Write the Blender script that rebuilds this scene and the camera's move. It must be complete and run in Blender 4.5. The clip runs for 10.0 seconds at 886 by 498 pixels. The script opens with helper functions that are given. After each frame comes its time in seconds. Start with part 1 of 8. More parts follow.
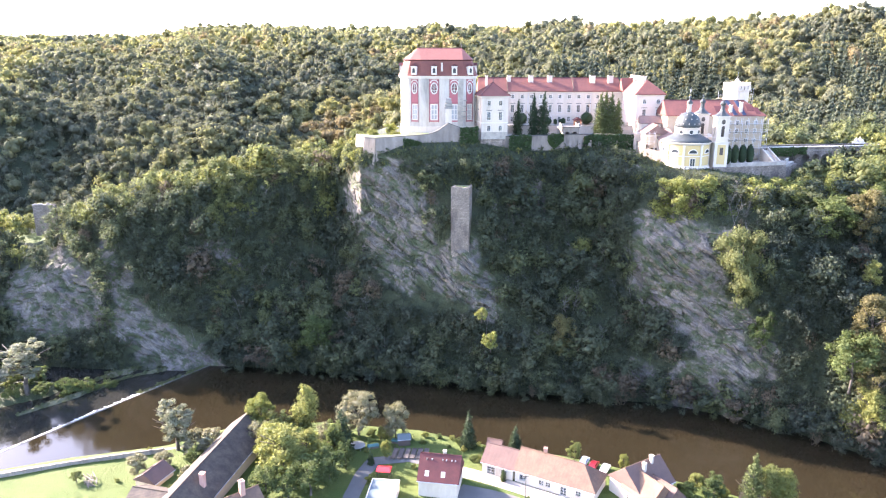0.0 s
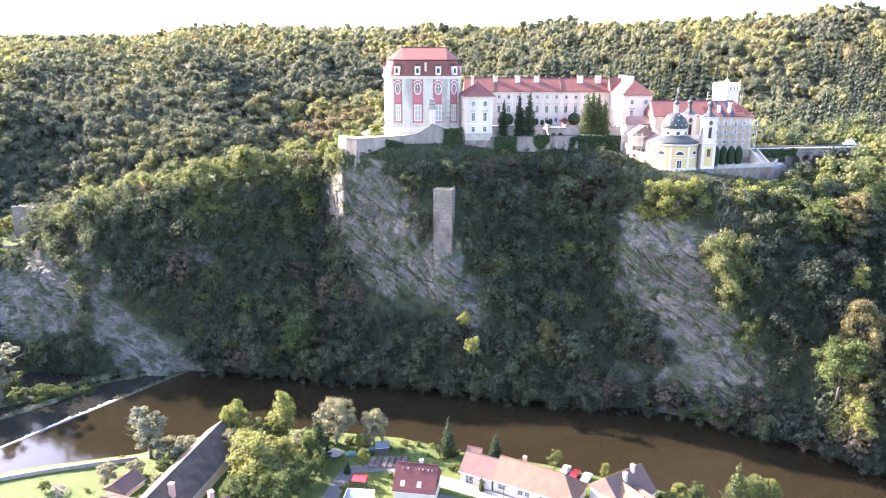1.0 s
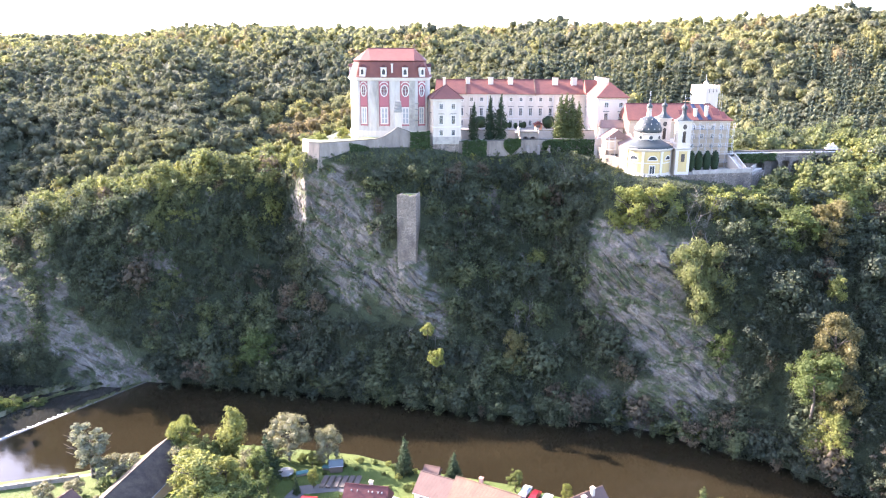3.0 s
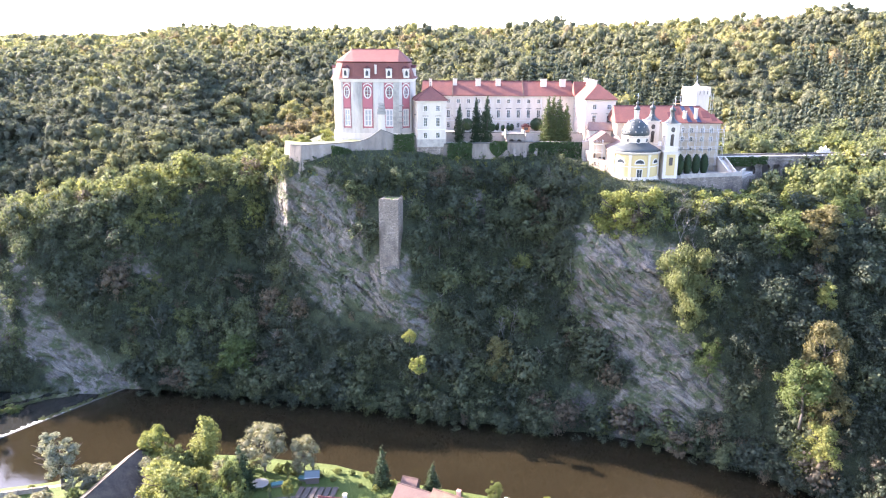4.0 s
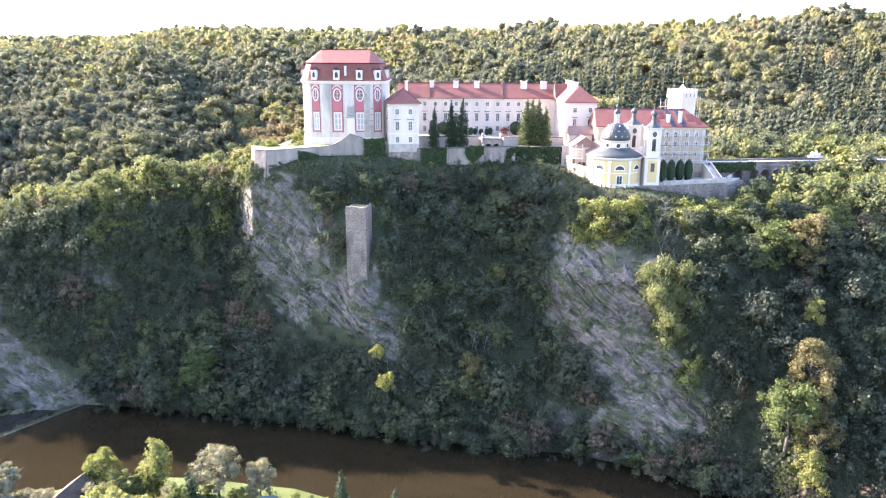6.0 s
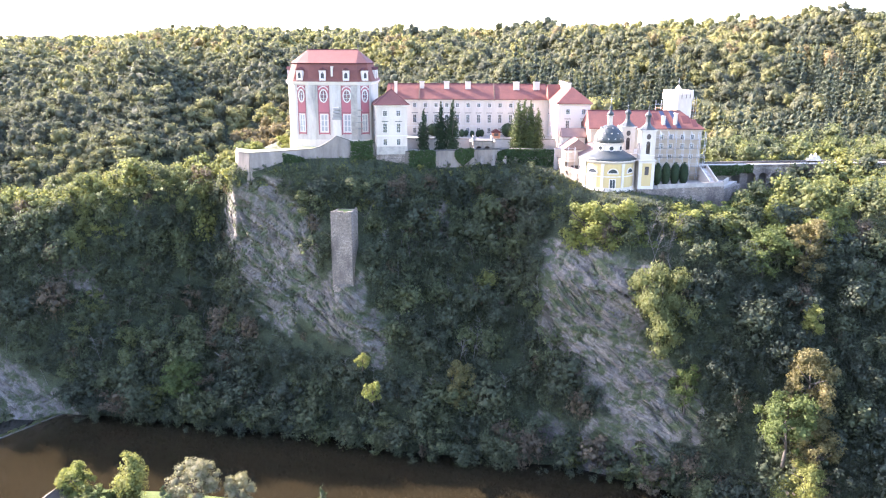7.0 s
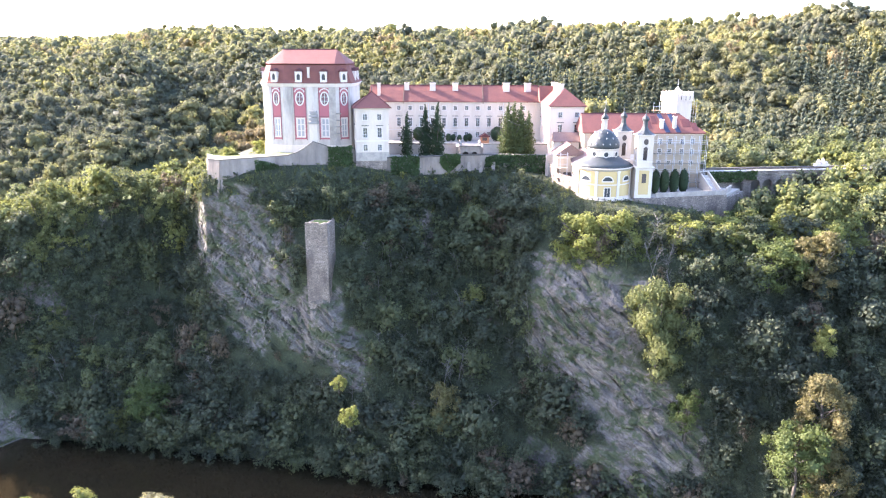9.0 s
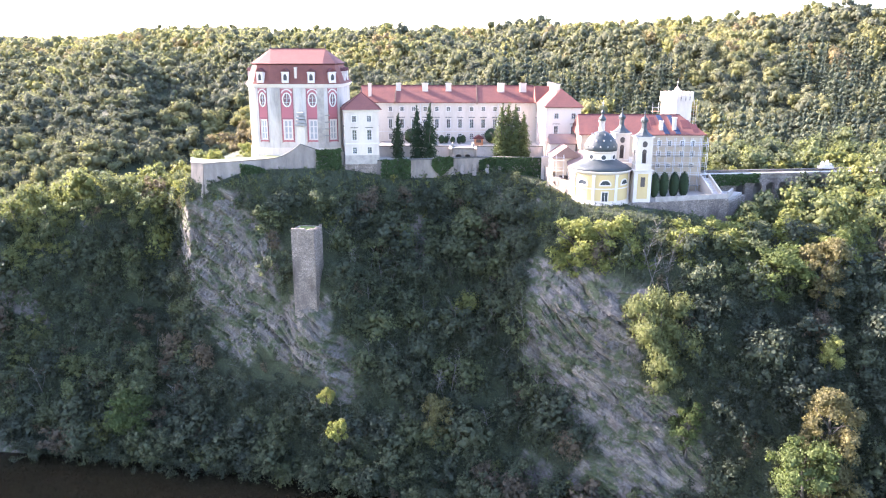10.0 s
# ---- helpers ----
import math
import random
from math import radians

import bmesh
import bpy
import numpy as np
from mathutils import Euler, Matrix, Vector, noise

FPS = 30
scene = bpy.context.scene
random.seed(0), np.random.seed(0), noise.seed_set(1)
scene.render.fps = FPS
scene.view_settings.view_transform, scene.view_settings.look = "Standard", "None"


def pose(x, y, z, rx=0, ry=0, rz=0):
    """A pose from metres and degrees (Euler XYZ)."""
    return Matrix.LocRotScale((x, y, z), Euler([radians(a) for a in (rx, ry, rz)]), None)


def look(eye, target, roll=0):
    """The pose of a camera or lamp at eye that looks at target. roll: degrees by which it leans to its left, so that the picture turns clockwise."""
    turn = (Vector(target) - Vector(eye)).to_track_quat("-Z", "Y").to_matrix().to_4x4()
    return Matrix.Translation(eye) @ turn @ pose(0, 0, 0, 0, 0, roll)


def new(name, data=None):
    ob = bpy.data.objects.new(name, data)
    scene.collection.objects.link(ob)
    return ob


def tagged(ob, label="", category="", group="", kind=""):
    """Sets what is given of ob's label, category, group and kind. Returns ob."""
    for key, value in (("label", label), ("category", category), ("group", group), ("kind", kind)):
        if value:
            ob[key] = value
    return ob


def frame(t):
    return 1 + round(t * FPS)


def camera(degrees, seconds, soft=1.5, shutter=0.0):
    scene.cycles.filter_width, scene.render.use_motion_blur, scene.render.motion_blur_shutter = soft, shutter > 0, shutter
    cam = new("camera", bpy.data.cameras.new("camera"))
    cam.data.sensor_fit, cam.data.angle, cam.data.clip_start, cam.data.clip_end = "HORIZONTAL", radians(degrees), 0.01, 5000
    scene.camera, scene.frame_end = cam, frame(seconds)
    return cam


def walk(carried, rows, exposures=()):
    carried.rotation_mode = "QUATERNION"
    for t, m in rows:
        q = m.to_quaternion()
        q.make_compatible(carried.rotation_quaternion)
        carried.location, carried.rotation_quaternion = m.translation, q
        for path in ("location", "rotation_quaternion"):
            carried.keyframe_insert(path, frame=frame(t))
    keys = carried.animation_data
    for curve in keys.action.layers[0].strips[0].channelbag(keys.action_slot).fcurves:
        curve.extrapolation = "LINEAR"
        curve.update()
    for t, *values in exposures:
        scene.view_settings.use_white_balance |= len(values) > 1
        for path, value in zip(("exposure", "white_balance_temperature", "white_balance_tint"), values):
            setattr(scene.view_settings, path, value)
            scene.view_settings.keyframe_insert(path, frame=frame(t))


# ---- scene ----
cam = camera(62.2, 10.0, 1.15)
PATH = [
    (0, (0.347, -0.294, 99.827), (0.343, 1.637, 99.305), 0.1),
    (0.5, (2.874, 1.633, 99.799), (2.87, 3.564, 99.277), 0.1),
    (1, (5.461, 3.642, 99.784), (5.457, 5.572, 99.262), 0.1),
    (1.5, (7.983, 5.63, 99.777), (7.979, 7.561, 99.255), 0.1),
    (2, (10.452, 7.602, 99.781), (10.451, 9.533, 99.26), 0.2),
    (2.5, (12.903, 9.592, 99.805), (12.901, 11.523, 99.284), 0.2),
    (4, (20.416, 16.008, 99.931), (20.41, 17.94, 99.412), 0.3),
    (4.5, (22.699, 18.278, 99.909), (22.691, 20.209, 99.391), 0.3),
    (5, (24.812, 20.73, 99.877), (24.805, 22.661, 99.359), 0.3),
    (5.5, (26.688, 23.267, 99.845), (26.679, 25.199, 99.328), 0.3),
    (7, (31.441, 31.514, 99.648), (31.432, 33.447, 99.134), 0.3),
    (7.5, (32.598, 34.551, 99.6), (32.588, 36.484, 99.086), 0.3),
    (8, (33.496, 37.896, 99.565), (33.488, 39.829, 99.052), 0.3),
    (8.5, (34.333, 41.159, 99.524), (34.326, 43.092, 99.01), 0.3),
    (9, (35.171, 44.438, 99.496), (35.165, 46.371, 98.983), 0.2),
    (9.5, (35.996, 47.616, 99.47), (35.991, 49.549, 98.957), 0.2),
    (10, (36.825, 50.909, 99.449), (36.822, 52.842, 98.935), 0.1),
]
walk(cam, [(t, look(eye, target, roll)) for t, eye, target, roll in PATH],
     exposures=[(0.0, 3.34, 5900, 27), (10.0, 3.34, 5900, 27)])

# ---- light: low sun behind the castle on the west side, hazy bright sky ----
SUN_AZ, SUN_EL = radians(-60), radians(25.5)
world = bpy.data.worlds.new("world")
scene.world = world
world.use_nodes = True
wn = world.node_tree.nodes
sky = wn.new("ShaderNodeTexSky")
sky.sky_type, sky.sun_disc = "NISHITA", False
sky.sun_elevation, sky.sun_rotation = SUN_EL, SUN_AZ
sky.air_density, sky.dust_density, sky.altitude = 1.0, 2.0, 300
wn["Background"].inputs["Strength"].default_value = 0.15
world.node_tree.links.new(sky.outputs["Color"], wn["Background"].inputs["Color"])
sun = new("sun", bpy.data.lights.new("sun", "SUN"))
sun.data.energy, sun.data.angle, sun.data.color = 4.9, radians(0.8), (1.0, 0.88, 0.7)
to_sun = Vector((math.sin(SUN_AZ) * math.cos(SUN_EL), math.cos(SUN_AZ) * math.cos(SUN_EL), math.sin(SUN_EL)))
sun.matrix_world = look(to_sun * 500, (0, 0, 0))


# ---- materials ----
def node_material(name, rough=0.8, metal=0.0, spec=0.4):
    m = bpy.data.materials.new(name)
    m.use_nodes = True
    b = m.node_tree.nodes["Principled BSDF"]
    b.inputs["Roughness"].default_value, b.inputs["Metallic"].default_value = rough, metal
    b.inputs["Specular IOR Level"].default_value = spec
    return m, m.node_tree, b


def mixed(nt, fac, a, b, mode="MIX"):
    n = nt.nodes.new("ShaderNodeMix")
    n.data_type, n.blend_type = "RGBA", mode
    for sock, v in ((n.inputs[0], fac), (n.inputs[6], a), (n.inputs[7], b)):
        if hasattr(v, "links") or hasattr(v, "is_linked"):
            nt.links.new(v, sock)
        elif isinstance(v, tuple):
            sock.default_value = (*v, 1) if len(v) == 3 else v
        else:
            sock.default_value = v
    return n.outputs[2]


def fac_noise(nt, scale, lo=0.35, hi=0.65, detail=5, rough=0.6, stretch=(1, 1, 1), turn=(0, 0, 0), distort=0.0):
    tc = nt.nodes.new("ShaderNodeNewGeometry")
    mp = nt.nodes.new("ShaderNodeMapping")
    mp.inputs["Rotation"].default_value, mp.inputs["Scale"].default_value = turn, tuple(1 / c for c in stretch)
    mp.vector_type = "TEXTURE"
    nt.links.new(tc.outputs["Position"], mp.inputs["Vector"])
    n = nt.nodes.new("ShaderNodeTexNoise")
    n.inputs["Scale"].default_value, n.inputs["Detail"].default_value = scale, detail
    n.inputs["Roughness"].default_value, n.inputs["Distortion"].default_value = rough, distort
    nt.links.new(mp.outputs[0], n.inputs["Vector"])
    r = nt.nodes.new("ShaderNodeMapRange")
    r.inputs["From Min"].default_value, r.inputs["From Max"].default_value = lo, hi
    nt.links.new(n.outputs["Fac"], r.inputs["Value"])
    return r.outputs[0]


def add_bump(nt, b, height, dist, strength=0.6):
    n = nt.nodes.new("ShaderNodeBump")
    n.inputs["Distance"].default_value, n.inputs["Strength"].default_value = dist, strength
    nt.links.new(height, n.inputs["Height"])
    nt.links.new(n.outputs[0], b.inputs["Normal"])


def worn(name, base, stain, grain, rough=0.8, big=0.25, small=3.0, amount=0.5, bump=0.02, metal=0.0, streak=False, spec=0.4, lo=0.45):
    """A wall or roof surface: base colour, stains at a large scale, grain at a small one, fine relief."""
    m, nt, b = node_material(name, rough, metal, spec)
    st = fac_noise(nt, big, lo, 0.75, 6, 0.65, (1, 1, 0.25) if streak else (1, 1, 1))
    gr = fac_noise(nt, small, 0.3, 0.7, 4)
    k = nt.nodes.new("ShaderNodeMath")
    k.operation = "MULTIPLY"
    nt.links.new(st, k.inputs[0])
    k.inputs[1].default_value = amount
    c = mixed(nt, k.outputs[0], base, stain)
    k2 = nt.nodes.new("ShaderNodeMath")
    k2.operation = "MULTIPLY"
    nt.links.new(gr, k2.inputs[0])
    k2.inputs[1].default_value = 0.35
    c = mixed(nt, k2.outputs[0], c, grain)
    nt.links.new(c, b.inputs["Base Color"])
    add_bump(nt, b, gr, bump)
    return m


def tiled(name, base, stain, dark, rows=0.15, rough=0.8, relief=0.02):
    """A tiled roof: fine courses along the height, patches of weathering."""
    m, nt, b = node_material(name, rough, 0, 0.15)
    g = nt.nodes.new("ShaderNodeNewGeometry")
    w = nt.nodes.new("ShaderNodeTexWave")
    w.bands_direction = "Z"
    w.inputs["Scale"].default_value, w.inputs["Distortion"].default_value = 0.31 / rows, 0.6
    nt.links.new(g.outputs["Position"], w.inputs["Vector"])
    st = fac_noise(nt, 0.45, 0.38, 0.62, 7, 0.72)
    gr = fac_noise(nt, 5.0, 0.3, 0.75, 3, stretch=(1, 1, 2))
    c = mixed(nt, st, base, stain)
    k = nt.nodes.new("ShaderNodeMath")
    k.operation = "MULTIPLY"
    nt.links.new(gr, k.inputs[0])
    k.inputs[1].default_value = 0.6
    c = mixed(nt, k.outputs[0], c, dark)
    nt.links.new(c, b.inputs["Base Color"])
    add_bump(nt, b, w.outputs["Fac"], relief, 0.7)
    return m


def foliage(name, ramp, translucent=0.42, by="tint", rough=0.75, spread=0.22):
    """Leaves: colour by tree (attribute or object), varied leaf by leaf, with light shining through."""
    m = bpy.data.materials.new(name)
    m.use_nodes = True
    nt = m.node_tree
    b = nt.nodes["Principled BSDF"]
    out = nt.nodes["Material Output"]
    if by == "tint":
        a = nt.nodes.new("ShaderNodeAttribute")
        a.attribute_name = "tint"
        val = a.outputs["Fac"]
    else:
        a = nt.nodes.new("ShaderNodeObjectInfo")
        val = a.outputs["Random"]
    cr = nt.nodes.new("ShaderNodeValToRGB")
    el = cr.color_ramp.elements
    while len(el) < len(ramp):
        el.new(0.5)
    for e, (p, c) in zip(el, ramp):
        e.position, e.color = p, (*c, 1)
    nt.links.new(val, cr.inputs[0])
    g = nt.nodes.new("ShaderNodeNewGeometry")
    mr = nt.nodes.new("ShaderNodeMapRange")
    mr.inputs["To Min"].default_value, mr.inputs["To Max"].default_value = 1 - spread, 1 + spread
    nt.links.new(g.outputs["Random Per Island"], mr.inputs["Value"])
    hsv = nt.nodes.new("ShaderNodeHueSaturation")
    nt.links.new(cr.outputs[0], hsv.inputs["Color"])
    nt.links.new(mr.outputs[0], hsv.inputs["Value"])
    b.inputs["Roughness"].default_value, b.inputs["Specular IOR Level"].default_value = rough, 0.15
    nt.links.new(hsv.outputs[0], b.inputs["Base Color"])
    tr = nt.nodes.new("ShaderNodeBsdfTranslucent")
    gain = mixed(nt, 1.0, hsv.outputs[0], (1.22, 1.24, 0.92), "MULTIPLY")
    nt.links.new(gain, tr.inputs["Color"])
    mx = nt.nodes.new("ShaderNodeMixShader")
    mx.inputs[0].default_value = translucent
    nt.links.new(b.outputs[0], mx.inputs[1])
    nt.links.new(tr.outputs[0], mx.inputs[2])
    nt.links.new(mx.outputs[0], out.inputs["Surface"])
    return m


def ground_material():
    """Rock with slanting strata where the attribute 'rock' says so, else soil, litter and grass."""
    m, nt, b = node_material("rock_and_soil", 0.9, 0, 0.25)
    a = nt.nodes.new("ShaderNodeAttribute")
    a.attribute_name = "rock"
    gA = nt.nodes.new("ShaderNodeAttribute")
    gA.attribute_name = "grass"
    strata = fac_noise(nt, 0.55, 0.4, 0.55, 9, 0.72, (0.4, 0.4, 2.8), (0, radians(31), 0), 0.9)
    fine = fac_noise(nt, 1.6, 0.42, 0.58, 8, 0.74, (0.3, 0.4, 2.6), (0, radians(36), 0), 0.6)
    big = fac_noise(nt, 0.09, 0.4, 0.65, 4)
    stone = mixed(nt, strata, (0.045, 0.039, 0.033), (0.168, 0.147, 0.121))
    stone = mixed(nt, mixed(nt, 0.5, fine, (0, 0, 0)), stone, (0.25, 0.22, 0.181))
    warm = mixed(nt, big, stone, (0.17, 0.14, 0.115))
    dull = fac_noise(nt, 0.17, 0.42, 0.6, 6, 0.7)
    crack = fac_noise(nt, 0.5, 0.52, 0.57, 7, 0.75, (0.3, 0.5, 2.2), (0, radians(40), 0), 1.2)
    stone = mixed(nt, mixed(nt, 0.34, (0, 0, 0), crack), stone, (0.035, 0.031, 0.027))
    moss = fac_noise(nt, 0.3, 0.46, 0.57, 7, 0.7)
    stone = mixed(nt, 0.5, stone, warm)
    stone = mixed(nt, mixed(nt, 0.65, (0, 0, 0), dull), stone, (0.07, 0.064, 0.056))
    stone = mixed(nt, moss, stone, (0.056, 0.066, 0.031))
    soil = mixed(nt, fac_noise(nt, 0.6, 0.35, 0.65), (0.034, 0.044, 0.02), (0.058, 0.064, 0.03))
    soil = mixed(nt, fac_noise(nt, 2.6, 0.4, 0.62, 7, 0.75), soil, (0.022, 0.027, 0.014))
    soil = mixed(nt, fac_noise(nt, 4.0, 0.56, 0.66, 5, 0.7), soil, (0.066, 0.08, 0.036))
    turf = mixed(nt, fac_noise(nt, 0.12, 0.35, 0.65), (0.066, 0.095, 0.015), (0.09, 0.108, 0.022))
    turf = mixed(nt, fac_noise(nt, 6.0, 0.35, 0.7), turf, (0.042, 0.062, 0.013))
    soil = mixed(nt, gA.outputs["Fac"], soil, turf)
    nt.links.new(mixed(nt, a.outputs["Fac"], soil, stone), b.inputs["Base Color"])
    add_bump(nt, b, mixed(nt, 0.5, strata, fine), 0.22, 0.8)
    return m


def water_material(name, murk):
    m, nt, b = node_material(name, 0.06, 0, 0.5)
    b.inputs["IOR"].default_value = 1.33
    c = mixed(nt, fac_noise(nt, 0.05, 0.35, 0.65, 4, stretch=(0.5, 1, 1)), murk, tuple(0.8 * v for v in murk))
    nt.links.new(c, b.inputs["Base Color"])
    add_bump(nt, b, fac_noise(nt, 0.9, 0.2, 0.8, 5, stretch=(0.6, 1, 1)), 0.02, 0.35)
    return m


def glass_material():
    m, nt, b = node_material("window_glass", 0.04, 0, 0.5)
    b.inputs["Base Color"].default_value = (0.5, 0.55, 0.56, 1)
    b.inputs["Transmission Weight"].default_value = 0.85
    return m


M_GROUND = ground_material()
M_WATER = water_material("river_water", (0.0152, 0.0119, 0.0062))
M_WATER_LOW = water_material("shallow_river_water", (0.018, 0.018, 0.015))
M_GLASS = glass_material()
M_PANE = worn("dark_window_glass", (0.04, 0.045, 0.05), (0.03, 0.033, 0.037), (0.05, 0.055, 0.06), 0.12, 0.8, 3.0, 0.5, 0.0)
M_BLIND = worn("pale_window_blind", (0.26, 0.26, 0.26), (0.19, 0.19, 0.19), (0.23, 0.23, 0.23), 0.4, 0.6, 2.0, 0.6, 0.0)
M_WHITE = worn("white_plaster", (0.52, 0.435, 0.34), (0.3, 0.25, 0.195), (0.42, 0.35, 0.275), 0.85, 0.3, 2.5, 0.75, 0.01, streak=True)
M_PINK = worn("pale_pink_plaster", (0.54, 0.435, 0.345), (0.38, 0.305, 0.245), (0.46, 0.37, 0.295), 0.85, 0.3, 2.5, 0.5, 0.01, streak=True)
M_STAINED = worn("grey_stained_plaster", (0.44, 0.385, 0.32), (0.17, 0.15, 0.125), (0.34, 0.3, 0.25), 0.88, 0.3, 2.0, 1.0, 0.02, streak=True)
M_CREAM = worn("cream_plaster", (0.4, 0.32, 0.228), (0.24, 0.195, 0.14), (0.32, 0.258, 0.186), 0.88, 0.35, 2.2, 0.8, 0.02, streak=True)
M_TRIM = worn("white_stone_trim", (0.54, 0.475, 0.4), (0.37, 0.325, 0.27), (0.45, 0.395, 0.33), 0.8, 0.6, 4.0, 0.4, 0.008)
M_RED = worn("red_panel_plaster", (0.32, 0.1, 0.105), (0.25, 0.09, 0.09), (0.29, 0.09, 0.095), 0.85, 0.5, 3.0, 0.5, 0.008)
M_MAROON = worn("maroon_plaster", (0.2, 0.075, 0.075), (0.15, 0.06, 0.06), (0.17, 0.065, 0.065), 0.85, 0.5, 3.0, 0.5, 0.008)
M_YELLOW = worn("ochre_yellow_plaster", (0.47, 0.345, 0.15), (0.35, 0.26, 0.125), (0.42, 0.31, 0.14), 0.85, 0.4, 3.0, 0.45, 0.01, streak=True)
M_TILE = tiled("red_roof_tiles", (0.178, 0.068, 0.05), (0.138, 0.056, 0.043), (0.115, 0.046, 0.037))
M_TILE_OLD = tiled("weathered_orange_tiles", (0.185, 0.112, 0.07), (0.115, 0.072, 0.05), (0.08, 0.055, 0.04))
M_TILE_BROWN = tiled("weathered_brown_tiles", (0.14, 0.086, 0.066), (0.11, 0.07, 0.056), (0.075, 0.05, 0.042))
M_TILE_PALE = tiled("faded_pink_tiles", (0.22, 0.14, 0.115), (0.17, 0.11, 0.09), (0.12, 0.08, 0.066))
M_TILE_DARK = tiled("brown_roof_tiles", (0.115, 0.038, 0.034), (0.085, 0.032, 0.03), (0.055, 0.024, 0.022))
M_SHINGLE = tiled("grey_shingles", (0.052, 0.042, 0.034), (0.1, 0.078, 0.055), (0.025, 0.021, 0.018))
M_LEAD = worn("dark_sheet_roof", (0.03, 0.037, 0.036), (0.075, 0.079, 0.075), (0.024, 0.028, 0.027), 0.6, 0.8, 4.0, 0.5, 0.01, metal=0.1)
M_STONE = worn("rubble_masonry", (0.25, 0.23, 0.2), (0.13, 0.12, 0.105), (0.19, 0.17, 0.15), 0.92, 0.3, 2.2, 0.7, 0.08)


def rubble(name, light, dark, joint, size=0.45):
    """Coursed rubble: uneven stones in mortar, each its own shade, joints set back."""
    m, nt, b = node_material(name, 0.92, 0, 0.25)
    g = nt.nodes.new("ShaderNodeNewGeometry")
    mp = nt.nodes.new("ShaderNodeMapping")
    mp.inputs["Scale"].default_value = (1.0, 1.0, 1.9)
    nt.links.new(g.outputs["Position"], mp.inputs["Vector"])
    v = nt.nodes.new("ShaderNodeTexVoronoi")
    v.inputs["Scale"].default_value = 1 / size
    e = nt.nodes.new("ShaderNodeTexVoronoi")
    e.feature = "DISTANCE_TO_EDGE"
    e.inputs["Scale"].default_value = 1 / size
    for n in (v, e):
        nt.links.new(mp.outputs[0], n.inputs["Vector"])
    sep = nt.nodes.new("ShaderNodeSeparateColor")
    nt.links.new(v.outputs["Color"], sep.inputs[0])
    r = nt.nodes.new("ShaderNodeMapRange")
    r.inputs["From Max"].default_value = 0.12
    nt.links.new(e.outputs["Distance"], r.inputs["Value"])
    c = mixed(nt, sep.outputs[0], light, dark)
    c = mixed(nt, fac_noise(nt, 0.3, 0.45, 0.7, 5, stretch=(1, 1, 0.4)), c, tuple(0.5 * k for k in dark))
    c = mixed(nt, r.outputs[0], joint, c)
    nt.links.new(c, b.inputs["Base Color"])
    add_bump(nt, b, r.outputs[0], 0.12, 0.9)
    return m


M_RUBBLE = rubble("grey_rubble_stones", (0.34, 0.275, 0.215), (0.19, 0.152, 0.12), (0.1, 0.084, 0.068))
M_STONE_WARM = worn("brown_rubble_masonry", (0.40, 0.33, 0.27), (0.25, 0.21, 0.18), (0.30, 0.25, 0.21), 0.92, 0.5, 2.4, 0.7, 0.1)
M_TERRACE = worn("lime_plastered_stone", (0.255, 0.212, 0.172), (0.075, 0.062, 0.05), (0.14, 0.117, 0.096), 0.92, 0.3, 1.5, 1.0, 0.06, streak=True, lo=0.36)
M_GRAVEL = worn("sandy_gravel", (0.29, 0.255, 0.205), (0.2, 0.175, 0.145), (0.24, 0.21, 0.175), 0.95, 0.3, 6.0, 0.5, 0.01)
M_ASPHALT = worn("pale_asphalt", (0.1, 0.093, 0.082), (0.068, 0.064, 0.057), (0.085, 0.078, 0.07), 0.9, 0.3, 5.0, 0.6, 0.01)
M_DARK = worn("dark_timber_and_openings", (0.07, 0.055, 0.045), (0.045, 0.036, 0.03), (0.09, 0.07, 0.055), 0.8, 0.6, 6.0, 0.5, 0.01)
M_WOOD = worn("orange_stained_wood", (0.42, 0.18, 0.08), (0.3, 0.13, 0.07), (0.35, 0.15, 0.07), 0.7, 0.6, 6.0, 0.5, 0.01)
M_BARK = worn("bark", (0.07, 0.058, 0.045), (0.045, 0.037, 0.03), (0.1, 0.085, 0.068), 0.95, 1.0, 8.0, 0.6, 0.03)
M_PALEBARK = worn("pale_dead_bark", (0.12, 0.108, 0.09), (0.075, 0.068, 0.06), (0.095, 0.086, 0.072), 0.95, 1.0, 8.0, 0.6, 0.01)
M_WET = worn("wet_dark_stone", (0.06, 0.055, 0.045), (0.035, 0.033, 0.028), (0.08, 0.075, 0.06), 0.5, 0.6, 3.0, 0.7, 0.03)
M_FOAM = worn("white_water", (0.48, 0.49, 0.5), (0.28, 0.29, 0.29), (0.42, 0.44, 0.45), 0.6, 0.6, 3.0, 0.8, 0.05)
M_GREYROOF = worn("grey_roofing_felt", (0.1, 0.12, 0.12), (0.07, 0.085, 0.085), (0.13, 0.15, 0.15), 0.9, 0.5, 6.0, 0.5, 0.01, spec=0.1)
M_METAL = worn("galvanised_steel", (0.5, 0.5, 0.5), (0.35, 0.35, 0.35), (0.42, 0.42, 0.42), 0.45, 0.8, 6.0, 0.4, 0.002, metal=0.8)
M_REDPAINT = worn("red_car_paint", (0.5, 0.03, 0.03), (0.42, 0.03, 0.03), (0.45, 0.03, 0.03), 0.3, 0.5, 5.0, 0.3, 0.0)
M_WHITEPAINT = worn("white_car_paint", (0.8, 0.8, 0.8), (0.72, 0.72, 0.72), (0.75, 0.75, 0.75), 0.3, 0.5, 5.0, 0.3, 0.0)
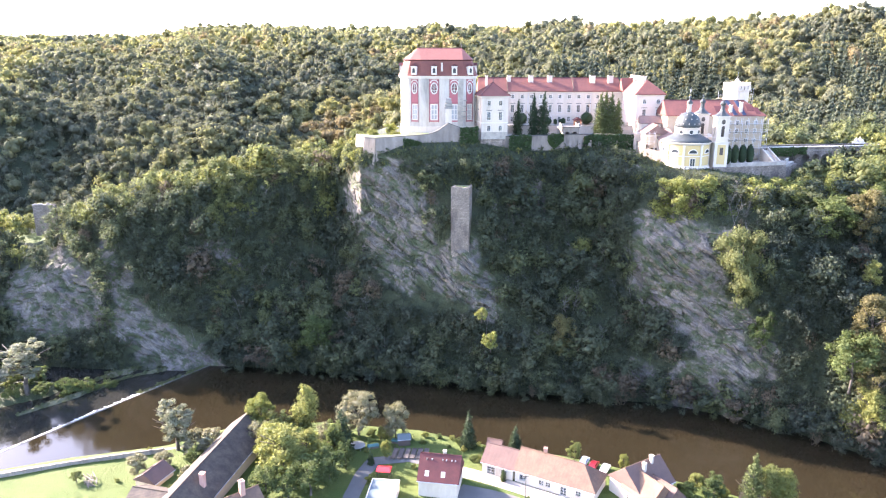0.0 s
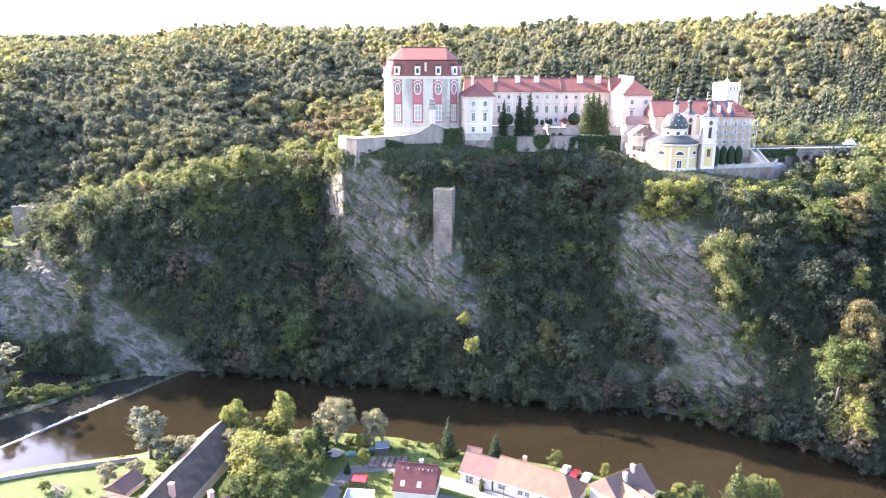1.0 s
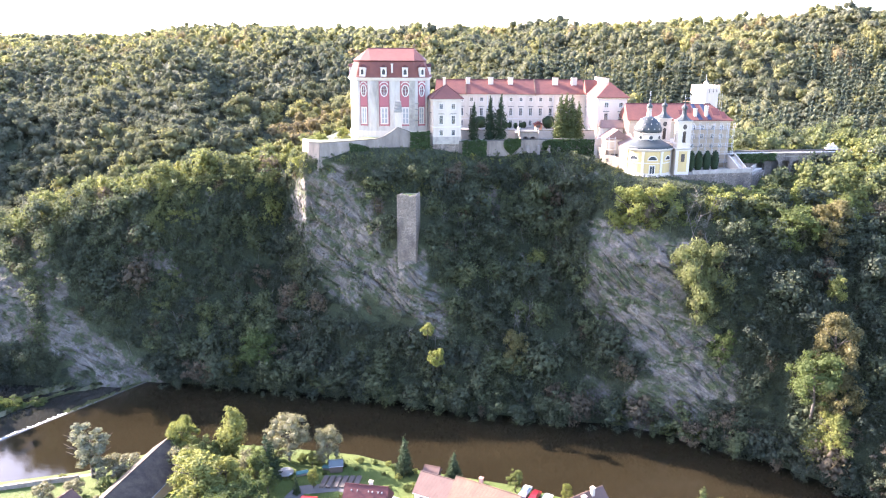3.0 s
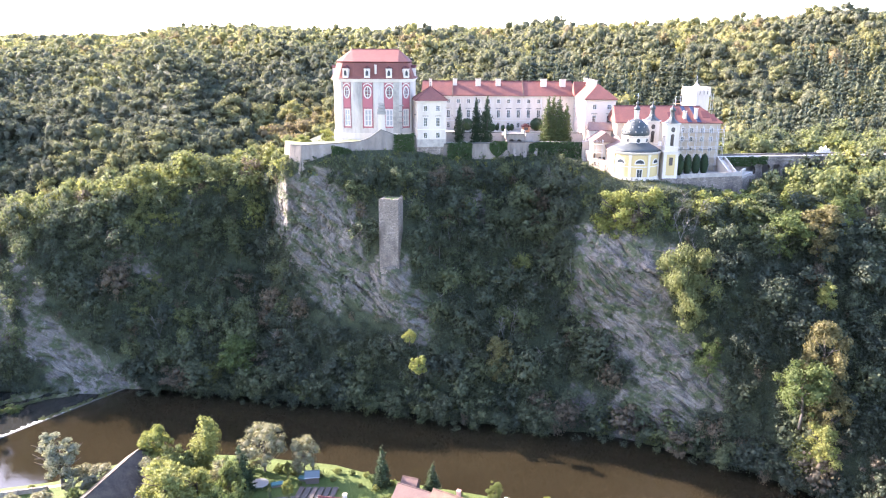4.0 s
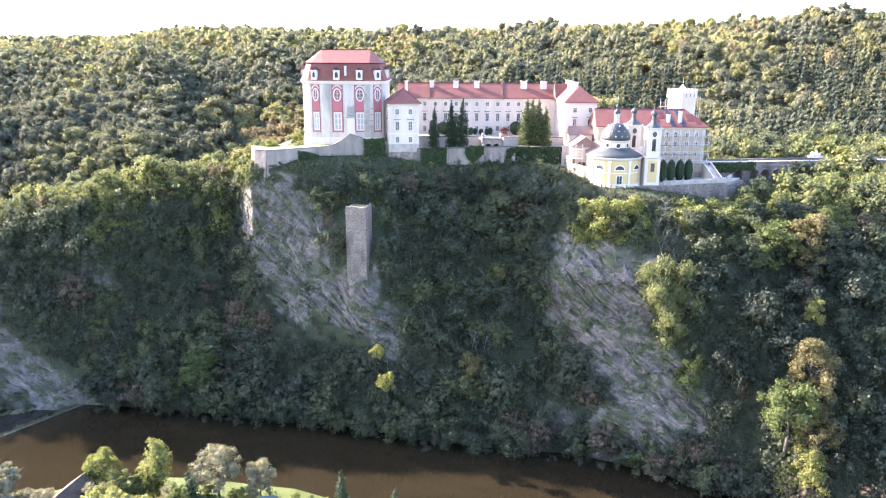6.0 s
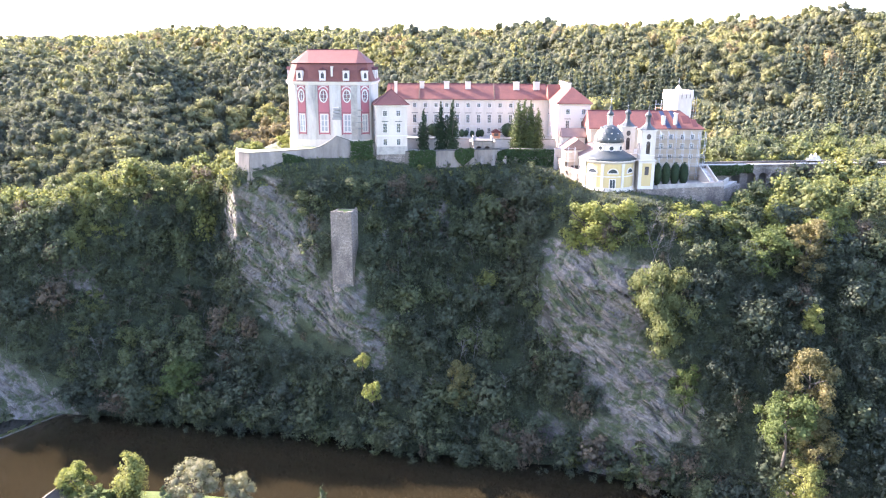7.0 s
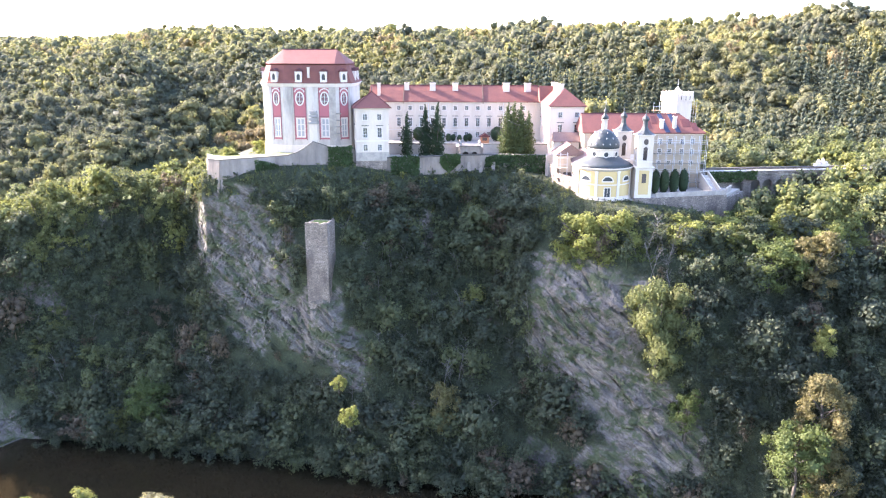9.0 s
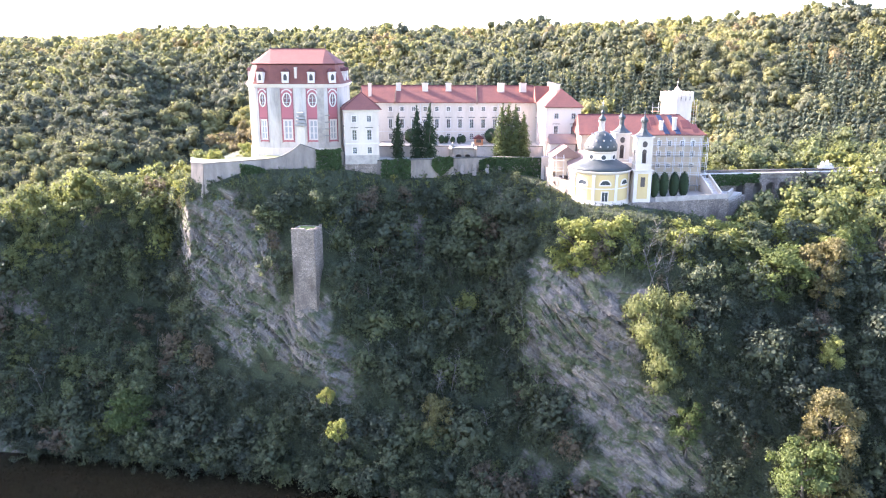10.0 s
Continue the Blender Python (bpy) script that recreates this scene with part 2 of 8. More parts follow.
M_BLUE = worn("blue_tarpaulin", (0.012, 0.022, 0.05), (0.01, 0.016, 0.035), (0.015, 0.028, 0.06), 0.85, 0.8, 4.0, 0.5, 0.02)
M_RUBBER = worn("rubber", (0.03, 0.03, 0.03), (0.02, 0.02, 0.02), (0.04, 0.04, 0.04), 0.8, 2.0, 9.0, 0.3, 0.0)
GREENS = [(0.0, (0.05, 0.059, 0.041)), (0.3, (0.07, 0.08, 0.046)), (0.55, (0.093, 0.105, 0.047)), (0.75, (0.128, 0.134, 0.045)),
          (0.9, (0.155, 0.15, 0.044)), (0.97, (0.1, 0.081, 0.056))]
M_LEAF = foliage("mixed_leaves", GREENS)
M_SPRUCE = foliage("spruce_needles", [(0.0, (0.04, 0.05, 0.036)), (1.0, (0.075, 0.082, 0.048))], 0.3, rough=0.9, spread=0.12)
# paler than the cliff leaves: haze over the far hills put into the colour
M_FAR_HAZED = foliage("hazed_woodland_leaves", [(0.0, (0.086, 0.09, 0.06)), (0.35, (0.122, 0.122, 0.066)), (0.6, (0.152, 0.147, 0.067)),
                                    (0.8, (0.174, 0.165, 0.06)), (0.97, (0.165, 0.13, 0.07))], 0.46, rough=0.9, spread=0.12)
M_OBJLEAF = foliage("broad_leaves", [(0.0, (0.062, 0.083, 0.03)), (0.5, (0.085, 0.105, 0.036)), (1.0, (0.115, 0.125, 0.042))], 0.42, "object")
M_LIME = foliage("yellow_green_leaves", [(0.0, (0.14, 0.152, 0.042)), (1.0, (0.165, 0.168, 0.052))], 0.38, "object")
M_MAPLE = foliage("maple_leaves", [(0.0, (0.1, 0.108, 0.042)), (1.0, (0.11, 0.118, 0.046))], 0.36, "object")
M_WILLOW = foliage("pale_willow_leaves", [(0.0, (0.15, 0.142, 0.08)), (1.0, (0.185, 0.172, 0.105))], 0.35, "object")
M_SILVER = foliage("silvery_poplar_leaves", [(0.0, (0.145, 0.148, 0.098)), (1.0, (0.175, 0.175, 0.12))], 0.35, "object")
M_RUSSET = foliage("russet_leaves", [(0.0, (0.115, 0.1, 0.045)), (1.0, (0.13, 0.12, 0.05))], 0.4, "object")
M_NEEDLE = foliage("dark_needles", [(0.0, (0.024, 0.038, 0.018)), (1.0, (0.038, 0.055, 0.024))], 0.2, "object")
M_THUJA = foliage("thuja_needles", [(0.0, (0.062, 0.076, 0.028)), (1.0, (0.085, 0.096, 0.034))], 0.3, "object")
M_IVY = foliage("ivy_leaves", [(0.0, (0.032, 0.052, 0.02)), (1.0, (0.045, 0.068, 0.024))], 0.3, "object")


# ---- mesh building ----
ORIGIN = {}


class Shape:
    """Vertices and faces of one part, in world metres."""

    def __init__(self):
        self.v, self.f = [], []

    def add(self, verts, faces):
        k = len(self.v)
        self.v += [tuple(p) for p in verts]
        self.f += [tuple(i + k for i in f) for f in faces]
        return self

    def box(self, x0, x1, y0, y1, z0, z1):
        return self.frustum([(x0, y0), (x1, y0), (x1, y1), (x0, y1)], z0, [(x0, y0), (x1, y0), (x1, y1), (x0, y1)], z1)

    def frustum(self, low, z0, top, z1):
        n = len(low)
        vs = [(x, y, z0) for x, y in low] + [(x, y, z1) for x, y in top]
        fs = [(i, (i + 1) % n, n + (i + 1) % n, n + i) for i in range(n)]
        return self.add(vs, fs + [tuple(range(n - 1, -1, -1)), tuple(range(n, 2 * n))])

    def lathe(self, cx, cy, profile, n=24, a0=0.0):
        vs, fs = [], []
        for r, z in profile:
            vs += [(cx + r * math.cos(a0 + i * math.tau / n), cy + r * math.sin(a0 + i * math.tau / n), z) for i in range(n)]
        for k in range(len(profile) - 1):
            fs += [(k * n + i, k * n + (i + 1) % n, (k + 1) * n + (i + 1) % n, (k + 1) * n + i) for i in range(n)]
        fs += [tuple(range(n - 1, -1, -1)), tuple((len(profile) - 1) * n + i for i in range(n))]
        return self.add(vs, fs)

    def rod(self, p, q, r, n=5, r2=None):
        p, q = Vector(p), Vector(q)
        d = (q - p).normalized()
        a = d.orthogonal().normalized()
        b = d.cross(a)
        r2 = r if r2 is None else r2
        vs = [p + (a * math.cos(i * math.tau / n) + b * math.sin(i * math.tau / n)) * r for i in range(n)]
        vs += [q + (a * math.cos(i * math.tau / n) + b * math.sin(i * math.tau / n)) * r2 for i in range(n)]
        fs = [(i, (i + 1) % n, n + (i + 1) % n, n + i) for i in range(n)]
        return self.add(vs, fs + [tuple(range(n - 1, -1, -1)), tuple(range(n, 2 * n))])

    def beam(self, p, q, width, z0, z1):
        """An upright slab along p-q in plan, of that width."""
        p, q = Vector((p[0], p[1])), Vector((q[0], q[1]))
        s = (q - p).normalized()
        s = Vector((-s.y, s.x)) * width / 2
        c = [tuple(p - s), tuple(q - s), tuple(q + s), tuple(p + s)]
        return self.frustum(c, z0, c, z1)

    def wall(self, p, q, z0, z1, thick, holes=(), ends=False):
        """A wall from p to q in plan (outside on the right-hand side going p to q), with holes (u0, u1, z0, z1) through it."""
        p, q = Vector((p[0], p[1])), Vector((q[0], q[1]))
        w = (q - p).length
        e = (q - p) / w
        inn = Vector((-e.y, e.x)) * thick
        us = sorted({0.0, w, *[h[0] for h in holes], *[h[1] for h in holes]})
        zs = sorted({z0, z1, *[h[2] for h in holes], *[h[3] for h in holes]})

        def solid(i, k):
            if not (0 <= i < len(us) - 1 and 0 <= k < len(zs) - 1):
                return False
            u, z = (us[i] + us[i + 1]) / 2, (zs[k] + zs[k + 1]) / 2
            return not any(h[0] < u < h[1] and h[2] < z < h[3] for h in holes)

        def pt(u, z, back):
            s = p + e * u + (inn if back else Vector((0, 0)))
            return (s.x, s.y, z)

        for i in range(len(us) - 1):
            for k in range(len(zs) - 1):
                if not solid(i, k):
                    continue
                a, b, c, d = us[i], us[i + 1], zs[k], zs[k + 1]
                self.add([pt(a, c, 0), pt(b, c, 0), pt(b, d, 0), pt(a, d, 0)], [(0, 1, 2, 3)])
                self.add([pt(a, c, 1), pt(b, c, 1), pt(b, d, 1), pt(a, d, 1)], [(3, 2, 1, 0)])
                for di, dk, (u, z, u2, z2) in ((-1, 0, (a, d, a, c)), (1, 0, (b, c, b, d)), (0, -1, (a, c, b, c)), (0, 1, (b, d, a, d))):
                    at_end = not 0 <= i + di < len(us) - 1
                    if not solid(i + di, k + dk) and (ends or not at_end):
                        self.add([pt(u, z, 0), pt(u2, z2, 0), pt(u2, z2, 1), pt(u, z, 1)], [(3, 2, 1, 0)])
        return self

    def hip(self, x0, x1, y0, y1, z0, z1, along="x", h0=None, h1=None, eave=0.22):
        """A hipped roof on a rectangle; h0, h1: how far the ridge's ends stand back (0: gable)."""
        if along == "x":
            h = (y1 - y0) / 2
            a, b = x0 + (h if h0 is None else h0), x1 - (h if h1 is None else h1)
            m = (y0 + y1) / 2
            top = [(a, m, z1), (b, m, z1)]
            vs = [(x0, y0, z0), (x1, y0, z0), (x1, y1, z0), (x0, y1, z0)] + top
            fs = [(0, 1, 5, 4), (1, 2, 5), (2, 3, 4, 5), (3, 0, 4)]
        else:
            h = (x1 - x0) / 2
            a, b = y0 + (h if h0 is None else h0), y1 - (h if h1 is None else h1)
            m = (x0 + x1) / 2
            vs = [(x0, y0, z0), (x1, y0, z0), (x1, y1, z0), (x0, y1, z0), (m, a, z1), (m, b, z1)]
            fs = [(0, 1, 4), (1, 2, 5, 4), (2, 3, 5), (3, 0, 4, 5)]
        vs += [(x, y, z0 - eave) for x, y, _ in vs[:4]]
        fs += [(6, 7, 1, 0), (7, 8, 2, 1), (8, 9, 3, 2), (9, 6, 0, 3), (9, 8, 7, 6)]
        return self.add(vs, fs)

    def mesh(self, name, material, m=None, smooth=False):
        me = bpy.data.meshes.new(name)
        inv = m.inverted() if m else None
        me.from_pydata([tuple(inv @ Vector(p)) for p in self.v] if inv else self.v, [], self.f)
        me.materials.append(material)
        if smooth:
            for poly in me.polygons:
                poly.use_smooth = True
        me.validate()
        return me


def thing(name, at, label, category, group="", kind="", turn=0.0):
    ob = new(name)
    ob.empty_display_size = 0.1
    ob.matrix_basis = pose(*at, 0, 0, turn)
    ORIGIN[ob] = pose(*at, 0, 0, turn)
    return tagged(ob, label, category, group, kind)


def part(name, shape, material, parent, label="", smooth=False):
    me = shape.mesh(name, material, ORIGIN[parent], smooth)
    ob = new(name, me)
    ob.parent = parent
    ORIGIN[ob] = ORIGIN[parent]
    return tagged(ob, label) if label else ob


def solo(name, shape, material, label, category, group="", kind="", smooth=False):
    ob = new(name, shape.mesh(name, material, None, smooth))
    ORIGIN[ob] = Matrix()
    return tagged(ob, label, category, group, kind)


def placed(name, me, parent, m):
    """A part on shared mesh data, at the world pose m."""
    ob = new(name, me)
    ob.parent = parent
    ob.matrix_basis = ORIGIN[parent].inverted() @ m
    ORIGIN[ob] = m
    return ob


WINDOWS = {}


def window_meshes(w, h, style):
    key = (round(w, 2), round(h, 2), style)
    if key in WINDOWS:
        return WINDOWS[key]
    fr, pn, sr, sl, hd = Shape(), Shape(), Shape(), Shape(), Shape()
    b = 0.24 if style == "blind" else 0.06
    for x0, x1, z0, z1 in ((-w / 2, -w / 2 + b, 0, h), (w / 2 - b, w / 2, 0, h), (-w / 2 + b, w / 2 - b, 0, b), (-w / 2 + b, w / 2 - b, h - b, h)):
        fr.box(x0, x1, 0.12, 0.22, z0, z1)
    c = 0.16 if style == "blind" else 0.035
    fr.box(-c, c, 0.1, 0.2, b, h - b)
    for k in range(1, 2 if h < 1.4 else 3):
        z = h * k / (2 if h < 1.4 else 3)
        fr.box(-w / 2 + b, w / 2 - b, 0.13, 0.19, z - 0.7 * c, z + 0.7 * c)
    pn.box(-w / 2 + 0.02, w / 2 - 0.02, 0.155, 0.165, 0.02, h - 0.02)
    t = 0.16
    if style != "plain":
        for x0, x1, z0, z1 in ((-w / 2 - t, -w / 2, -0.02, h + t), (w / 2, w / 2 + t, -0.02, h + t), (-w / 2, w / 2, h, h + t)):
            sr.box(x0, x1, -0.07, 0.05, z0, z1)
        if style == "hood":
            sr.box(-w / 2 - 0.35, w / 2 + 0.35, -0.22, 0.02, h + 0.42, h + 0.5)
            # slab coloured dark to carry the shadow line above the window
            hd.box(-w / 2 - 0.38, w / 2 + 0.38, -0.26, 0.02, h + 0.5, h + 0.66)
            sr.box(-w / 2 - 0.2, w / 2 + 0.2, -0.1, 0.02, h + 0.34, h + 0.42)
    sl.box(-w / 2 - 0.22, w / 2 + 0.22, -0.16, 0.1, -0.12, 0.0)
    WINDOWS[key] = (fr.mesh("frame", M_TRIM), pn.mesh("pane", M_BLIND if style == "blind" else M_GLASS), sr.mesh("surround", M_TRIM) if sr.v else None, sl.mesh("sill", M_TRIM), hd.mesh("hood", M_LEAD) if hd.v else None)
    return WINDOWS[key]


def set_window(parent, p, q, u, z, w, h, style="trim"):
    """A window in the wall from p to q, u metres along it, its sill at z."""
    p, q = Vector((p[0], p[1])), Vector((q[0], q[1]))
    e = (q - p).normalized()
    s = p + e * u
    m = Matrix.Translation((s.x, s.y, z)) @ Matrix.Rotation(math.atan2(e.y, e.x), 4, "Z")
    fr, pn, sr, sl, hd = window_meshes(w, h, style)
    win = placed("window", fr, parent, m)
    for nm, me in (("pane", pn), ("surround", sr), ("sill", sl), ("hood", hd)):
        if me:
            placed(nm, me, win, m)
    return win


def walls_with_windows(parent, shape, p, q, z0, z1, wins, thick=0.5):
    """wins: (u, sill, width, height, style)"""
    shape.wall(p, q, z0, z1, thick, [(u - w / 2, u + w / 2, z, z + h) for u, z, w, h, _ in wins])
    for u, z, w, h, style in wins:
        set_window(parent, p, q, u, z, w, h, style)


# ---- noise and terrain ----
RNG = np.random.default_rng(7)
TABLE = RNG.random((32, 32, 32))


def value_noise(x, y, z):
    xi, yi, zi = np.floor(x).astype(int), np.floor(y).astype(int), np.floor(z).astype(int)
    fx, fy, fz = x - xi, y - yi, z - zi
    fx, fy, fz = (f * f * (3 - 2 * f) for f in (fx, fy, fz))
    out = 0
    for a in (0, 1):
        for b in (0, 1):
            for c in (0, 1):
                wgt = (fx if a else 1 - fx) * (fy if b else 1 - fy) * (fz if c else 1 - fz)
                out = out + wgt * TABLE[(xi + a) % 32, (yi + b) % 32, (zi + c) % 32]
    return out


def fbm(x, y, z, octaves=5, gain=0.5):
    x, y, z = np.broadcast_arrays(np.asarray(x, float), np.asarray(y, float), np.asarray(z, float))
    out, amp, tot = 0, 1.0, 0.0
    for k in range(octaves):
        out = out + amp * value_noise(x * 2 ** k + 7.3 * k, y * 2 ** k + 3.1 * k, z * 2 ** k + 5.7 * k)
        tot += amp
        amp *= gain
    return out / tot * 2 - 1


def saw(t):
    return t - np.floor(t)


def smooth(a, b, x):
    t = np.clip((x - a) / (b - a), 0, 1)
    return t * t * (3 - 2 * t)


# height of the wooded hills: by bearing (x over y, columns) and by distance y (rows)
HILL_U = [-0.8, -0.58, -0.434, -0.285, -0.137, 0.012, 0.16, 0.309, 0.458, 0.62]
HILL_Y = [285, 340, 385, 420, 450, 480, 520, 580, 680, 850, 1050, 1700, 2600, 4600]
HILL_Z = [[0, 0, 2, 4, 14, 52, 58, 60, 60, 60],
          [18, 20, 24, 28, 40, 58, 62, 64, 68, 70],
          [42, 48, 52, 48, 48, 66, 70, 72, 81, 84],
          [60, 70, 68, 60, 58, 74, 78, 82, 94, 97],
          [64, 72, 70, 68, 66, 80, 82, 88, 102, 103],
          [68, 74, 76, 80, 79, 86, 89, 95, 110, 112],
          [74, 78, 86, 88, 90, 91, 94, 102, 112, 116],
          [80, 84, 92, 93, 95, 99, 100, 109, 113, 116],
          [88, 92, 97, 101, 102, 106, 112, 111, 113, 113],
          [96, 98, 103, 114, 111, 112, 113, 111, 111, 115],
          [100, 104, 106, 125, 120, 115, 108, 107, 110, 109],
          [128, 124, 120, 116, 112, 112, 110, 108, 106, 104],
          [112, 112, 110, 108, 106, 104, 104, 102, 100, 100],
          [90, 90, 90, 90, 90, 90, 90, 90, 90, 90]]


def hill(x, y):
    """Ground height of the wooded hills behind the castle rock."""
    x, y = np.broadcast_arrays(np.asarray(x, float), np.asarray(y, float))
    u, tab = np.interp((x - 8) / y, HILL_U, np.arange(len(HILL_U))), np.array(HILL_Z, float)
    v = np.interp(y, HILL_Y, np.arange(len(HILL_Y)))
    i, k = np.minimum(u.astype(int), len(HILL_U) - 2), np.minimum(v.astype(int), len(HILL_Y) - 2)
    a, b = smooth(0, 1, u - i), v - k
    z = (tab[k, i] * (1 - a) + tab[k, i + 1] * a) * (1 - b) + (tab[k + 1, i] * (1 - a) + tab[k + 1, i + 1] * a) * b
    w = x + 0.35 * y + 40 * fbm(x / 140, y / 140, 0 * x + 6, 2)
    fold = 5.5 * np.cos(w / 18.0) + 1.4 * np.cos(w / 7.0 + 2.5 * fbm(x / 80, y / 80, 0 * x + 9, 2))
    return z + smooth(320, 390, y) * (fold + 6 * fbm(x / 95, y / 95, 0 * x, 3) + 4 * fbm(x / 38, y / 38, 0 * x + 4, 2)) * (1 - 0.75 * smooth(520, 800, y))


# plan of the far bank and the castle rock, by x: the foot's y, y at 0.2, 0.4 and 0.7 of the height, and the crest
CX = [-700, -200, -140, -110, -75, -50, -36, -31, -26, -12, 2, 11, 20, 27, 36, 46, 52, 54.5, 59, 70, 80, 92, 110, 130, 160, 220, 700]
FOOT = [300, 228, 221, 217.5, 216, 214, 211, 210.5, 209.5, 207, 204.5, 202, 198, 196.5, 195.5, 193.5, 192.5, 192, 192, 187.5, 182.5, 175.5, 159, 144, 128, 85, -300]
Y20 = [306, 233, 223, 220, 220.5, 221, 220, 218.5, 217, 212, 209.5, 206, 204, 203, 203, 201.5, 201, 201, 197.5, 188.2, 183.6, 178, 164, 153, 142, 105, -280]
Y40 = [310, 238, 225.5, 222.5, 226.5, 232, 236, 229, 223, 215.5, 212, 208, 209, 211, 211, 209.5, 208.5, 206, 202.3, 192.8, 187, 182, 171.5, 163, 156, 125, -260]
Y70 = [318, 247, 230.5, 227.5, 234, 241.5, 244, 235, 225.5, 220.5, 215.5, 214.5, 221, 225, 226, 223.5, 217, 206.5, 201.5, 194.8, 192, 189.5, 185.5, 182, 180, 160, -220]
TOPY = [330, 258, 243, 243, 246.5, 249, 247, 238, 227, 225, 227, 231, 234, 236, 239, 239, 237, 231, 222, 211.5, 206, 204.5, 202.5, 204, 210, 200, -180]
TOPZ = [60, 34, 35.5, 47.5, 57, 60, 61, 64, 68.5, 69.5, 69.5, 69, 68.5, 68, 68, 67.5, 67, 66.5, 66, 65.5, 65, 63, 57, 57, 60, 70, 90]
NEAR_X = [-700, -200, -105, -92, -70, -51, -30, -6, 10, 30, 52, 66, 100, 140, 200, 700]
NEAR_Y = [110, 140, 155, 160, 166, 179, 178, 174, 167, 161.5, 152, 145, 121, 88, 30, -400]


def rock_mask(x, z):
    """Where the cliff is bare: slanting patches on its face, in x and height (middle, half sizes, slant in degrees, weight)."""
    out = np.zeros_like(x)
    left_1 = -32.5 + 0.3 * (51 - z)
    left_2 = 54.5 - 0.06 * (50 - z)
    for cx, cz, rx, rz, turn, w in ((-19, 52, 12.5, 12, -28, 1.4), (-15, 41, 12, 8, -32, 1.3), (-9, 47.5, 8, 7, -35, 1.15), (-15, 36, 9, 6, -45, 1.2), (5, 40, 6, 8, -10, 1.2), (4.5, 32.5, 12.5, 5.5, -17, 1.25), (12.5, 28.5, 6.5, 5.5, -35, 1.05),
                                    (65, 44, 11.5, 11.5, -10, 1.45), (63, 34, 9, 6.5, -15, 1.3), (75.5, 24.5, 13, 8, -26, 1.4), (79, 14, 4, 7, -5, 1.0), (70, 9, 6, 7.5, -35, 1.25), (76, 46, 5, 7, -20, 0.7),
                                    (-94, 10, 17, 6, -22, 1.15), (-78, 5, 9, 3.5, -15, 0.9), (-121, 23, 15, 7.5, -38, 1.1), (-106, 31, 12, 3.5, -55, 0.8), (-75, 38, 9, 2.6, -42, 0.8), (-134, 20, 13, 8, -33, 1.0), (-100, 20, 10, 3, -40, 0.8),
                                    (-14, 66, 6, 3, -10, 0.62), (38, 58, 3, 5, -10, 0.55), (30, 52, 2.4, 6, 0, 0.55), (-4, 64.5, 3, 2.4, 0, 0.6), (57, 9, 4, 5, -20, 0.55)):
        c, sn = math.cos(radians(turn)), math.sin(radians(turn))
        a, b = (x - cx) * c + (z - cz) * sn, (z - cz) * c - (x - cx) * sn
        out = np.maximum(out, w * np.exp(-((a / rx) ** 2 + (b / rz) ** 2) ** 2 * 0.7))
    out = np.where((x > -60) & (x < -12), out * smooth(left_1 - 2, left_1 + 1, x), out)
    out = np.where((x > 34) & (x < 62), out * smooth(left_2 - 1, left_2 + 2.5, x), out)
    s, t = x * 0.82 - z * 0.57, x * 0.57 + z * 0.82
    return np.clip(out + 0.5 * fbm(s / 9, t / 4, 0 * x + 3, 4) + 0.2 * fbm(x / 2.5, z / 2.5, 0 * x + 8, 2), 0, 1.2)


def slabs(a, b, c, seed):
    """Broken slabs: for each point a value of its own slab, and the nearness to its edge (0 at a joint)."""
    rng = np.random.default_rng(seed)
    tab = rng.random((17, 17, 17, 4))
    ia, ib, ic = (np.floor(v).astype(int) for v in (a, b, c))
    f1, f2, val = np.full(a.shape, 9.0), np.full(a.shape, 9.0), np.zeros(a.shape)
    for i in (-1, 0, 1):
        for j in (-1, 0, 1):
            for k in (-1, 0, 1):
                q = tab[(ia + i) % 17, (ib + j) % 17, (ic + k) % 17]
                d = (ia + i + q[..., 0] - a) ** 2 + (ib + j + q[..., 1] - b) ** 2 + (ic + k + q[..., 2] - c) ** 2
                near = d < f1
                f2 = np.where(near, f1, np.minimum(f2, d))
                val = np.where(near, q[..., 3], val)
                f1 = np.where(near, d, f1)
    return val, np.clip(np.sqrt(f2) - np.sqrt(f1), 0, 1)


def sheet_columns():
    return np.concatenate([np.linspace(-700, -210, 30)[:-1], np.linspace(-210, -130, 41)[:-1], np.linspace(-130, -46, 160)[:-1], np.linspace(-46, -36, 18)[:-1], np.linspace(-36, 17, 150)[:-1], np.linspace(17, 52, 62)[:-1], np.linspace(52, 92, 112)[:-1], np.linspace(92, 98, 9)[:-1], np.linspace(98, 130, 37)[:-1], np.linspace(130, 210, 41)[:-1], np.linspace(210, 700, 30)])


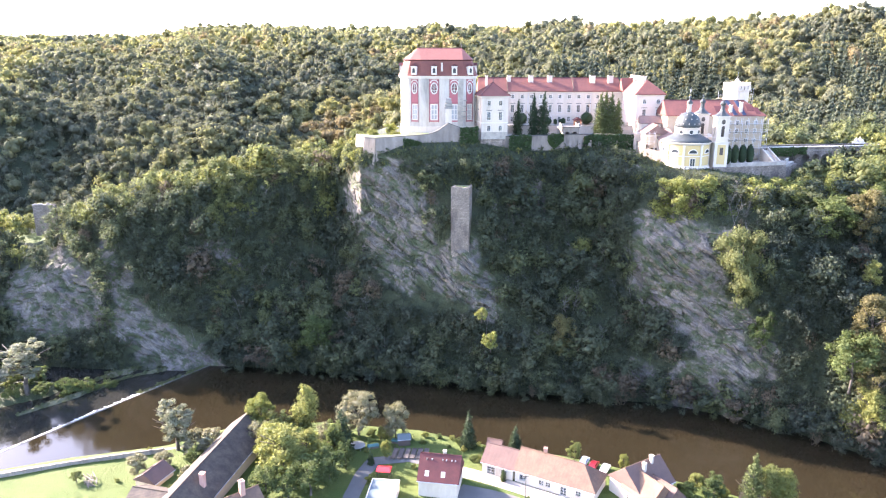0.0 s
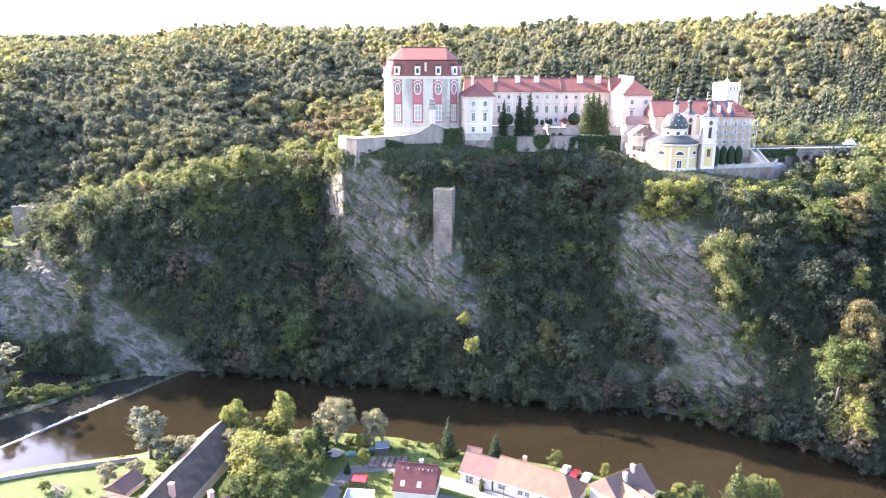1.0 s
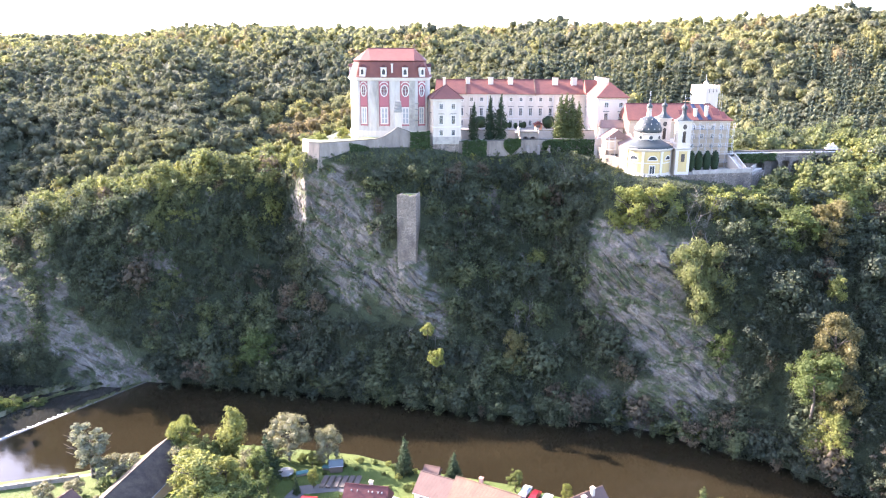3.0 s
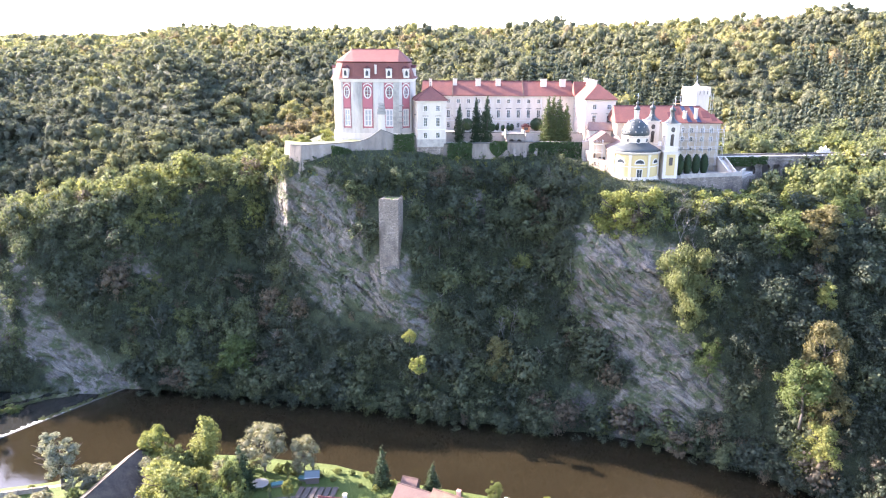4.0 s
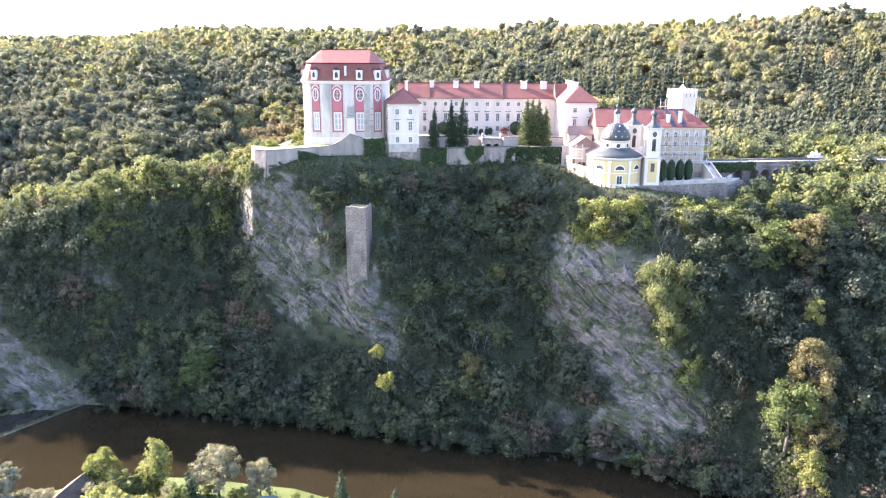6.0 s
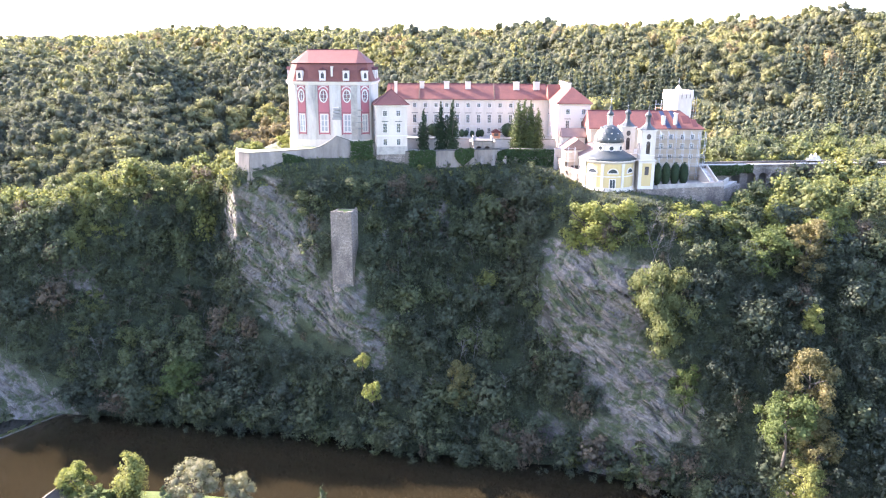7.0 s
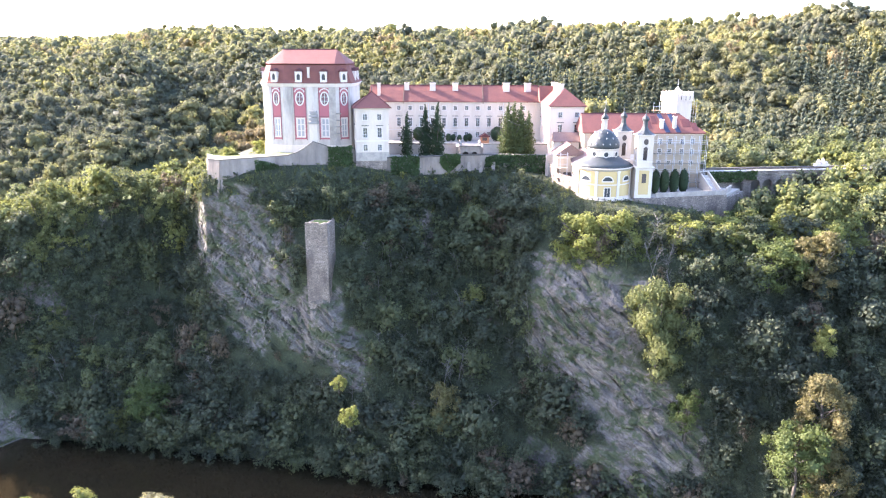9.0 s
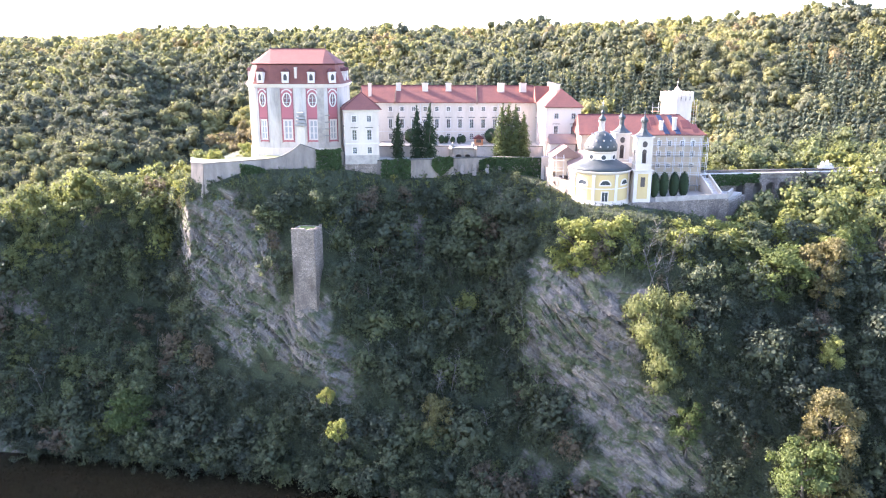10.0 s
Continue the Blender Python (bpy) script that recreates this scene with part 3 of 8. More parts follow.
def ground_sheet():
    xs = sheet_columns()
    n = len(xs)
    near = np.interp(xs, NEAR_X, NEAR_Y)
    foot, y2, y4, y7, ty, tz = (np.interp(xs, CX, c) for c in (FOOT, Y20, Y40, Y70, TOPY, TOPZ))
    zero = np.zeros(n)
    castle = smooth(-34, -20, xs) * (1 - smooth(108, 128, xs))
    plat = np.where(castle > 0, 274, ty + 10)
    plat = ty + 10 + castle * np.maximum(0, 276 - ty - 10)
    kz = castle * 2.5 * (1 - smooth(58, 70, xs)) + 1.0
    vy = np.maximum(plat + 45, 330) + 0 * zero
    anchors = [(zero - 500, zero + 14, 1), (near - 80, zero + 6, 6), (near - 14, zero + 5, 22), (near - 4, zero + 4.6, 8), (near, zero + 3.1, 4), (near + 5, zero + 0.8, 4),
               (foot - 6, zero + 0.5, 10), (foot, zero + 3.0, 5), (y2, 3 + 0.2 * (tz - 3), 34), (y4, 3 + 0.4 * (tz - 3), 34), (y7, 3 + 0.7 * (tz - 3), 50),
               (ty, tz, 40), (ty + 4, tz + kz * 0.7, 5), (plat, tz + kz, 12), (vy, hill(xs, vy), 12)]
    rows_y, rows_z, face = [anchors[0][0]], [anchors[0][1]], [zero]
    for i in range(1, len(anchors)):
        (ya, za, _), (yb, zb, k) = anchors[i - 1], anchors[i]
        for j in range(1, k + 1):
            t = j / k
            rows_y.append(ya + (yb - ya) * t)
            rows_z.append(za + (zb - za) * t)
            face.append(zero + (1.0 if 7 <= i <= 11 else 0.0))
    X = [xs.copy() for _ in rows_y]
    for y in np.concatenate([np.linspace(345, 760, 60), np.linspace(790, 1300, 14), np.linspace(1400, 4600, 16)]):
        yy = np.maximum(zero + y, vy + 6)
        xx = xs * (1 + np.maximum(0, y - 420) / 600)
        X.append(xx), rows_y.append(yy), rows_z.append(hill(xx, yy)), face.append(zero)
    X, Y, Z, F = np.array(X), np.array(rows_y), np.array(rows_z), np.array(face)
    rock = rock_mask(X, Z) * F
    edge = smooth(2.4, 5, Z)
    # relief: broken slabs and ledges that dip to the east on the rock, lumps elsewhere
    wob = 3.2 * fbm(X / 15, Z / 15, Y / 16, 3)
    s, t = X * 0.86 - Z * 0.51 + wob, X * 0.51 + Z * 0.86 + wob
    v1, e1 = slabs(s / 15.0, t / 2.3, Y / 9, 5)
    v2, e2 = slabs(s / 5.5, t / 0.95 + 0.5 * fbm(X / 5, Z / 5, 0 * X + 12, 2), Y / 4, 9)
    face_tilt = saw(t / 4.6 + 0.5 * v1)
    d = F * edge * (1.1 * fbm(X / 11, Z / 11, Y / 22, 5, 0.55) + rock * (1.15 * v1 + 0.5 * v2 + 0.7 * face_tilt - 0.6 * (1 - smooth(0, 0.14, e1)) - 0.25 * (1 - smooth(0, 0.2, e2)) + 0.6 * fbm(s / 5, t / 2.2, Y / 4, 3)) - 1.3 * rock)
    # the spur that carries the old tower
    d = d + F * 3.6 * np.exp(-(((X - 5.5) / 5) ** 2) ** 2 - ((Z - 36.5) / 8) ** 2)
    Y = Y - d
    Z = Z + F * edge * 0.5 * fbm(X / 6, Z / 6 + 9, Y / 20, 3) + (1 - F) * (Z > 4) * (Z < 60) * (Y < 200) * 0.35 * fbm(X / 12, Y / 12, 0 * X, 3)
    # the islet and the gravel shoals below the weir
    isl = np.exp(-(((X + 132) / 20) ** 2 + ((Y - 196 - (X + 132) * 0.25) / 9) ** 2) ** 2) * 3.2
    Z = np.where((Y > near[None] + 2) & (Y < foot[None] - 1), np.maximum(Z, Z + isl), Z)
    grass = (1 - F) * ((Y < near[None] + 6) | ((Y > ty[None] - 2) & (Y < ty[None] + 14) & (X < -30))) + (isl > 0.6) * 0.15
    nr = len(X)
    idx = np.arange(nr * n).reshape(nr, n)
    quads = np.stack([idx[:-1, :-1], idx[:-1, 1:], idx[1:, 1:], idx[1:, :-1]], -1).reshape(-1, 4)
    me = bpy.data.meshes.new("ground")
    me.from_pydata(np.stack([X, Y, Z], -1).reshape(-1, 3).tolist(), [], quads.tolist())
    me.materials.append(M_GROUND)
    for name, val in (("rock", np.clip((rock - 0.33) * 5.0 + 1.5 * fbm(X / 2.2, Z / 1.8, Y / 3, 4), 0, 1) * (rock > 0.15)), ("grass", np.clip(grass, 0, 1))):
        at = me.attributes.new(name, "FLOAT", "POINT")
        at.data.foreach_set("value", val.reshape(-1).astype(np.float32))
    me.polygons.foreach_set("use_smooth", (rock[:-1, :-1] < 0.4).reshape(-1))
    ob = tagged(new("ground", me), "schist cliff, wooded valley sides and grassy river bank", "ground", kind="structure")
    return ob, X, Y, Z, F, rock, near, foot, ty


ground, GX, GY, GZ, GF, GROCK, NEARV, FOOTV, TOPV = ground_sheet()
WEIR_A, WEIR_B = (-112.5, 160.0), (-72.0, 219.5)
water = solo("water_upper", Shape().add([(*WEIR_A, 2.8), (700, -420, 2.8), (700, 40, 2.8), (200, 150, 2.8), (60, 215, 2.8), (*WEIR_B, 2.8)], [(0, 1, 2, 3, 4, 5)])
             , M_WATER, "still brown river above the weir", "river", kind="structure")
low = solo("water_lower", Shape().add([(*WEIR_A, 1.9), (*WEIR_B, 1.9), (-90, 240, 1.9), (-700, 320, 1.9), (-700, 100, 1.9), (-200, 130, 1.9)], [(0, 1, 2, 3, 4, 5)])
           , M_WATER_LOW, "dark shallow river below the weir", "river", kind="structure")

# ---- trees ----


def ico(sub):
    bm = bmesh.new()
    bmesh.ops.create_icosphere(bm, subdivisions=sub, radius=1.0)
    v = np.array([p.co[:] for p in bm.verts])
    f = np.array([[q.index for q in p.verts] for p in bm.faces])
    bm.free()
    return v, f


ICO0 = ico(1)
OCT = (np.array([(1, 0, 0), (0, 1, 0), (-1, 0, 0), (0, -1, 0), (0, 0, 1), (0, 0, -1)], float),
       np.array([(0, 1, 4), (1, 2, 4), (2, 3, 4), (3, 0, 4), (1, 0, 5), (2, 1, 5), (3, 2, 5), (0, 3, 5)]))


def leaf_cards(rng, pos, nrm, size):
    """Small irregular four-cornered leaf sprays at pos, facing nrm."""
    n = len(pos)
    nrm = nrm / np.linalg.norm(nrm, axis=1, keepdims=True)
    t = np.cross(nrm, rng.normal(size=(n, 3)))
    t /= np.linalg.norm(t, axis=1, keepdims=True) + 1e-9
    b = np.cross(nrm, t)
    out = np.empty((n, 4, 3))
    for k, (ca, sa) in enumerate(((1, 0), (0, 1), (-1, 0), (0, -1))):
        r = size[:, None] * rng.uniform(0.35, 1.0, (n, 1))
        out[:, k] = pos + (t * ca + b * sa * 0.8) * r + nrm * rng.normal(0, 0.15, (n, 1)) * size[:, None]
    return out.reshape(-1, 3), np.arange(n * 4).reshape(n, 4)


def sphere_dirs(rng, n):
    d = rng.normal(size=(n, 3))
    return d / np.linalg.norm(d, axis=1, keepdims=True)


def crown(seed, r, rz, lobes, cards, card, form="broad", core=OCT, fill=0.68, rough=0.25, tidy=0.75, reach=1.2):
    """Crown of a tree about its own centre: leaf sprays over several uneven lobes, round dense cores."""
    rng = np.random.default_rng(seed)
    vs, fs, k = [], [], 0
    R = np.array([r, r, rz])
    if form == "cone":
        t = np.linspace(0.02, 1, lobes)
        c = np.stack([rng.normal(0, 0.06, lobes) * r, rng.normal(0, 0.06, lobes) * r, (t * 2 - 1) * rz], 1)
        lr = r * (1.02 - t) ** 0.8 * rng.uniform(0.85, 1.1, lobes)
        lz = np.full(lobes, 1.5 * rz / lobes)
    elif form == "column":
        t = np.linspace(0, 1, lobes)
        c = np.stack([rng.normal(0, 0.12, lobes) * r, rng.normal(0, 0.12, lobes) * r, (t * 2 - 1) * rz * 0.93], 1)
        lr = r * np.clip(np.sin(np.pi * (0.12 + 0.82 * t)) ** 0.6, 0.2, 1) * rng.uniform(0.85, 1.12, lobes)
        lz = np.full(lobes, 1.9 * rz / lobes)
    elif form == "spire":
        t = np.linspace(0, 1, lobes)
        c = np.stack([rng.normal(0, 0.07, lobes) * r, rng.normal(0, 0.07, lobes) * r, (t * 2 - 1) * rz * 0.95], 1)
        lr = r * np.minimum(1.0, 1.7 * (1.06 - t)) ** 0.9 * rng.uniform(0.86, 1.1, lobes)
        lz = np.full(lobes, 2.4 * rz / lobes)
    elif form == "bullet":
        c, lr, lz = np.zeros((1, 3)), np.array([r]), np.array([rz])
    elif form == "full":
        c = sphere_dirs(rng, lobes) * R * rng.uniform(0.3, 0.8, (lobes, 1))
        lr = r * rng.uniform(0.2, 0.36, lobes)
        lz = lr * rng.uniform(0.6, 0.9, lobes)
    elif form == "clumps":
        d = sphere_dirs(rng, lobes)
        c = d * R * rng.uniform(0.35, 0.86, (lobes, 1))
        c[:, 2] += 0.08 * rz
        lr = r * rng.uniform(0.17, 0.33, lobes)
        lz = lr * rng.uniform(0.6, 0.9, lobes)
    else:
        d = sphere_dirs(rng, lobes)
        d[:, 2] = np.where(d[:, 2] < -0.7, -d[:, 2], d[:, 2])
        c = d * R * rng.uniform(0.45, 0.72, (lobes, 1))
        c[0] = 0
        lr = r * rng.uniform(0.36, 0.56, lobes)
        lr[0] = 0.62 * r
        lz = lr * rng.uniform(0.7, 1.0, lobes) * min(1.3, max(0.8, rz / r))
    for i in range(lobes):
        v = core[0] * np.array([lr[i], lr[i], lz[i]]) * fill * rng.uniform(1 - rough, 1 + 0.8 * rough, (len(core[0]), 1)) + c[i]
        vs.append(v), fs.append((core[1] + k, 3))
        k += len(v)
    pick = rng.choice(lobes, cards, p=(lr * np.maximum(lr, lz)) / (lr * np.maximum(lr, lz)).sum())
    d = sphere_dirs(rng, cards)
    outw = c[pick] / R
    d = d + 0.55 * outw + np.array([0, 0, 0.25])
    d /= np.linalg.norm(d, axis=1, keepdims=True)
    pos = c[pick] + d * np.stack([lr[pick], lr[pick], lz[pick]], 1) * (rng.uniform(0.9, 1.05, (cards, 1)) if form == "bullet" else rng.uniform(0.55, reach, (cards, 1)))
    v, f = leaf_cards(rng, pos, d + tidy * rng.normal(size=(cards, 3)), card * rng.uniform(0.55, 1.35, cards))
    vs.append(v), fs.append((f + k, 4))
    return np.concatenate(vs), fs


def trunk_shape(seed, h, top, r, limbs=5, spread=1.5):
    """Tapered, slightly bent trunk with limbs up to `top`."""
    rng = np.random.default_rng(seed)
    s = Shape()
    pts = [Vector((0, 0, -0.6))]
    for k in range(1, 5):
        pts.append(Vector((rng.normal(0, 0.12) * k * 0.5, rng.normal(0, 0.12) * k * 0.5, top * k / 4)))
    for k in range(4):
        s.rod(pts[k], pts[k + 1], r * (1 - 0.2 * k), 7, r * (0.8 - 0.2 * k))
    for k in range(limbs):
        a = rng.uniform(0, math.tau)
        z = rng.uniform(0.35, 0.8)
        base = Vector((0, 0, top * z))
        tip = base + Vector((math.cos(a) * spread, math.sin(a) * spread, h * rng.uniform(0.12, 0.28)))
        s.rod(base, tip, r * 0.42, 5, r * 0.12)
    return s


def np_mesh(name, verts, groups, material, tint=None):
    me = bpy.data.meshes.new(name)
    me.vertices.add(len(verts))
    me.vertices.foreach_set("co", verts.astype(np.float32).reshape(-1))
    loops = np.concatenate([f.reshape(-1) for f, _ in groups])
    counts = np.concatenate([np.full(len(f), n) for f, n in groups])
    me.loops.add(len(loops))
    me.loops.foreach_set("vertex_index", loops.astype(np.int32))
    me.polygons.add(len(counts))
    me.polygons.foreach_set("loop_start", np.concatenate([[0], np.cumsum(counts)[:-1]]).astype(np.int32))
    if tint is not None:
        at = me.attributes.new("tint", "FLOAT", "POINT")
        at.data.foreach_set("value", tint.astype(np.float32))
    me.materials.append(material)
    me.update(calc_edges=True)
    me.validate()
    return me


def stand(name, templates, pos, scale, turn, tint, material, label, category, kind="stuff", squash=None, soft=False):
    """Many trees or shrubs of several forms as one object."""
    vs, tri, quad, tn, k = [], [], [], [], 0
    pick = np.arange(len(pos)) % len(templates)
    for j, (tv, tf) in enumerate(templates):
        sel = np.where(pick == j)[0]
        if not len(sel):
            continue
        c, s = np.cos(turn[sel]), np.sin(turn[sel])
        sc = scale[sel][:, None]
        q = np.ones((len(sel), 1)) if squash is None else squash[sel][:, None]
        x = (tv[None, :, 0] * c[:, None] - tv[None, :, 1] * s[:, None]) * sc + pos[sel, 0][:, None]
        y = (tv[None, :, 0] * s[:, None] + tv[None, :, 1] * c[:, None]) * sc + pos[sel, 1][:, None]
        z = tv[None, :, 2] * sc * q + pos[sel, 2][:, None]
        vs.append(np.stack([x, y, z], -1).reshape(-1, 3))
        tn.append(np.repeat(tint[sel], len(tv)))
        off = k + np.arange(len(sel)) * len(tv)
        for f, n in tf:
            (tri if n == 3 else quad).append((f[None] + off[:, None, None]).reshape(-1, n))
        k += len(sel) * len(tv)
    groups = [(np.concatenate(g), n) for g, n in ((tri, 3), (quad, 4)) if g]
    me = np_mesh(name, np.concatenate(vs), groups, material, np.concatenate(tn))
    if soft:
        me.polygons.foreach_set("use_smooth", np.ones(len(me.polygons), bool))
    return tagged(new(name, me), label, category, kind=kind)


def lifted(t, dz, trunk=0.0):
    """A crown moved up to stand on the ground, with a thin stem under it."""
    v, f = t
    v = v + np.array([0, 0, dz])
    if trunk:
        s = Shape().rod((0, 0, -1.5), (0, 0, dz), trunk, 4, trunk * 0.5)
        tv = np.array([tuple(p) for p in s.v])
        quads = np.array([q for q in s.f[:4]]) + len(v)
        f = f + [(quads, 4)]
        v = np.concatenate([v, tv])
    return v, f


def spaced(rng, pts, dist, cell=None):
    """Keeps points that stand at least their own distance apart in 3D (rough dart throwing on a grid)."""
    cell = cell or float(np.max(dist))
    grid, keep = {}, []
    for i in range(len(pts)):
        p = pts[i]
        key = tuple(int(math.floor(c / cell)) for c in p)
        ok = True
        for a in (-1, 0, 1):
            for b in (-1, 0, 1):
                for c in (-1, 0, 1):
                    for j in grid.get((key[0] + a, key[1] + b, key[2] + c), ()):
                        if (pts[j][0] - p[0]) ** 2 + (pts[j][1] - p[1]) ** 2 + (pts[j][2] - p[2]) ** 2 < dist[i] ** 2:
                            ok = False
                            break
                    if not ok:
                        break
                if not ok:
                    break
            if not ok:
                break
        if ok:
            grid.setdefault(key, []).append(i)
            keep.append(i)
    return np.array(keep)


def far_woods():
    rng = np.random.default_rng(3)
    n = 90000
    y = 292 + (760 - 292) * rng.random(n) ** 0.85
    x = rng.uniform(-1, 1, n) * (y * 0.68 + 25) + 12
    z = hill(x, y)
    ok = ~((y < 300) & (x > -30) & (x < 125)) & ~((y < 342) & (x < -25))
    x, y, z = x[ok], y[ok], z[ok]
    dist = np.interp(y, [300, 450, 600, 760], [5.7, 6.6, 8.6, 10.6]) * rng.uniform(0.7, 1.3, len(x))
    keep = spaced(rng, np.stack([x, y, 0 * x], 1), dist, 13.8)
    p = np.stack([x, y, z], 1)[keep]
    m = len(p)
    forms = [lifted(crown(40 + k, 0.6, 0.6 + 0.12 * (k % 3), 9, 300, 0.066, core=ICO0, fill=0.64, rough=0.3, tidy=0.3, reach=1.18), 0.4, 0.05) for k in range(7)]
    light = [lifted(crown(30 + k, 0.6, 0.6 + 0.12 * (k % 3), 6, 105, 0.092, core=ICO0, fill=0.66, rough=0.3, tidy=0.25, reach=1.16), 0.4, 0.05) for k in range(6)]
    scale = dist[keep] * rng.uniform(1.2, 1.5, m)
    patch = fbm(p[:, 0] / 60, p[:, 1] / 60, 0 * p[:, 0], 3)
    tint = np.clip(rng.normal(0.45, 0.21, m) + 0.95 * patch, 0, 1)
    turn = rng.uniform(0, 6.28, m)
    pine = (rng.random(m) < 0.7) & (fbm(p[:, 0] / 45, p[:, 1] / 45, 0 * p[:, 0] + 8, 2) > 0.02 - 0.5 * smooth(0.42, 0.52, p[:, 0] / p[:, 1])) & (p[:, 0] > 20) & (p[:, 1] < 440)
    spruces = [lifted(crown(160 + k, 0.34, 0.8, 8, 140, 0.075, "cone", fill=0.8, tidy=0.5), 0.8, 0.04) for k in range(3)]
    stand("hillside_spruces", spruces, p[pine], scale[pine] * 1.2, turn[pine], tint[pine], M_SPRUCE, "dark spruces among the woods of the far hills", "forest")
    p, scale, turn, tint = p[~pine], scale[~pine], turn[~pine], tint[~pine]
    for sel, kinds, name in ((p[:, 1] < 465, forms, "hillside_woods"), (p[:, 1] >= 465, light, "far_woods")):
        stand(name, kinds, p[sel], scale[sel], turn[sel], tint[sel], M_FAR_HAZED, "mixed green woodland covering the far hills", "forest")
    # the backs of the farthest hills
    n = 2300
    y = 770 + 1500 * rng.random(n) ** 2.2
    x = rng.uniform(-1, 1, n) * y * 0.68 + 12
    p = np.stack([x, y, hill(x, y)], 1)
    forms = [lifted(crown(60 + k, 0.6, 0.6, 5, 16, 0.16, fill=0.84, rough=0.3, tidy=0.4), 0.4, 0.05) for k in range(4)]
    stand("distant_woods", forms, p, rng.uniform(10, 17, n), rng.uniform(0, 6.28, n), rng.uniform(0.2, 0.8, n), M_FAR_HAZED, "woodland on the distant hills", "forest", soft=True)
    return m


def sheet_samples(rng, n, sel):
    """Random points on the chosen cells of the ground sheet, by area."""
    A = np.stack([GX, GY, GZ], -1)
    a, b, c, d = A[:-1, :-1], A[:-1, 1:], A[1:, 1:], A[1:, :-1]
    area = np.linalg.norm(np.cross(b - a, d - a), axis=-1) * sel
    w = area.reshape(-1)
    i = rng.choice(len(w), n, p=w / w.sum())
    u, v = rng.random((n, 1)), rng.random((n, 1))
    pts = [q.reshape(-1, 3)[i] for q in (a, b, c, d)]
    p = pts[0] * (1 - u) * (1 - v) + pts[1] * u * (1 - v) + pts[2] * u * v + pts[3] * (1 - u) * v
    return p, GROCK[:-1, :-1].reshape(-1)[i]


def cliff_woods():
    rng = np.random.default_rng(11)
    gx, gy, gf = GX[:-1, :-1], GY[:-1, :-1], GF[:-1, :-1]
    sel = (gf > 0.5) & (gx > -165) & (gx < 165)
    p, rock = sheet_samples(rng, 14000, sel)
    ok = rock + rng.normal(0, 0.08, len(p)) < 0.42
    # keep the old tower and the terrace walls free
    ok &= ~((np.abs(p[:, 0] - 5.5) < 6.5) & (p[:, 2] > 36) & (p[:, 2] < 63) & (p[:, 1] < 222))
    ok &= ~((p[:, 0] > -29) & (p[:, 0] < 100) & (p[:, 2] > 63))
    ok &= ~((np.abs(p[:, 0] + 141) < 7) & (p[:, 2] > 29))
    p = p[ok]

    def tone(q, low=0.3):
        """Leaf colour by place: patches of lighter and darker kinds, some russet, plus painted shade and sun."""
        # east gully shade darkens the tint, sunlight on the high west side lightens it
        k = np.clip(rng.normal(low - 0.04, 0.17, len(q)) - 0.2 * smooth(82, 90, q[:, 0]) * smooth(56, 46, q[:, 2]) + 0.24 * fbm(q[:, 0] / 14, q[:, 2] / 14, 0 * q[:, 0], 2) + 0.24 * smooth(-28, -45, q[:, 0]) * smooth(30, 50, q[:, 2]), 0, 0.88)
        return np.where(rng.random(len(q)) < 0.06, 0.97, k)

    # tall trees first: on the gentler parts and along the water; then shrubs that fill the gaps
    limit = np.where(p[:, 0] < 56, 69.0, np.where(p[:, 0] < 80, 62.5, np.where(p[:, 0] < 104, 65.0, 67.0))) - 5 * (p[:, 0] < -30)
    room = np.where(p[:, 0] > -34, (limit - p[:, 2]) / 1.72, 9.0)
    room = np.where((p[:, 0] > -14) & (p[:, 0] < 15) & (p[:, 2] < 20), np.minimum(room, (25 - p[:, 2]) / 1.5), room)
    # no tall tree stands before the bare faces
    room = np.where((rock_mask(p[:, 0], p[:, 2] + 6) > 0.6) | (rock_mask(p[:, 0], p[:, 2] + 9) > 0.9), np.minimum(room, 2.4), room)
    big = np.clip(rng.uniform(4.6, 8.8, len(p)) * np.where(p[:, 2] < 32, 1.1, 1.0), 0, np.maximum(room, 0))
    tall = np.where((big > 4.0) & (rng.random(len(p)) < 0.6) & ~((p[:, 0] > 74) & (p[:, 0] < 87) & (p[:, 2] > 30) & (p[:, 2] < 57)))[0]
    keep = tall[spaced(rng, p[tall], big[tall] * 0.78, 8.0)]
    q, m = p[keep] - np.array([0, 0, 0.8]), len(keep)
    forms = [lifted(crown(170 + k, 0.6 + 0.05 * (k % 2), 0.72 + 0.08 * (k % 3), 22, 720, 0.057, "clumps" if k % 2 else "broad", fill=0.44, rough=0.3, tidy=0.4), 0.9, 0.03) for k in range(7)]
    stand("cliff_tall_trees", forms, q, big[keep], rng.uniform(0, 6.28, m), tone(q), M_LEAF, "tall dark green trees on the cliff and the valley side", "trees")
    dist = rng.uniform(2.2, 3.6, len(p))
    keep = spaced(rng, p, dist, 3.7)
    q, m = p[keep] - np.array([0, 0, 0.4]), len(keep)
    size = np.minimum(dist[keep] * rng.uniform(0.9, 1.45, m), np.maximum(1.1, room[keep]))
    forms = [lifted(crown(70 + k, 0.66 - 0.05 * (k % 3), 0.66 + 0.12 * (k % 3), 10, 185, 0.092, fill=0.38, rough=0.35, tidy=0.5), 0.7, 0.05) for k in range(8)]
    stand("cliff_trees", forms, q, size, rng.uniform(0, 6.28, m), tone(q, 0.14), M_LEAF, "dense dark green shrubs and young trees clinging to the cliff", "trees")
    # trees that lean out over the water
    x = np.arange(-70, 118, 2.6) + rng.uniform(-1.2, 1.2, 73)
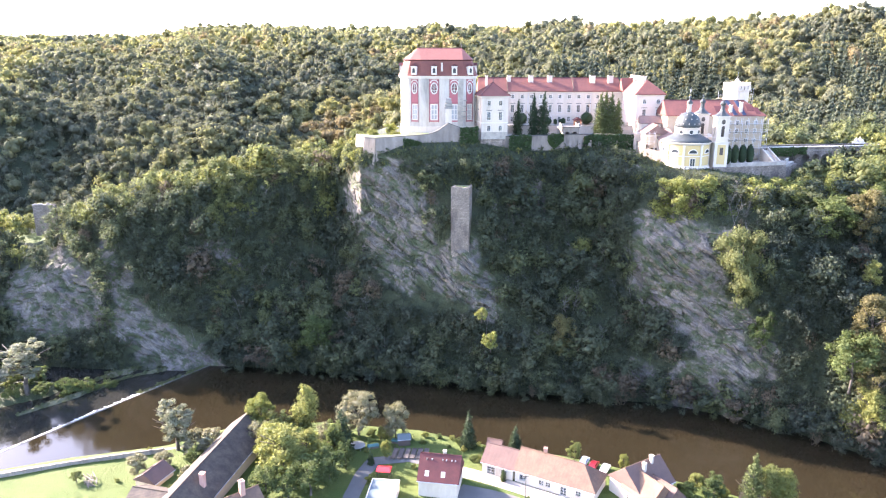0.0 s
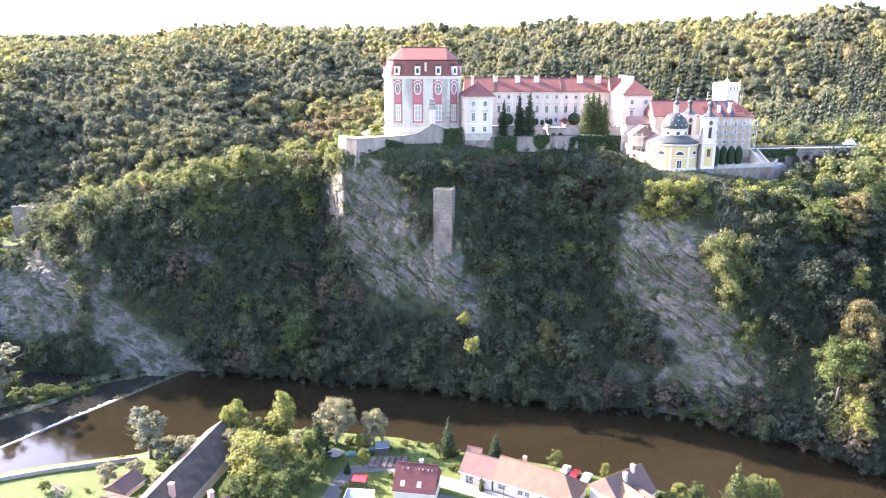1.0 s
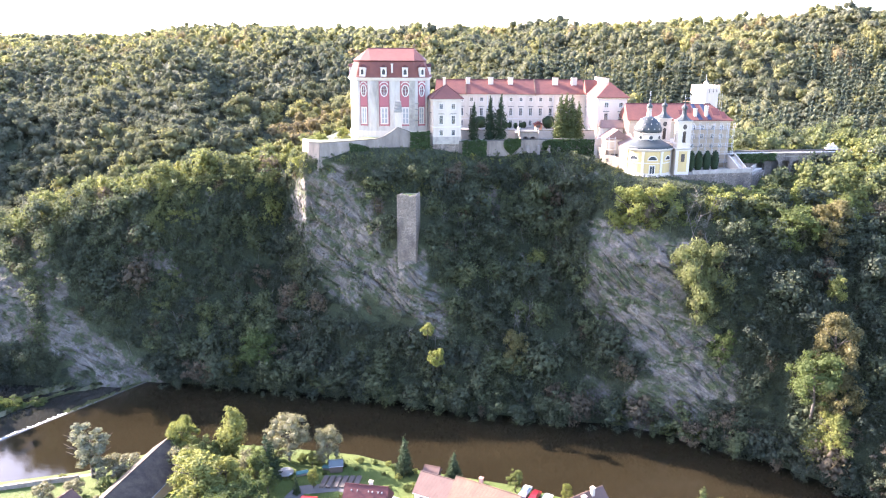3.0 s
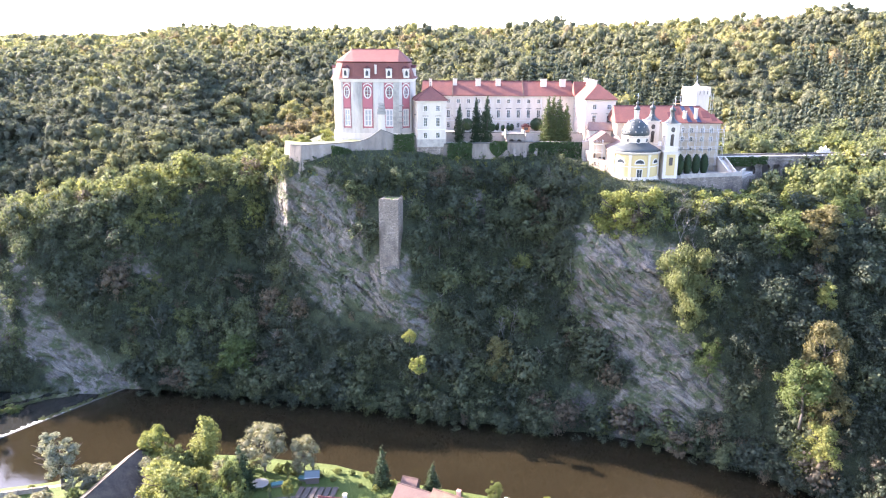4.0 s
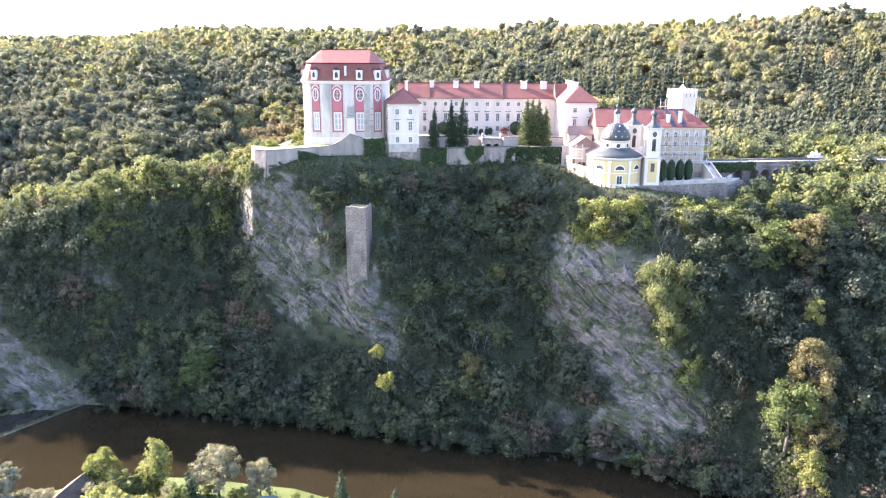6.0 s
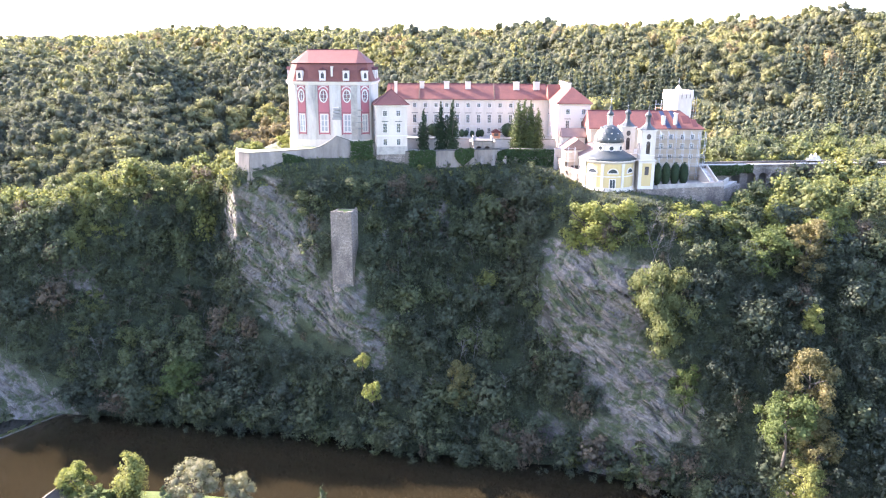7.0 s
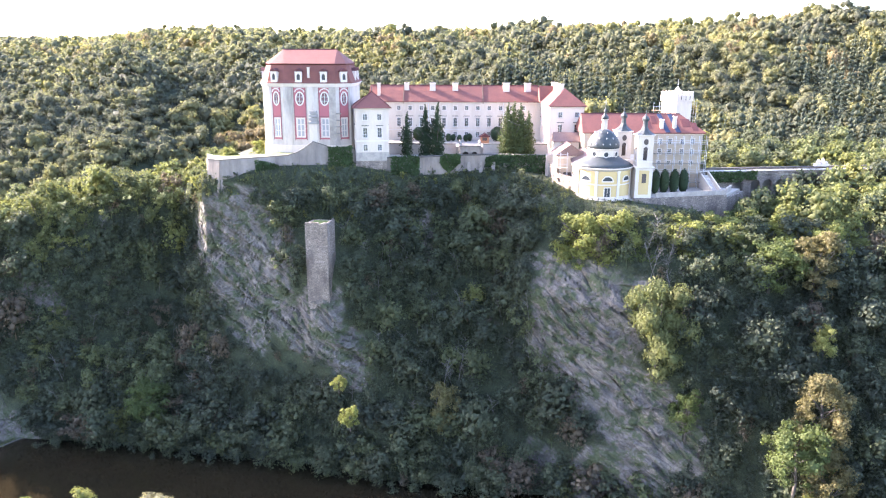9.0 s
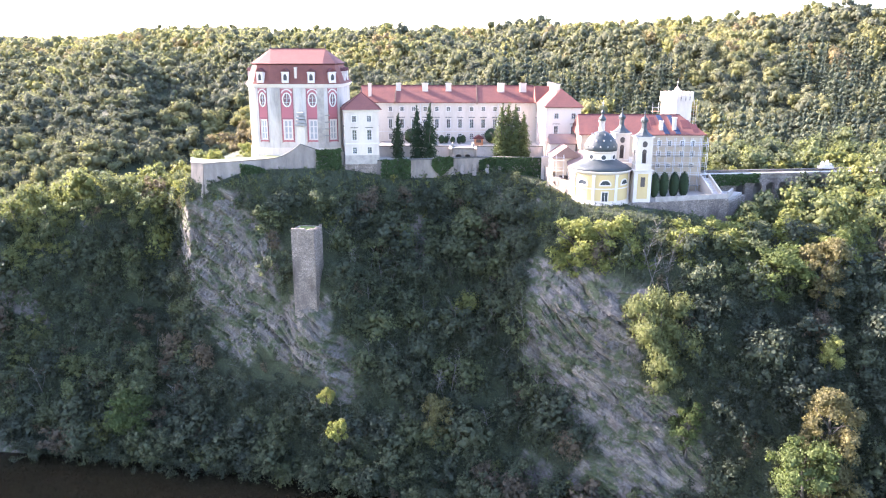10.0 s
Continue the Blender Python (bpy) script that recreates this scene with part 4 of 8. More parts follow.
    q = np.column_stack([x, np.interp(x, CX, FOOT) + rng.uniform(-0.6, 1.6, 73), np.full(73, 2.4)])
    forms = [lifted(crown(190 + k, 0.66, 0.6 + 0.08 * (k % 3), 20, 620, 0.07, "clumps", fill=0.52, rough=0.3, tidy=0.4), 0.58, 0.04) for k in range(5)]
    stand("bank_shrubs", forms, q, rng.uniform(3.6, 8.6, 73), rng.uniform(0, 6.28, 73), tone(q), M_LEAF, "dark trees and shrubs overhanging the river", "trees")
    # dark scrub right under the walls
    p, rock = sheet_samples(rng, 3000, (gx > -30) & (gx < 112) & (GZ[:-1, :-1] > 58) & (gy < TOPV[None, :-1] + 5) & (gf + (gy > TOPV[None, :-1] - 6) > 0.5) & (gy > 190) & (gy < 246))
    p = p[(rock + 0.5 * fbm(p[:, 0] / 4, p[:, 2] / 4, 0 * p[:, 0], 2) < 0.55)]
    m = len(p)
    forms = [crown(130 + k, 0.7, 0.8 + 0.2 * (k % 2), 4, 46, 0.14, fill=0.42) for k in range(5)]
    stand("cliff_scrub", forms, p, np.clip(np.minimum(0.7 + 2.0 * rng.random(m) ** 1.8, (np.where(p[:, 0] > 62, 66.0, 71.3) - p[:, 2]) / 0.95 - 1.6 * (p[:, 0] > 10) * (p[:, 0] < 21.5)), 0.95, 3.0), rng.uniform(0, 6.28, m), np.clip(rng.normal(0.33, 0.24, m), 0, 0.9), M_LEAF, "dark scrub and ivy under the castle walls", "shrubs")
    # shrubs and tufts on ledges of the bare rock
    p, rock = sheet_samples(rng, 1300, sel & (GROCK[:-1, :-1] > 0.3))
    p = p[(rock < 0.7) | (fbm(p[:, 0] / 5, p[:, 2] / 5, 0 * p[:, 0] + 3, 2) > 0.12)]
    m = len(p)
    forms = [crown(90 + k, 0.7, 0.6, 3, 46, 0.17, fill=0.38) for k in range(4)]
    stand("ledge_shrubs", forms, p, rng.uniform(0.35, 1.0, m), rng.uniform(0, 6.28, m), rng.uniform(0.1, 0.7, m), M_LEAF, "low shrubs and tufts on ledges of the rock", "shrubs")
    # bare, leaning stems among the leaves
    p, rock = sheet_samples(rng, 420, sel & (gx > -140) & (gx < 90) & (GZ[:-1, :-1] > 8) & (GZ[:-1, :-1] < 60))
    p = p[rock < 0.5][:150]
    spots = ((82, 3.5, 49, 60), (38, 4.0, 18, 30))
    for x0, w, z0, z1 in spots:
        q, rock = sheet_samples(rng, 9, sel & (np.abs(gx - x0) < w) & (GZ[:-1, :-1] > z0) & (GZ[:-1, :-1] < z1))
        p = np.concatenate([p, q - np.array([0, 0.8, 0])])
    m = len(p)
    stand("bare_stems", [bare_tree(k) for k in range(6)], p, rng.uniform(4.0, 8.5, m), rng.uniform(0, 6.28, m), rng.uniform(0, 1, m), M_PALEBARK, "thin bare grey stems and dead branches on the cliff", "dead trees")
    return m


def bare_tree(seed):
    """A thin leaning stem with bare branches, one unit high."""
    r = random.Random(seed)
    vs, fs, k = [], [], 0
    top = Vector((r.uniform(-0.25, 0.25), -r.uniform(0.1, 0.4), 1.0))
    rods = [(Vector((0, 0, -0.15)), top, 0.013, 0.004)]
    for i in range(9):
        a, h = r.uniform(0, math.tau), r.uniform(0.4, 0.95)
        base = top * h
        rods.append((base, base + Vector((math.cos(a) * 0.25, math.sin(a) * 0.25, r.uniform(0.08, 0.28))) * r.uniform(0.6, 1.2), 0.008, 0.003))
    for p, q, r0, r1 in rods:
        s = Shape().rod(p, q, r0, 4, r1)
        vs.append(np.array([tuple(v) for v in s.v]))
        fs.append(np.array([f for f in s.f[:4]]) + k)
        k += len(s.v)
    return np.concatenate(vs), [(np.concatenate(fs), 4)]


def ridge_woods():
    """Sunlit trees along the crest west of the castle, and behind it; unseen ones farther west shade the river."""
    rng = np.random.default_rng(21)
    n = 8500
    # the westernmost trees stand out of view, added to throw shade on the river
    x = rng.uniform(-260, 170, n)
    ty = np.interp(x, CX, TOPY)
    y = ty + rng.uniform(-2, 1, n) + rng.random(n) * np.where(x > 84, 88, 50)
    gz = ground_height(x, y)
    ok = (gz > 5) & ~((np.abs(x + 141 + (y - 252) * 0.5) < 7) & (y < 257)) & ~((x > -138) & (x < -121) & (y < 249)) & ~((x > -29) & (x < 104) & (y < 282)) & ~((x > 100) & (np.abs(y - 240.5 - (x - 101) * 0.14) < 5)) & ~((x > 86) & (x < 106) & (y > 212) & (y < 242))
    x, y, z = x[ok], y[ok], gz[ok]
    dist = np.where(x < -29, rng.uniform(3.0, 4.9, len(x)), rng.uniform(3.6, 6.0, len(x)))
    keep = spaced(rng, np.stack([x, y, z], 1), dist, 6.5)
    p = np.stack([x, y, z], 1)[keep]
    m = len(p)
    size = dist[keep] * np.where(p[:, 0] < -29, rng.uniform(0.95, 1.25, m), rng.uniform(1.1, 1.5, m))
    size = np.where((p[:, 0] > 84) & (p[:, 1] < 240), np.minimum(size, np.maximum(1.5, (np.where(p[:, 0] > 112, 71.5, 66.5) - p[:, 2]) / 1.7)), size)
    forms = [lifted(crown(110 + k, 0.62, 0.66 + 0.06 * (k % 3), 9, 280, 0.092, fill=0.56, tidy=0.4), 1.0, 0.05) for k in range(6)]
    # leaf tint rises towards the crest front, painting sunlight into the colour
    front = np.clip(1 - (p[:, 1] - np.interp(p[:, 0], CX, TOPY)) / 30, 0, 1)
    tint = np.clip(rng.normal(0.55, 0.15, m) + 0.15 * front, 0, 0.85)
    turn = rng.uniform(0, 6.28, m)
    big = size > 7.2
    dense = [lifted(crown(180 + k, 0.6, 0.66 + 0.05 * (k % 3), 13, 520, 0.06, fill=0.6), 1.0, 0.03) for k in range(6)]
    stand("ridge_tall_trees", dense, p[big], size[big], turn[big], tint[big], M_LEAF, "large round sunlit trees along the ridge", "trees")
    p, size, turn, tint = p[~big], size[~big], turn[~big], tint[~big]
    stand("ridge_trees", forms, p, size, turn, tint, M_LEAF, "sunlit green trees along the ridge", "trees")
    return m


FULL = {}


def tree_kind(kind):
    """One tree of each kind, height 10, built once: (trunk mesh, crown mesh)."""
    if kind in FULL:
        return FULL[kind]
    spec = {"broad_a": (201, 3.4, 4.75, 46, 5200, 0.19, "clumps", M_OBJLEAF, 5.0), "broad_b": (202, 4.2, 4.7, 54, 5600, 0.2, "clumps", M_OBJLEAF, 5.1),
            "maple": (216, 4.3, 4.9, 44, 11000, 0.17, "full", M_MAPLE, 5.0), "lime_a": (203, 3.6, 4.75, 40, 5600, 0.19, "full", M_LIME, 5.0), "willow_a": (204, 4.2, 4.4, 56, 5600, 0.18, "clumps", M_WILLOW, 4.6),
            "silver_a": (205, 2.2, 4.7, 34, 4200, 0.18, "clumps", M_SILVER, 5.0), "russet_a": (206, 3.5, 4.7, 46, 5200, 0.19, "clumps", M_RUSSET, 5.0),
            "slim_a": (207, 2.0, 4.6, 14, 3600, 0.2, "column", M_LIME, 5.1), "spruce": (208, 2.1, 4.8, 14, 1900, 0.31, "cone", M_NEEDLE, 5.1),
            "cypress": (209, 1.45, 4.95, 18, 3000, 0.2, "spire", M_NEEDLE, 5.0), "poplar": (215, 2.1, 4.75, 44, 4600, 0.17, "clumps", M_SILVER, 5.0), "thuja": (210, 1.6, 4.95, 18, 3200, 0.2, "spire", M_THUJA, 5.0),
            "shrub_a": (211, 5.0, 4.4, 22, 1500, 0.5, "clumps", M_OBJLEAF, 4.2), "shrub_lime": (212, 5.0, 4.4, 22, 1500, 0.5, "clumps", M_LIME, 4.2),
            "topiary": (213, 2.2, 4.9, 1, 1800, 0.22, "bullet", M_NEEDLE, 4.6), "ball": (214, 4.6, 4.6, 1, 1200, 0.4, "bullet", M_NEEDLE, 4.6)}[kind]
    seed, r, rz, lobes, cards, card, form, mat, dz = spec
    v, f = crown(seed, r, rz, lobes, cards, card, form, *((ico(3), 0.93, 0.04) if form == "bullet" else (ICO0, 0.55, 0.35, 0.75, 1.1)))
    crown_me = np_mesh("crown", v + np.array([0, 0, dz]), f, mat)
    slim = form in ("cone", "column")
    trunk_me = trunk_shape(seed, 10, 8.5 if slim else 7.0, 0.16 if slim else 0.24, 3 if slim else 7, 0.6 if slim else 2.3).mesh("trunk", M_BARK, None, True)
    FULL[kind] = (trunk_me, crown_me)
    return FULL[kind]


def plant(name, kind, at, height, width=1.0, turn=0.0, label="", category="tree", group=""):
    m = pose(*at, 0, 0, turn) @ Matrix.Diagonal((height / 10 * width, height / 10 * width, height / 10, 1))
    ob = new(name)
    ob.empty_display_size = 0.1
    ob.matrix_basis = m
    tagged(ob, label, category, group)
    for nm, me in zip(("trunk", "crown"), tree_kind(kind)):
        c = new(nm, me)
        c.parent = ob
    return ob


def ground_height(x, y):
    """Height of the ground sheet under plan points, by its columns."""
    x, y = np.asarray(x, float), np.asarray(y, float)
    xs = GX[0]
    col = np.clip(np.searchsorted(xs, x) - 1, 0, len(xs) - 2)
    t = np.clip((x - xs[col]) / (xs[col + 1] - xs[col]), 0, 1)
    out = np.empty_like(x)
    for i in range(len(x)):
        a = np.interp(y[i], GY[:, col[i]], GZ[:, col[i]])
        b = np.interp(y[i], GY[:, col[i] + 1], GZ[:, col[i] + 1])
        out[i] = a * (1 - t[i]) + b * t[i]
    return out


def gz(x, y):
    return float(ground_height([x], [y])[0])


far_woods()
cliff_woods()
ridge_woods()

# ---- castle ----
M_PEELING = worn("peeling_plaster", (0.4, 0.35, 0.285), (0.15, 0.132, 0.108), (0.24, 0.21, 0.172), 0.92, 0.5, 1.6, 1.0, 0.05, lo=0.3)
M_COPING = worn("grey_stone_coping", (0.085, 0.075, 0.062), (0.05, 0.045, 0.038), (0.066, 0.06, 0.05), 0.9, 0.6, 3.0, 0.8, 0.02)
def corners(x0, x1, y0, y1):
    return [(x0, y0), (x1, y0), (x1, y1), (x0, y1)]


def grown(poly, d):
    """A convex polygon (counter-clockwise) moved out by d."""
    n, out = len(poly), []
    for i in range(n):
        p, a, b = Vector(poly[i]), Vector(poly[i - 1]), Vector(poly[(i + 1) % n])
        e1, e2 = (p - a).normalized(), (b - p).normalized()
        n1, n2 = Vector((e1.y, -e1.x)), Vector((e2.y, -e2.x))
        k = (n1 + n2).normalized()
        out.append(tuple(p + k * d / max(0.35, k.dot(n1))))
    return out


def cornice(poly, z, steps=((0.15, 0.25), (0.35, 0.25))):
    s = Shape()
    for d, h in steps:
        s.frustum(grown(poly, d), z, grown(poly, d + 0.06), z + h)
        z += h
    return s


def chimney(parent, x, y, z0, z1, w=1.3, d=0.8, material=None):
    s = Shape().box(x - w / 2, x + w / 2, y - d / 2, y + d / 2, z0, z1 - 0.25)
    s.box(x - w / 2 - 0.1, x + w / 2 + 0.1, y - d / 2 - 0.1, y + d / 2 + 0.1, z1 - 0.25, z1)
    c = part("chimney", s, material or M_WHITE, parent)
    part("flue", Shape().box(x - w / 2 + 0.2, x + w / 2 - 0.2, y - d / 2 + 0.15, y + d / 2 - 0.15, z1, z1 + 0.12), M_DARK, c)
    return c


def oval(cx, z, rx, rz, y0, y1, inner=None, n=20):
    """An upright oval plate or ring facing -y, in local coordinates."""
    s = Shape()
    ring = [(math.cos(i * math.tau / n), math.sin(i * math.tau / n)) for i in range(n)]
    if inner is None:
        s.add([(cx + rx * a, y0, z + rz * b) for a, b in ring] + [(cx + rx * a, y1, z + rz * b) for a, b in ring],
              [tuple(range(n))] + [(i, n + i, n + (i + 1) % n, (i + 1) % n) for i in range(n)])
    else:
        k = inner
        vs = []
        for y, g in ((y0, 1), (y0, k), (y1, 1), (y1, k)):
            vs += [(cx + (rx * a if g == 1 else (rx - g) * a), y, z + (rz * b if g == 1 else (rz - g) * b)) for a, b in ring]
        fs = []
        for i in range(n):
            j = (i + 1) % n
            fs += [(i, j, n + j, n + i), (2 * n + j, 2 * n + i, i, j), (n + i, n + j, 3 * n + j, 3 * n + i)]
        s.add(vs, fs)
    return s


def moved(shape, m):
    shape.v = [tuple(m @ Vector(p)) for p in shape.v]
    return shape


def face_pose(p, q, u, z):
    p, q = Vector((p[0], p[1])), Vector((q[0], q[1]))
    e = (q - p).normalized()
    s = p + e * u
    return Matrix.Translation((s.x, s.y, z)) @ Matrix.Rotation(math.atan2(e.y, e.x), 4, "Z")


def pavilion():
    """The hall of the castle: many-sided block, red window strips, tall mansard roof."""
    b = thing("castle_hall", (-2, 248, 70), "tall white castle hall with red window strips and mansard roof", "castle")
    poly = [(-14.2, 247.5), (-13.6, 244.2), (-11.4, 241.6), (-7.3, 240.3), (6.4, 240.3), (9.9, 242.4), (10.5, 246), (10.5, 259), (-14.2, 259)]
    z0, z1 = 70.0, 91.6
    walls = Shape()
    fronts = [(2, 2.15, 2.2), (3, 4.2, 2.9), (3, 10.7, 2.9), (4, 2.2, 2.2)]
    by_edge = {}
    for e, u, w in fronts:
        by_edge.setdefault(e, []).append((u, 78.1, 1.6 if w < 2.5 else 2.1, 4.9, "blind"))
    for i in range(len(poly)):
        walls_with_windows(b, walls, poly[i], poly[(i + 1) % len(poly)], z0, z1, by_edge.get(i, []), 0.7)
    part("wall", walls, M_STAINED, b)
    # red strips with oval windows, between broad white pilasters
    for e, u, w in fronts:
        p, q = poly[e], poly[e + 1]
        m = face_pose(p, q, u, 0)
        h = 0.8 if w < 2.5 else 1.05
        strip = Shape().box(-w / 2, w / 2, -0.06, 0.0, 83.2, 90.9)
        strip.box(-w / 2, -h - 0.17, -0.06, 0.0, 77.5, 83.2).box(h + 0.17, w / 2, -0.06, 0.0, 77.5, 83.2)
        strip.box(-h - 0.17, h + 0.17, -0.06, 0.0, 77.5, 77.95)
        part("red_strip", moved(strip, m), M_RED, b, "dull red plastered window strip")
        fr = Shape()
        for sx in (-1, 1):
            fr.box(sx * (w / 2 + 0.08) - 0.08, sx * (w / 2 + 0.08) + 0.08, -0.12, 0.0, 77.3, 91.0)
        fr.box(-w / 2, w / 2, -0.12, 0.0, 83.4, 83.6)
        part("strip_border", moved(fr, m), M_MAROON, b, "thin dark maroon border")
        rx = w * 0.31
        ov = part("oval_window", moved(oval(0, 88.1, rx + 0.28, 1.85, -0.22, -0.05, 0.3), m), M_TRIM, b)
        part("pane", moved(oval(0, 88.1, rx, 1.57, -0.09, -0.05), m), M_GLASS, ov)
        bars = Shape().box(-0.05, 0.05, -0.13, -0.07, 86.6, 89.6).box(-rx, rx, -0.13, -0.07, 87.4, 87.48).box(-rx, rx, -0.13, -0.07, 88.5, 88.58)
        part("glazing_bar", moved(bars, m), M_TRIM, ov)
        hood = Shape()
        for k in range(9):
            a = math.pi * (0.08 + 0.84 * k / 9)
            a2 = math.pi * (0.08 + 0.84 * (k + 1) / 9)
            hood.rod((math.cos(a) * (rx + 0.42), -0.16, 89.45 + math.sin(a) * 1.2), (math.cos(a2) * (rx + 0.42), -0.16, 89.45 + math.sin(a2) * 1.2), 0.16, 5)
        part("hood_mould", moved(hood, m), M_TRIM, ov)
    for x, mat in ((-6.2, M_STAINED), (-0.2, M_STAINED), (5.4, M_PEELING)):
        part("pilaster", Shape().box(x - 0.9, x + 0.9, 240.12, 240.3, 75.5, 91.0), mat, b)
    part("plinth", Shape().frustum(grown(poly, 0.35), z0, grown(poly, 0.25), 76.0), M_WHITE, b)
    part("cornice", cornice(poly, z1 - 0.45, ((0.2, 0.3), (0.4, 0.3), (0.6, 0.25))), M_TRIM, b)
    # mansard
    e0, e1, e2 = grown(poly, 0.7), grown(poly, -0.5), grown(poly, -1.25)
    roof = Shape().frustum(e0, 92.0, grown(poly, 0.15), 92.7).frustum(grown(poly, 0.15), 92.7, e1, 94.6).frustum(e1, 94.6, e2, 96.7)
    part("lower_roof", roof, M_TILE, b)
    part("roof_moulding", Shape().frustum(grown(poly, -1.1), 96.7, grown(poly, -0.9), 97.0), M_TILE_DARK, b)
    ring = grown(poly, -0.95)
    n = len(ring)
    up = Shape()
    vs = [(x, y, 97.0) for x, y in ring] + [(-8.6, 249.2, 100.6), (5.8, 249.2, 100.6)]
    side = [9, 9, 9, 9, 10, 10, 10, 10, 9]
    fs = []
    for i in range(n):
        j = (i + 1) % n
        a, c = side[i], side[j]
        fs.append((i, j, a) if a == c else (i, j, c, a))
    up.add(vs, fs)
    part("upper_roof", up, M_TILE, b)
    part("roof_ridge", Shape().rod((-8.6, 249.2, 100.62), (5.8, 249.2, 100.62), 0.14, 6), M_TILE_DARK, b)
    for x in (-8.6, 5.8):
        part("finial", Shape().lathe(x, 249.2, [(0.12, 100.6), (0.05, 101.3), (0.16, 101.5), (0.04, 101.9), (0.02, 102.3)], 8), M_LEAD, b)
    # dormers
    for x, y, turn in ((-9.5, 240.6, -17), (-3.1, 240.0, 0), (3.4, 240.0, 0), (8.4, 241.1, 31)):
        m = Matrix.Translation((x, y, 0)) @ Matrix.Rotation(radians(turn), 4, "Z")
        d = Shape().box(-0.85, 0.85, -0.55, 2.4, 92.3, 92.9)
        for sx in (-1, 1):
            d.box(sx * 0.66 - 0.2, sx * 0.66 + 0.2, -0.5, 2.4, 92.9, 94.8)
        d.box(-0.46, 0.46, -0.5, 2.4, 94.5, 95.1)
        d.box(-1.0, 1.0, -0.6, -0.3, 94.8, 95.05)
        dm = part("dormer", moved(d, m), M_TRIM, b, "white dormer with a small red hood")
        part("pane", moved(Shape().box(-0.46, 0.46, -0.3, -0.27, 92.9, 94.5), m), M_PANE, dm)
        arch = Shape()
        for sx in (-1, 1):
            arch.add([(sx * 0.46, y, z) for y in (-0.48, -0.3) for z in (94.5,)] + [(sx * 0.46, -0.48, 94.0), (sx * 0.46, -0.3, 94.0), (sx * 0.12, -0.48, 94.5), (sx * 0.12, -0.3, 94.5)], [(0, 2, 4), (1, 5, 3), (2, 3, 5, 4)])
        part("arch_corner", moved(arch, m), M_TRIM, dm)
        part("dormer_roof", moved(Shape().hip(-1.05, 1.05, -0.7, 2.6, 95.12, 95.85, "y", 0, 0, 0.1), m), M_TILE_DARK, dm)
    for y in (248.5, 254):
        for x, sx in ((-13.6, -1), (9.9, 1)):
            dm = part("dormer", Shape().box(x - 0.9, x + 0.9, y - 0.8, y + 0.8, 92.6, 95.1), M_TRIM, b, "white dormer with a small red hood")
            part("dormer_roof", Shape().hip(x - 1.1, x + 1.1, y - 1.0, y + 1.0, 95.15, 95.9, "x", 0, 0, 0.1), M_TILE_DARK, dm)
    chimney(b, -0.6, 240.7, 93.4, 96.1, 0.6, 0.8)
    # weathered bands on the right of the front
    for k in range(4):
        part("buttress_band", Shape().box(5.6, 7.6, 240.0 + 0.1 * k, 242.0, 79.0 + 1.7 * k, 79.25 + 1.7 * k), M_STONE, b)




def corner_tower():
    b = thing("corner_tower", (16, 240, 69), "white three-storey corner tower with a red pyramid roof", "tower")
    P = [(12.0, 235.2), (20.4, 236.4), (19.1, 245.8), (10.5, 244.6)]
    w = Shape()
    wins = [(u, z, 1.1, h, st) for u in (2.4, 6.1) for z, h, st in ((83.0, 1.5, "trim"), (78.5, 2.5, "hood"), (75.1, 1.6, "trim"))]
    side = [(4.7, 83.0, 1.1, 1.5, "trim"), (4.7, 78.5, 1.1, 2.5, "hood")]
    for i, q in enumerate((wins, side, [], side)):
        walls_with_windows(b, w, P[i], P[(i + 1) % 4], 69.5, 85.9, q, 0.6)
    part("wall", w, M_WHITE, b)
    part("cornice", cornice(P, 85.5), M_TRIM, b)
    part("string_course", Shape().frustum(grown(P, 0.12), 77.5, grown(P, 0.12), 77.8), M_TRIM, b)
    part("peeling_base", Shape().frustum(grown(P, 0.1), 72.2, grown(P, 0.05), 74.7), M_PEELING, b, "peeling grey plaster at the foot of the wall")
    part("plinth", Shape().frustum(grown(P, 0.45), 65.5, grown(P, 0.2), 72.5), M_RUBBLE, b, "rough grey stone plinth")
    E = grown(P, 0.7)
    roof = Shape().add([(x, y, 86.0) for x, y in E] + [(15.8, 240.6, 90.0)], [(0, 1, 4), (1, 2, 4), (2, 3, 4), (3, 0, 4), (3, 2, 1, 0)])
    part("roof", roof, M_TILE, b)
    for x, y in E:
        part("roof_hip", Shape().rod((x, y, 86.05), (15.8, 240.6, 90.02), 0.1, 5), M_TILE_DARK, b)
    part("finial", Shape().lathe(15.8, 240.6, [(0.15, 89.9), (0.05, 90.7), (0.14, 90.9), (0.02, 91.3)], 8), M_LEAD, b)


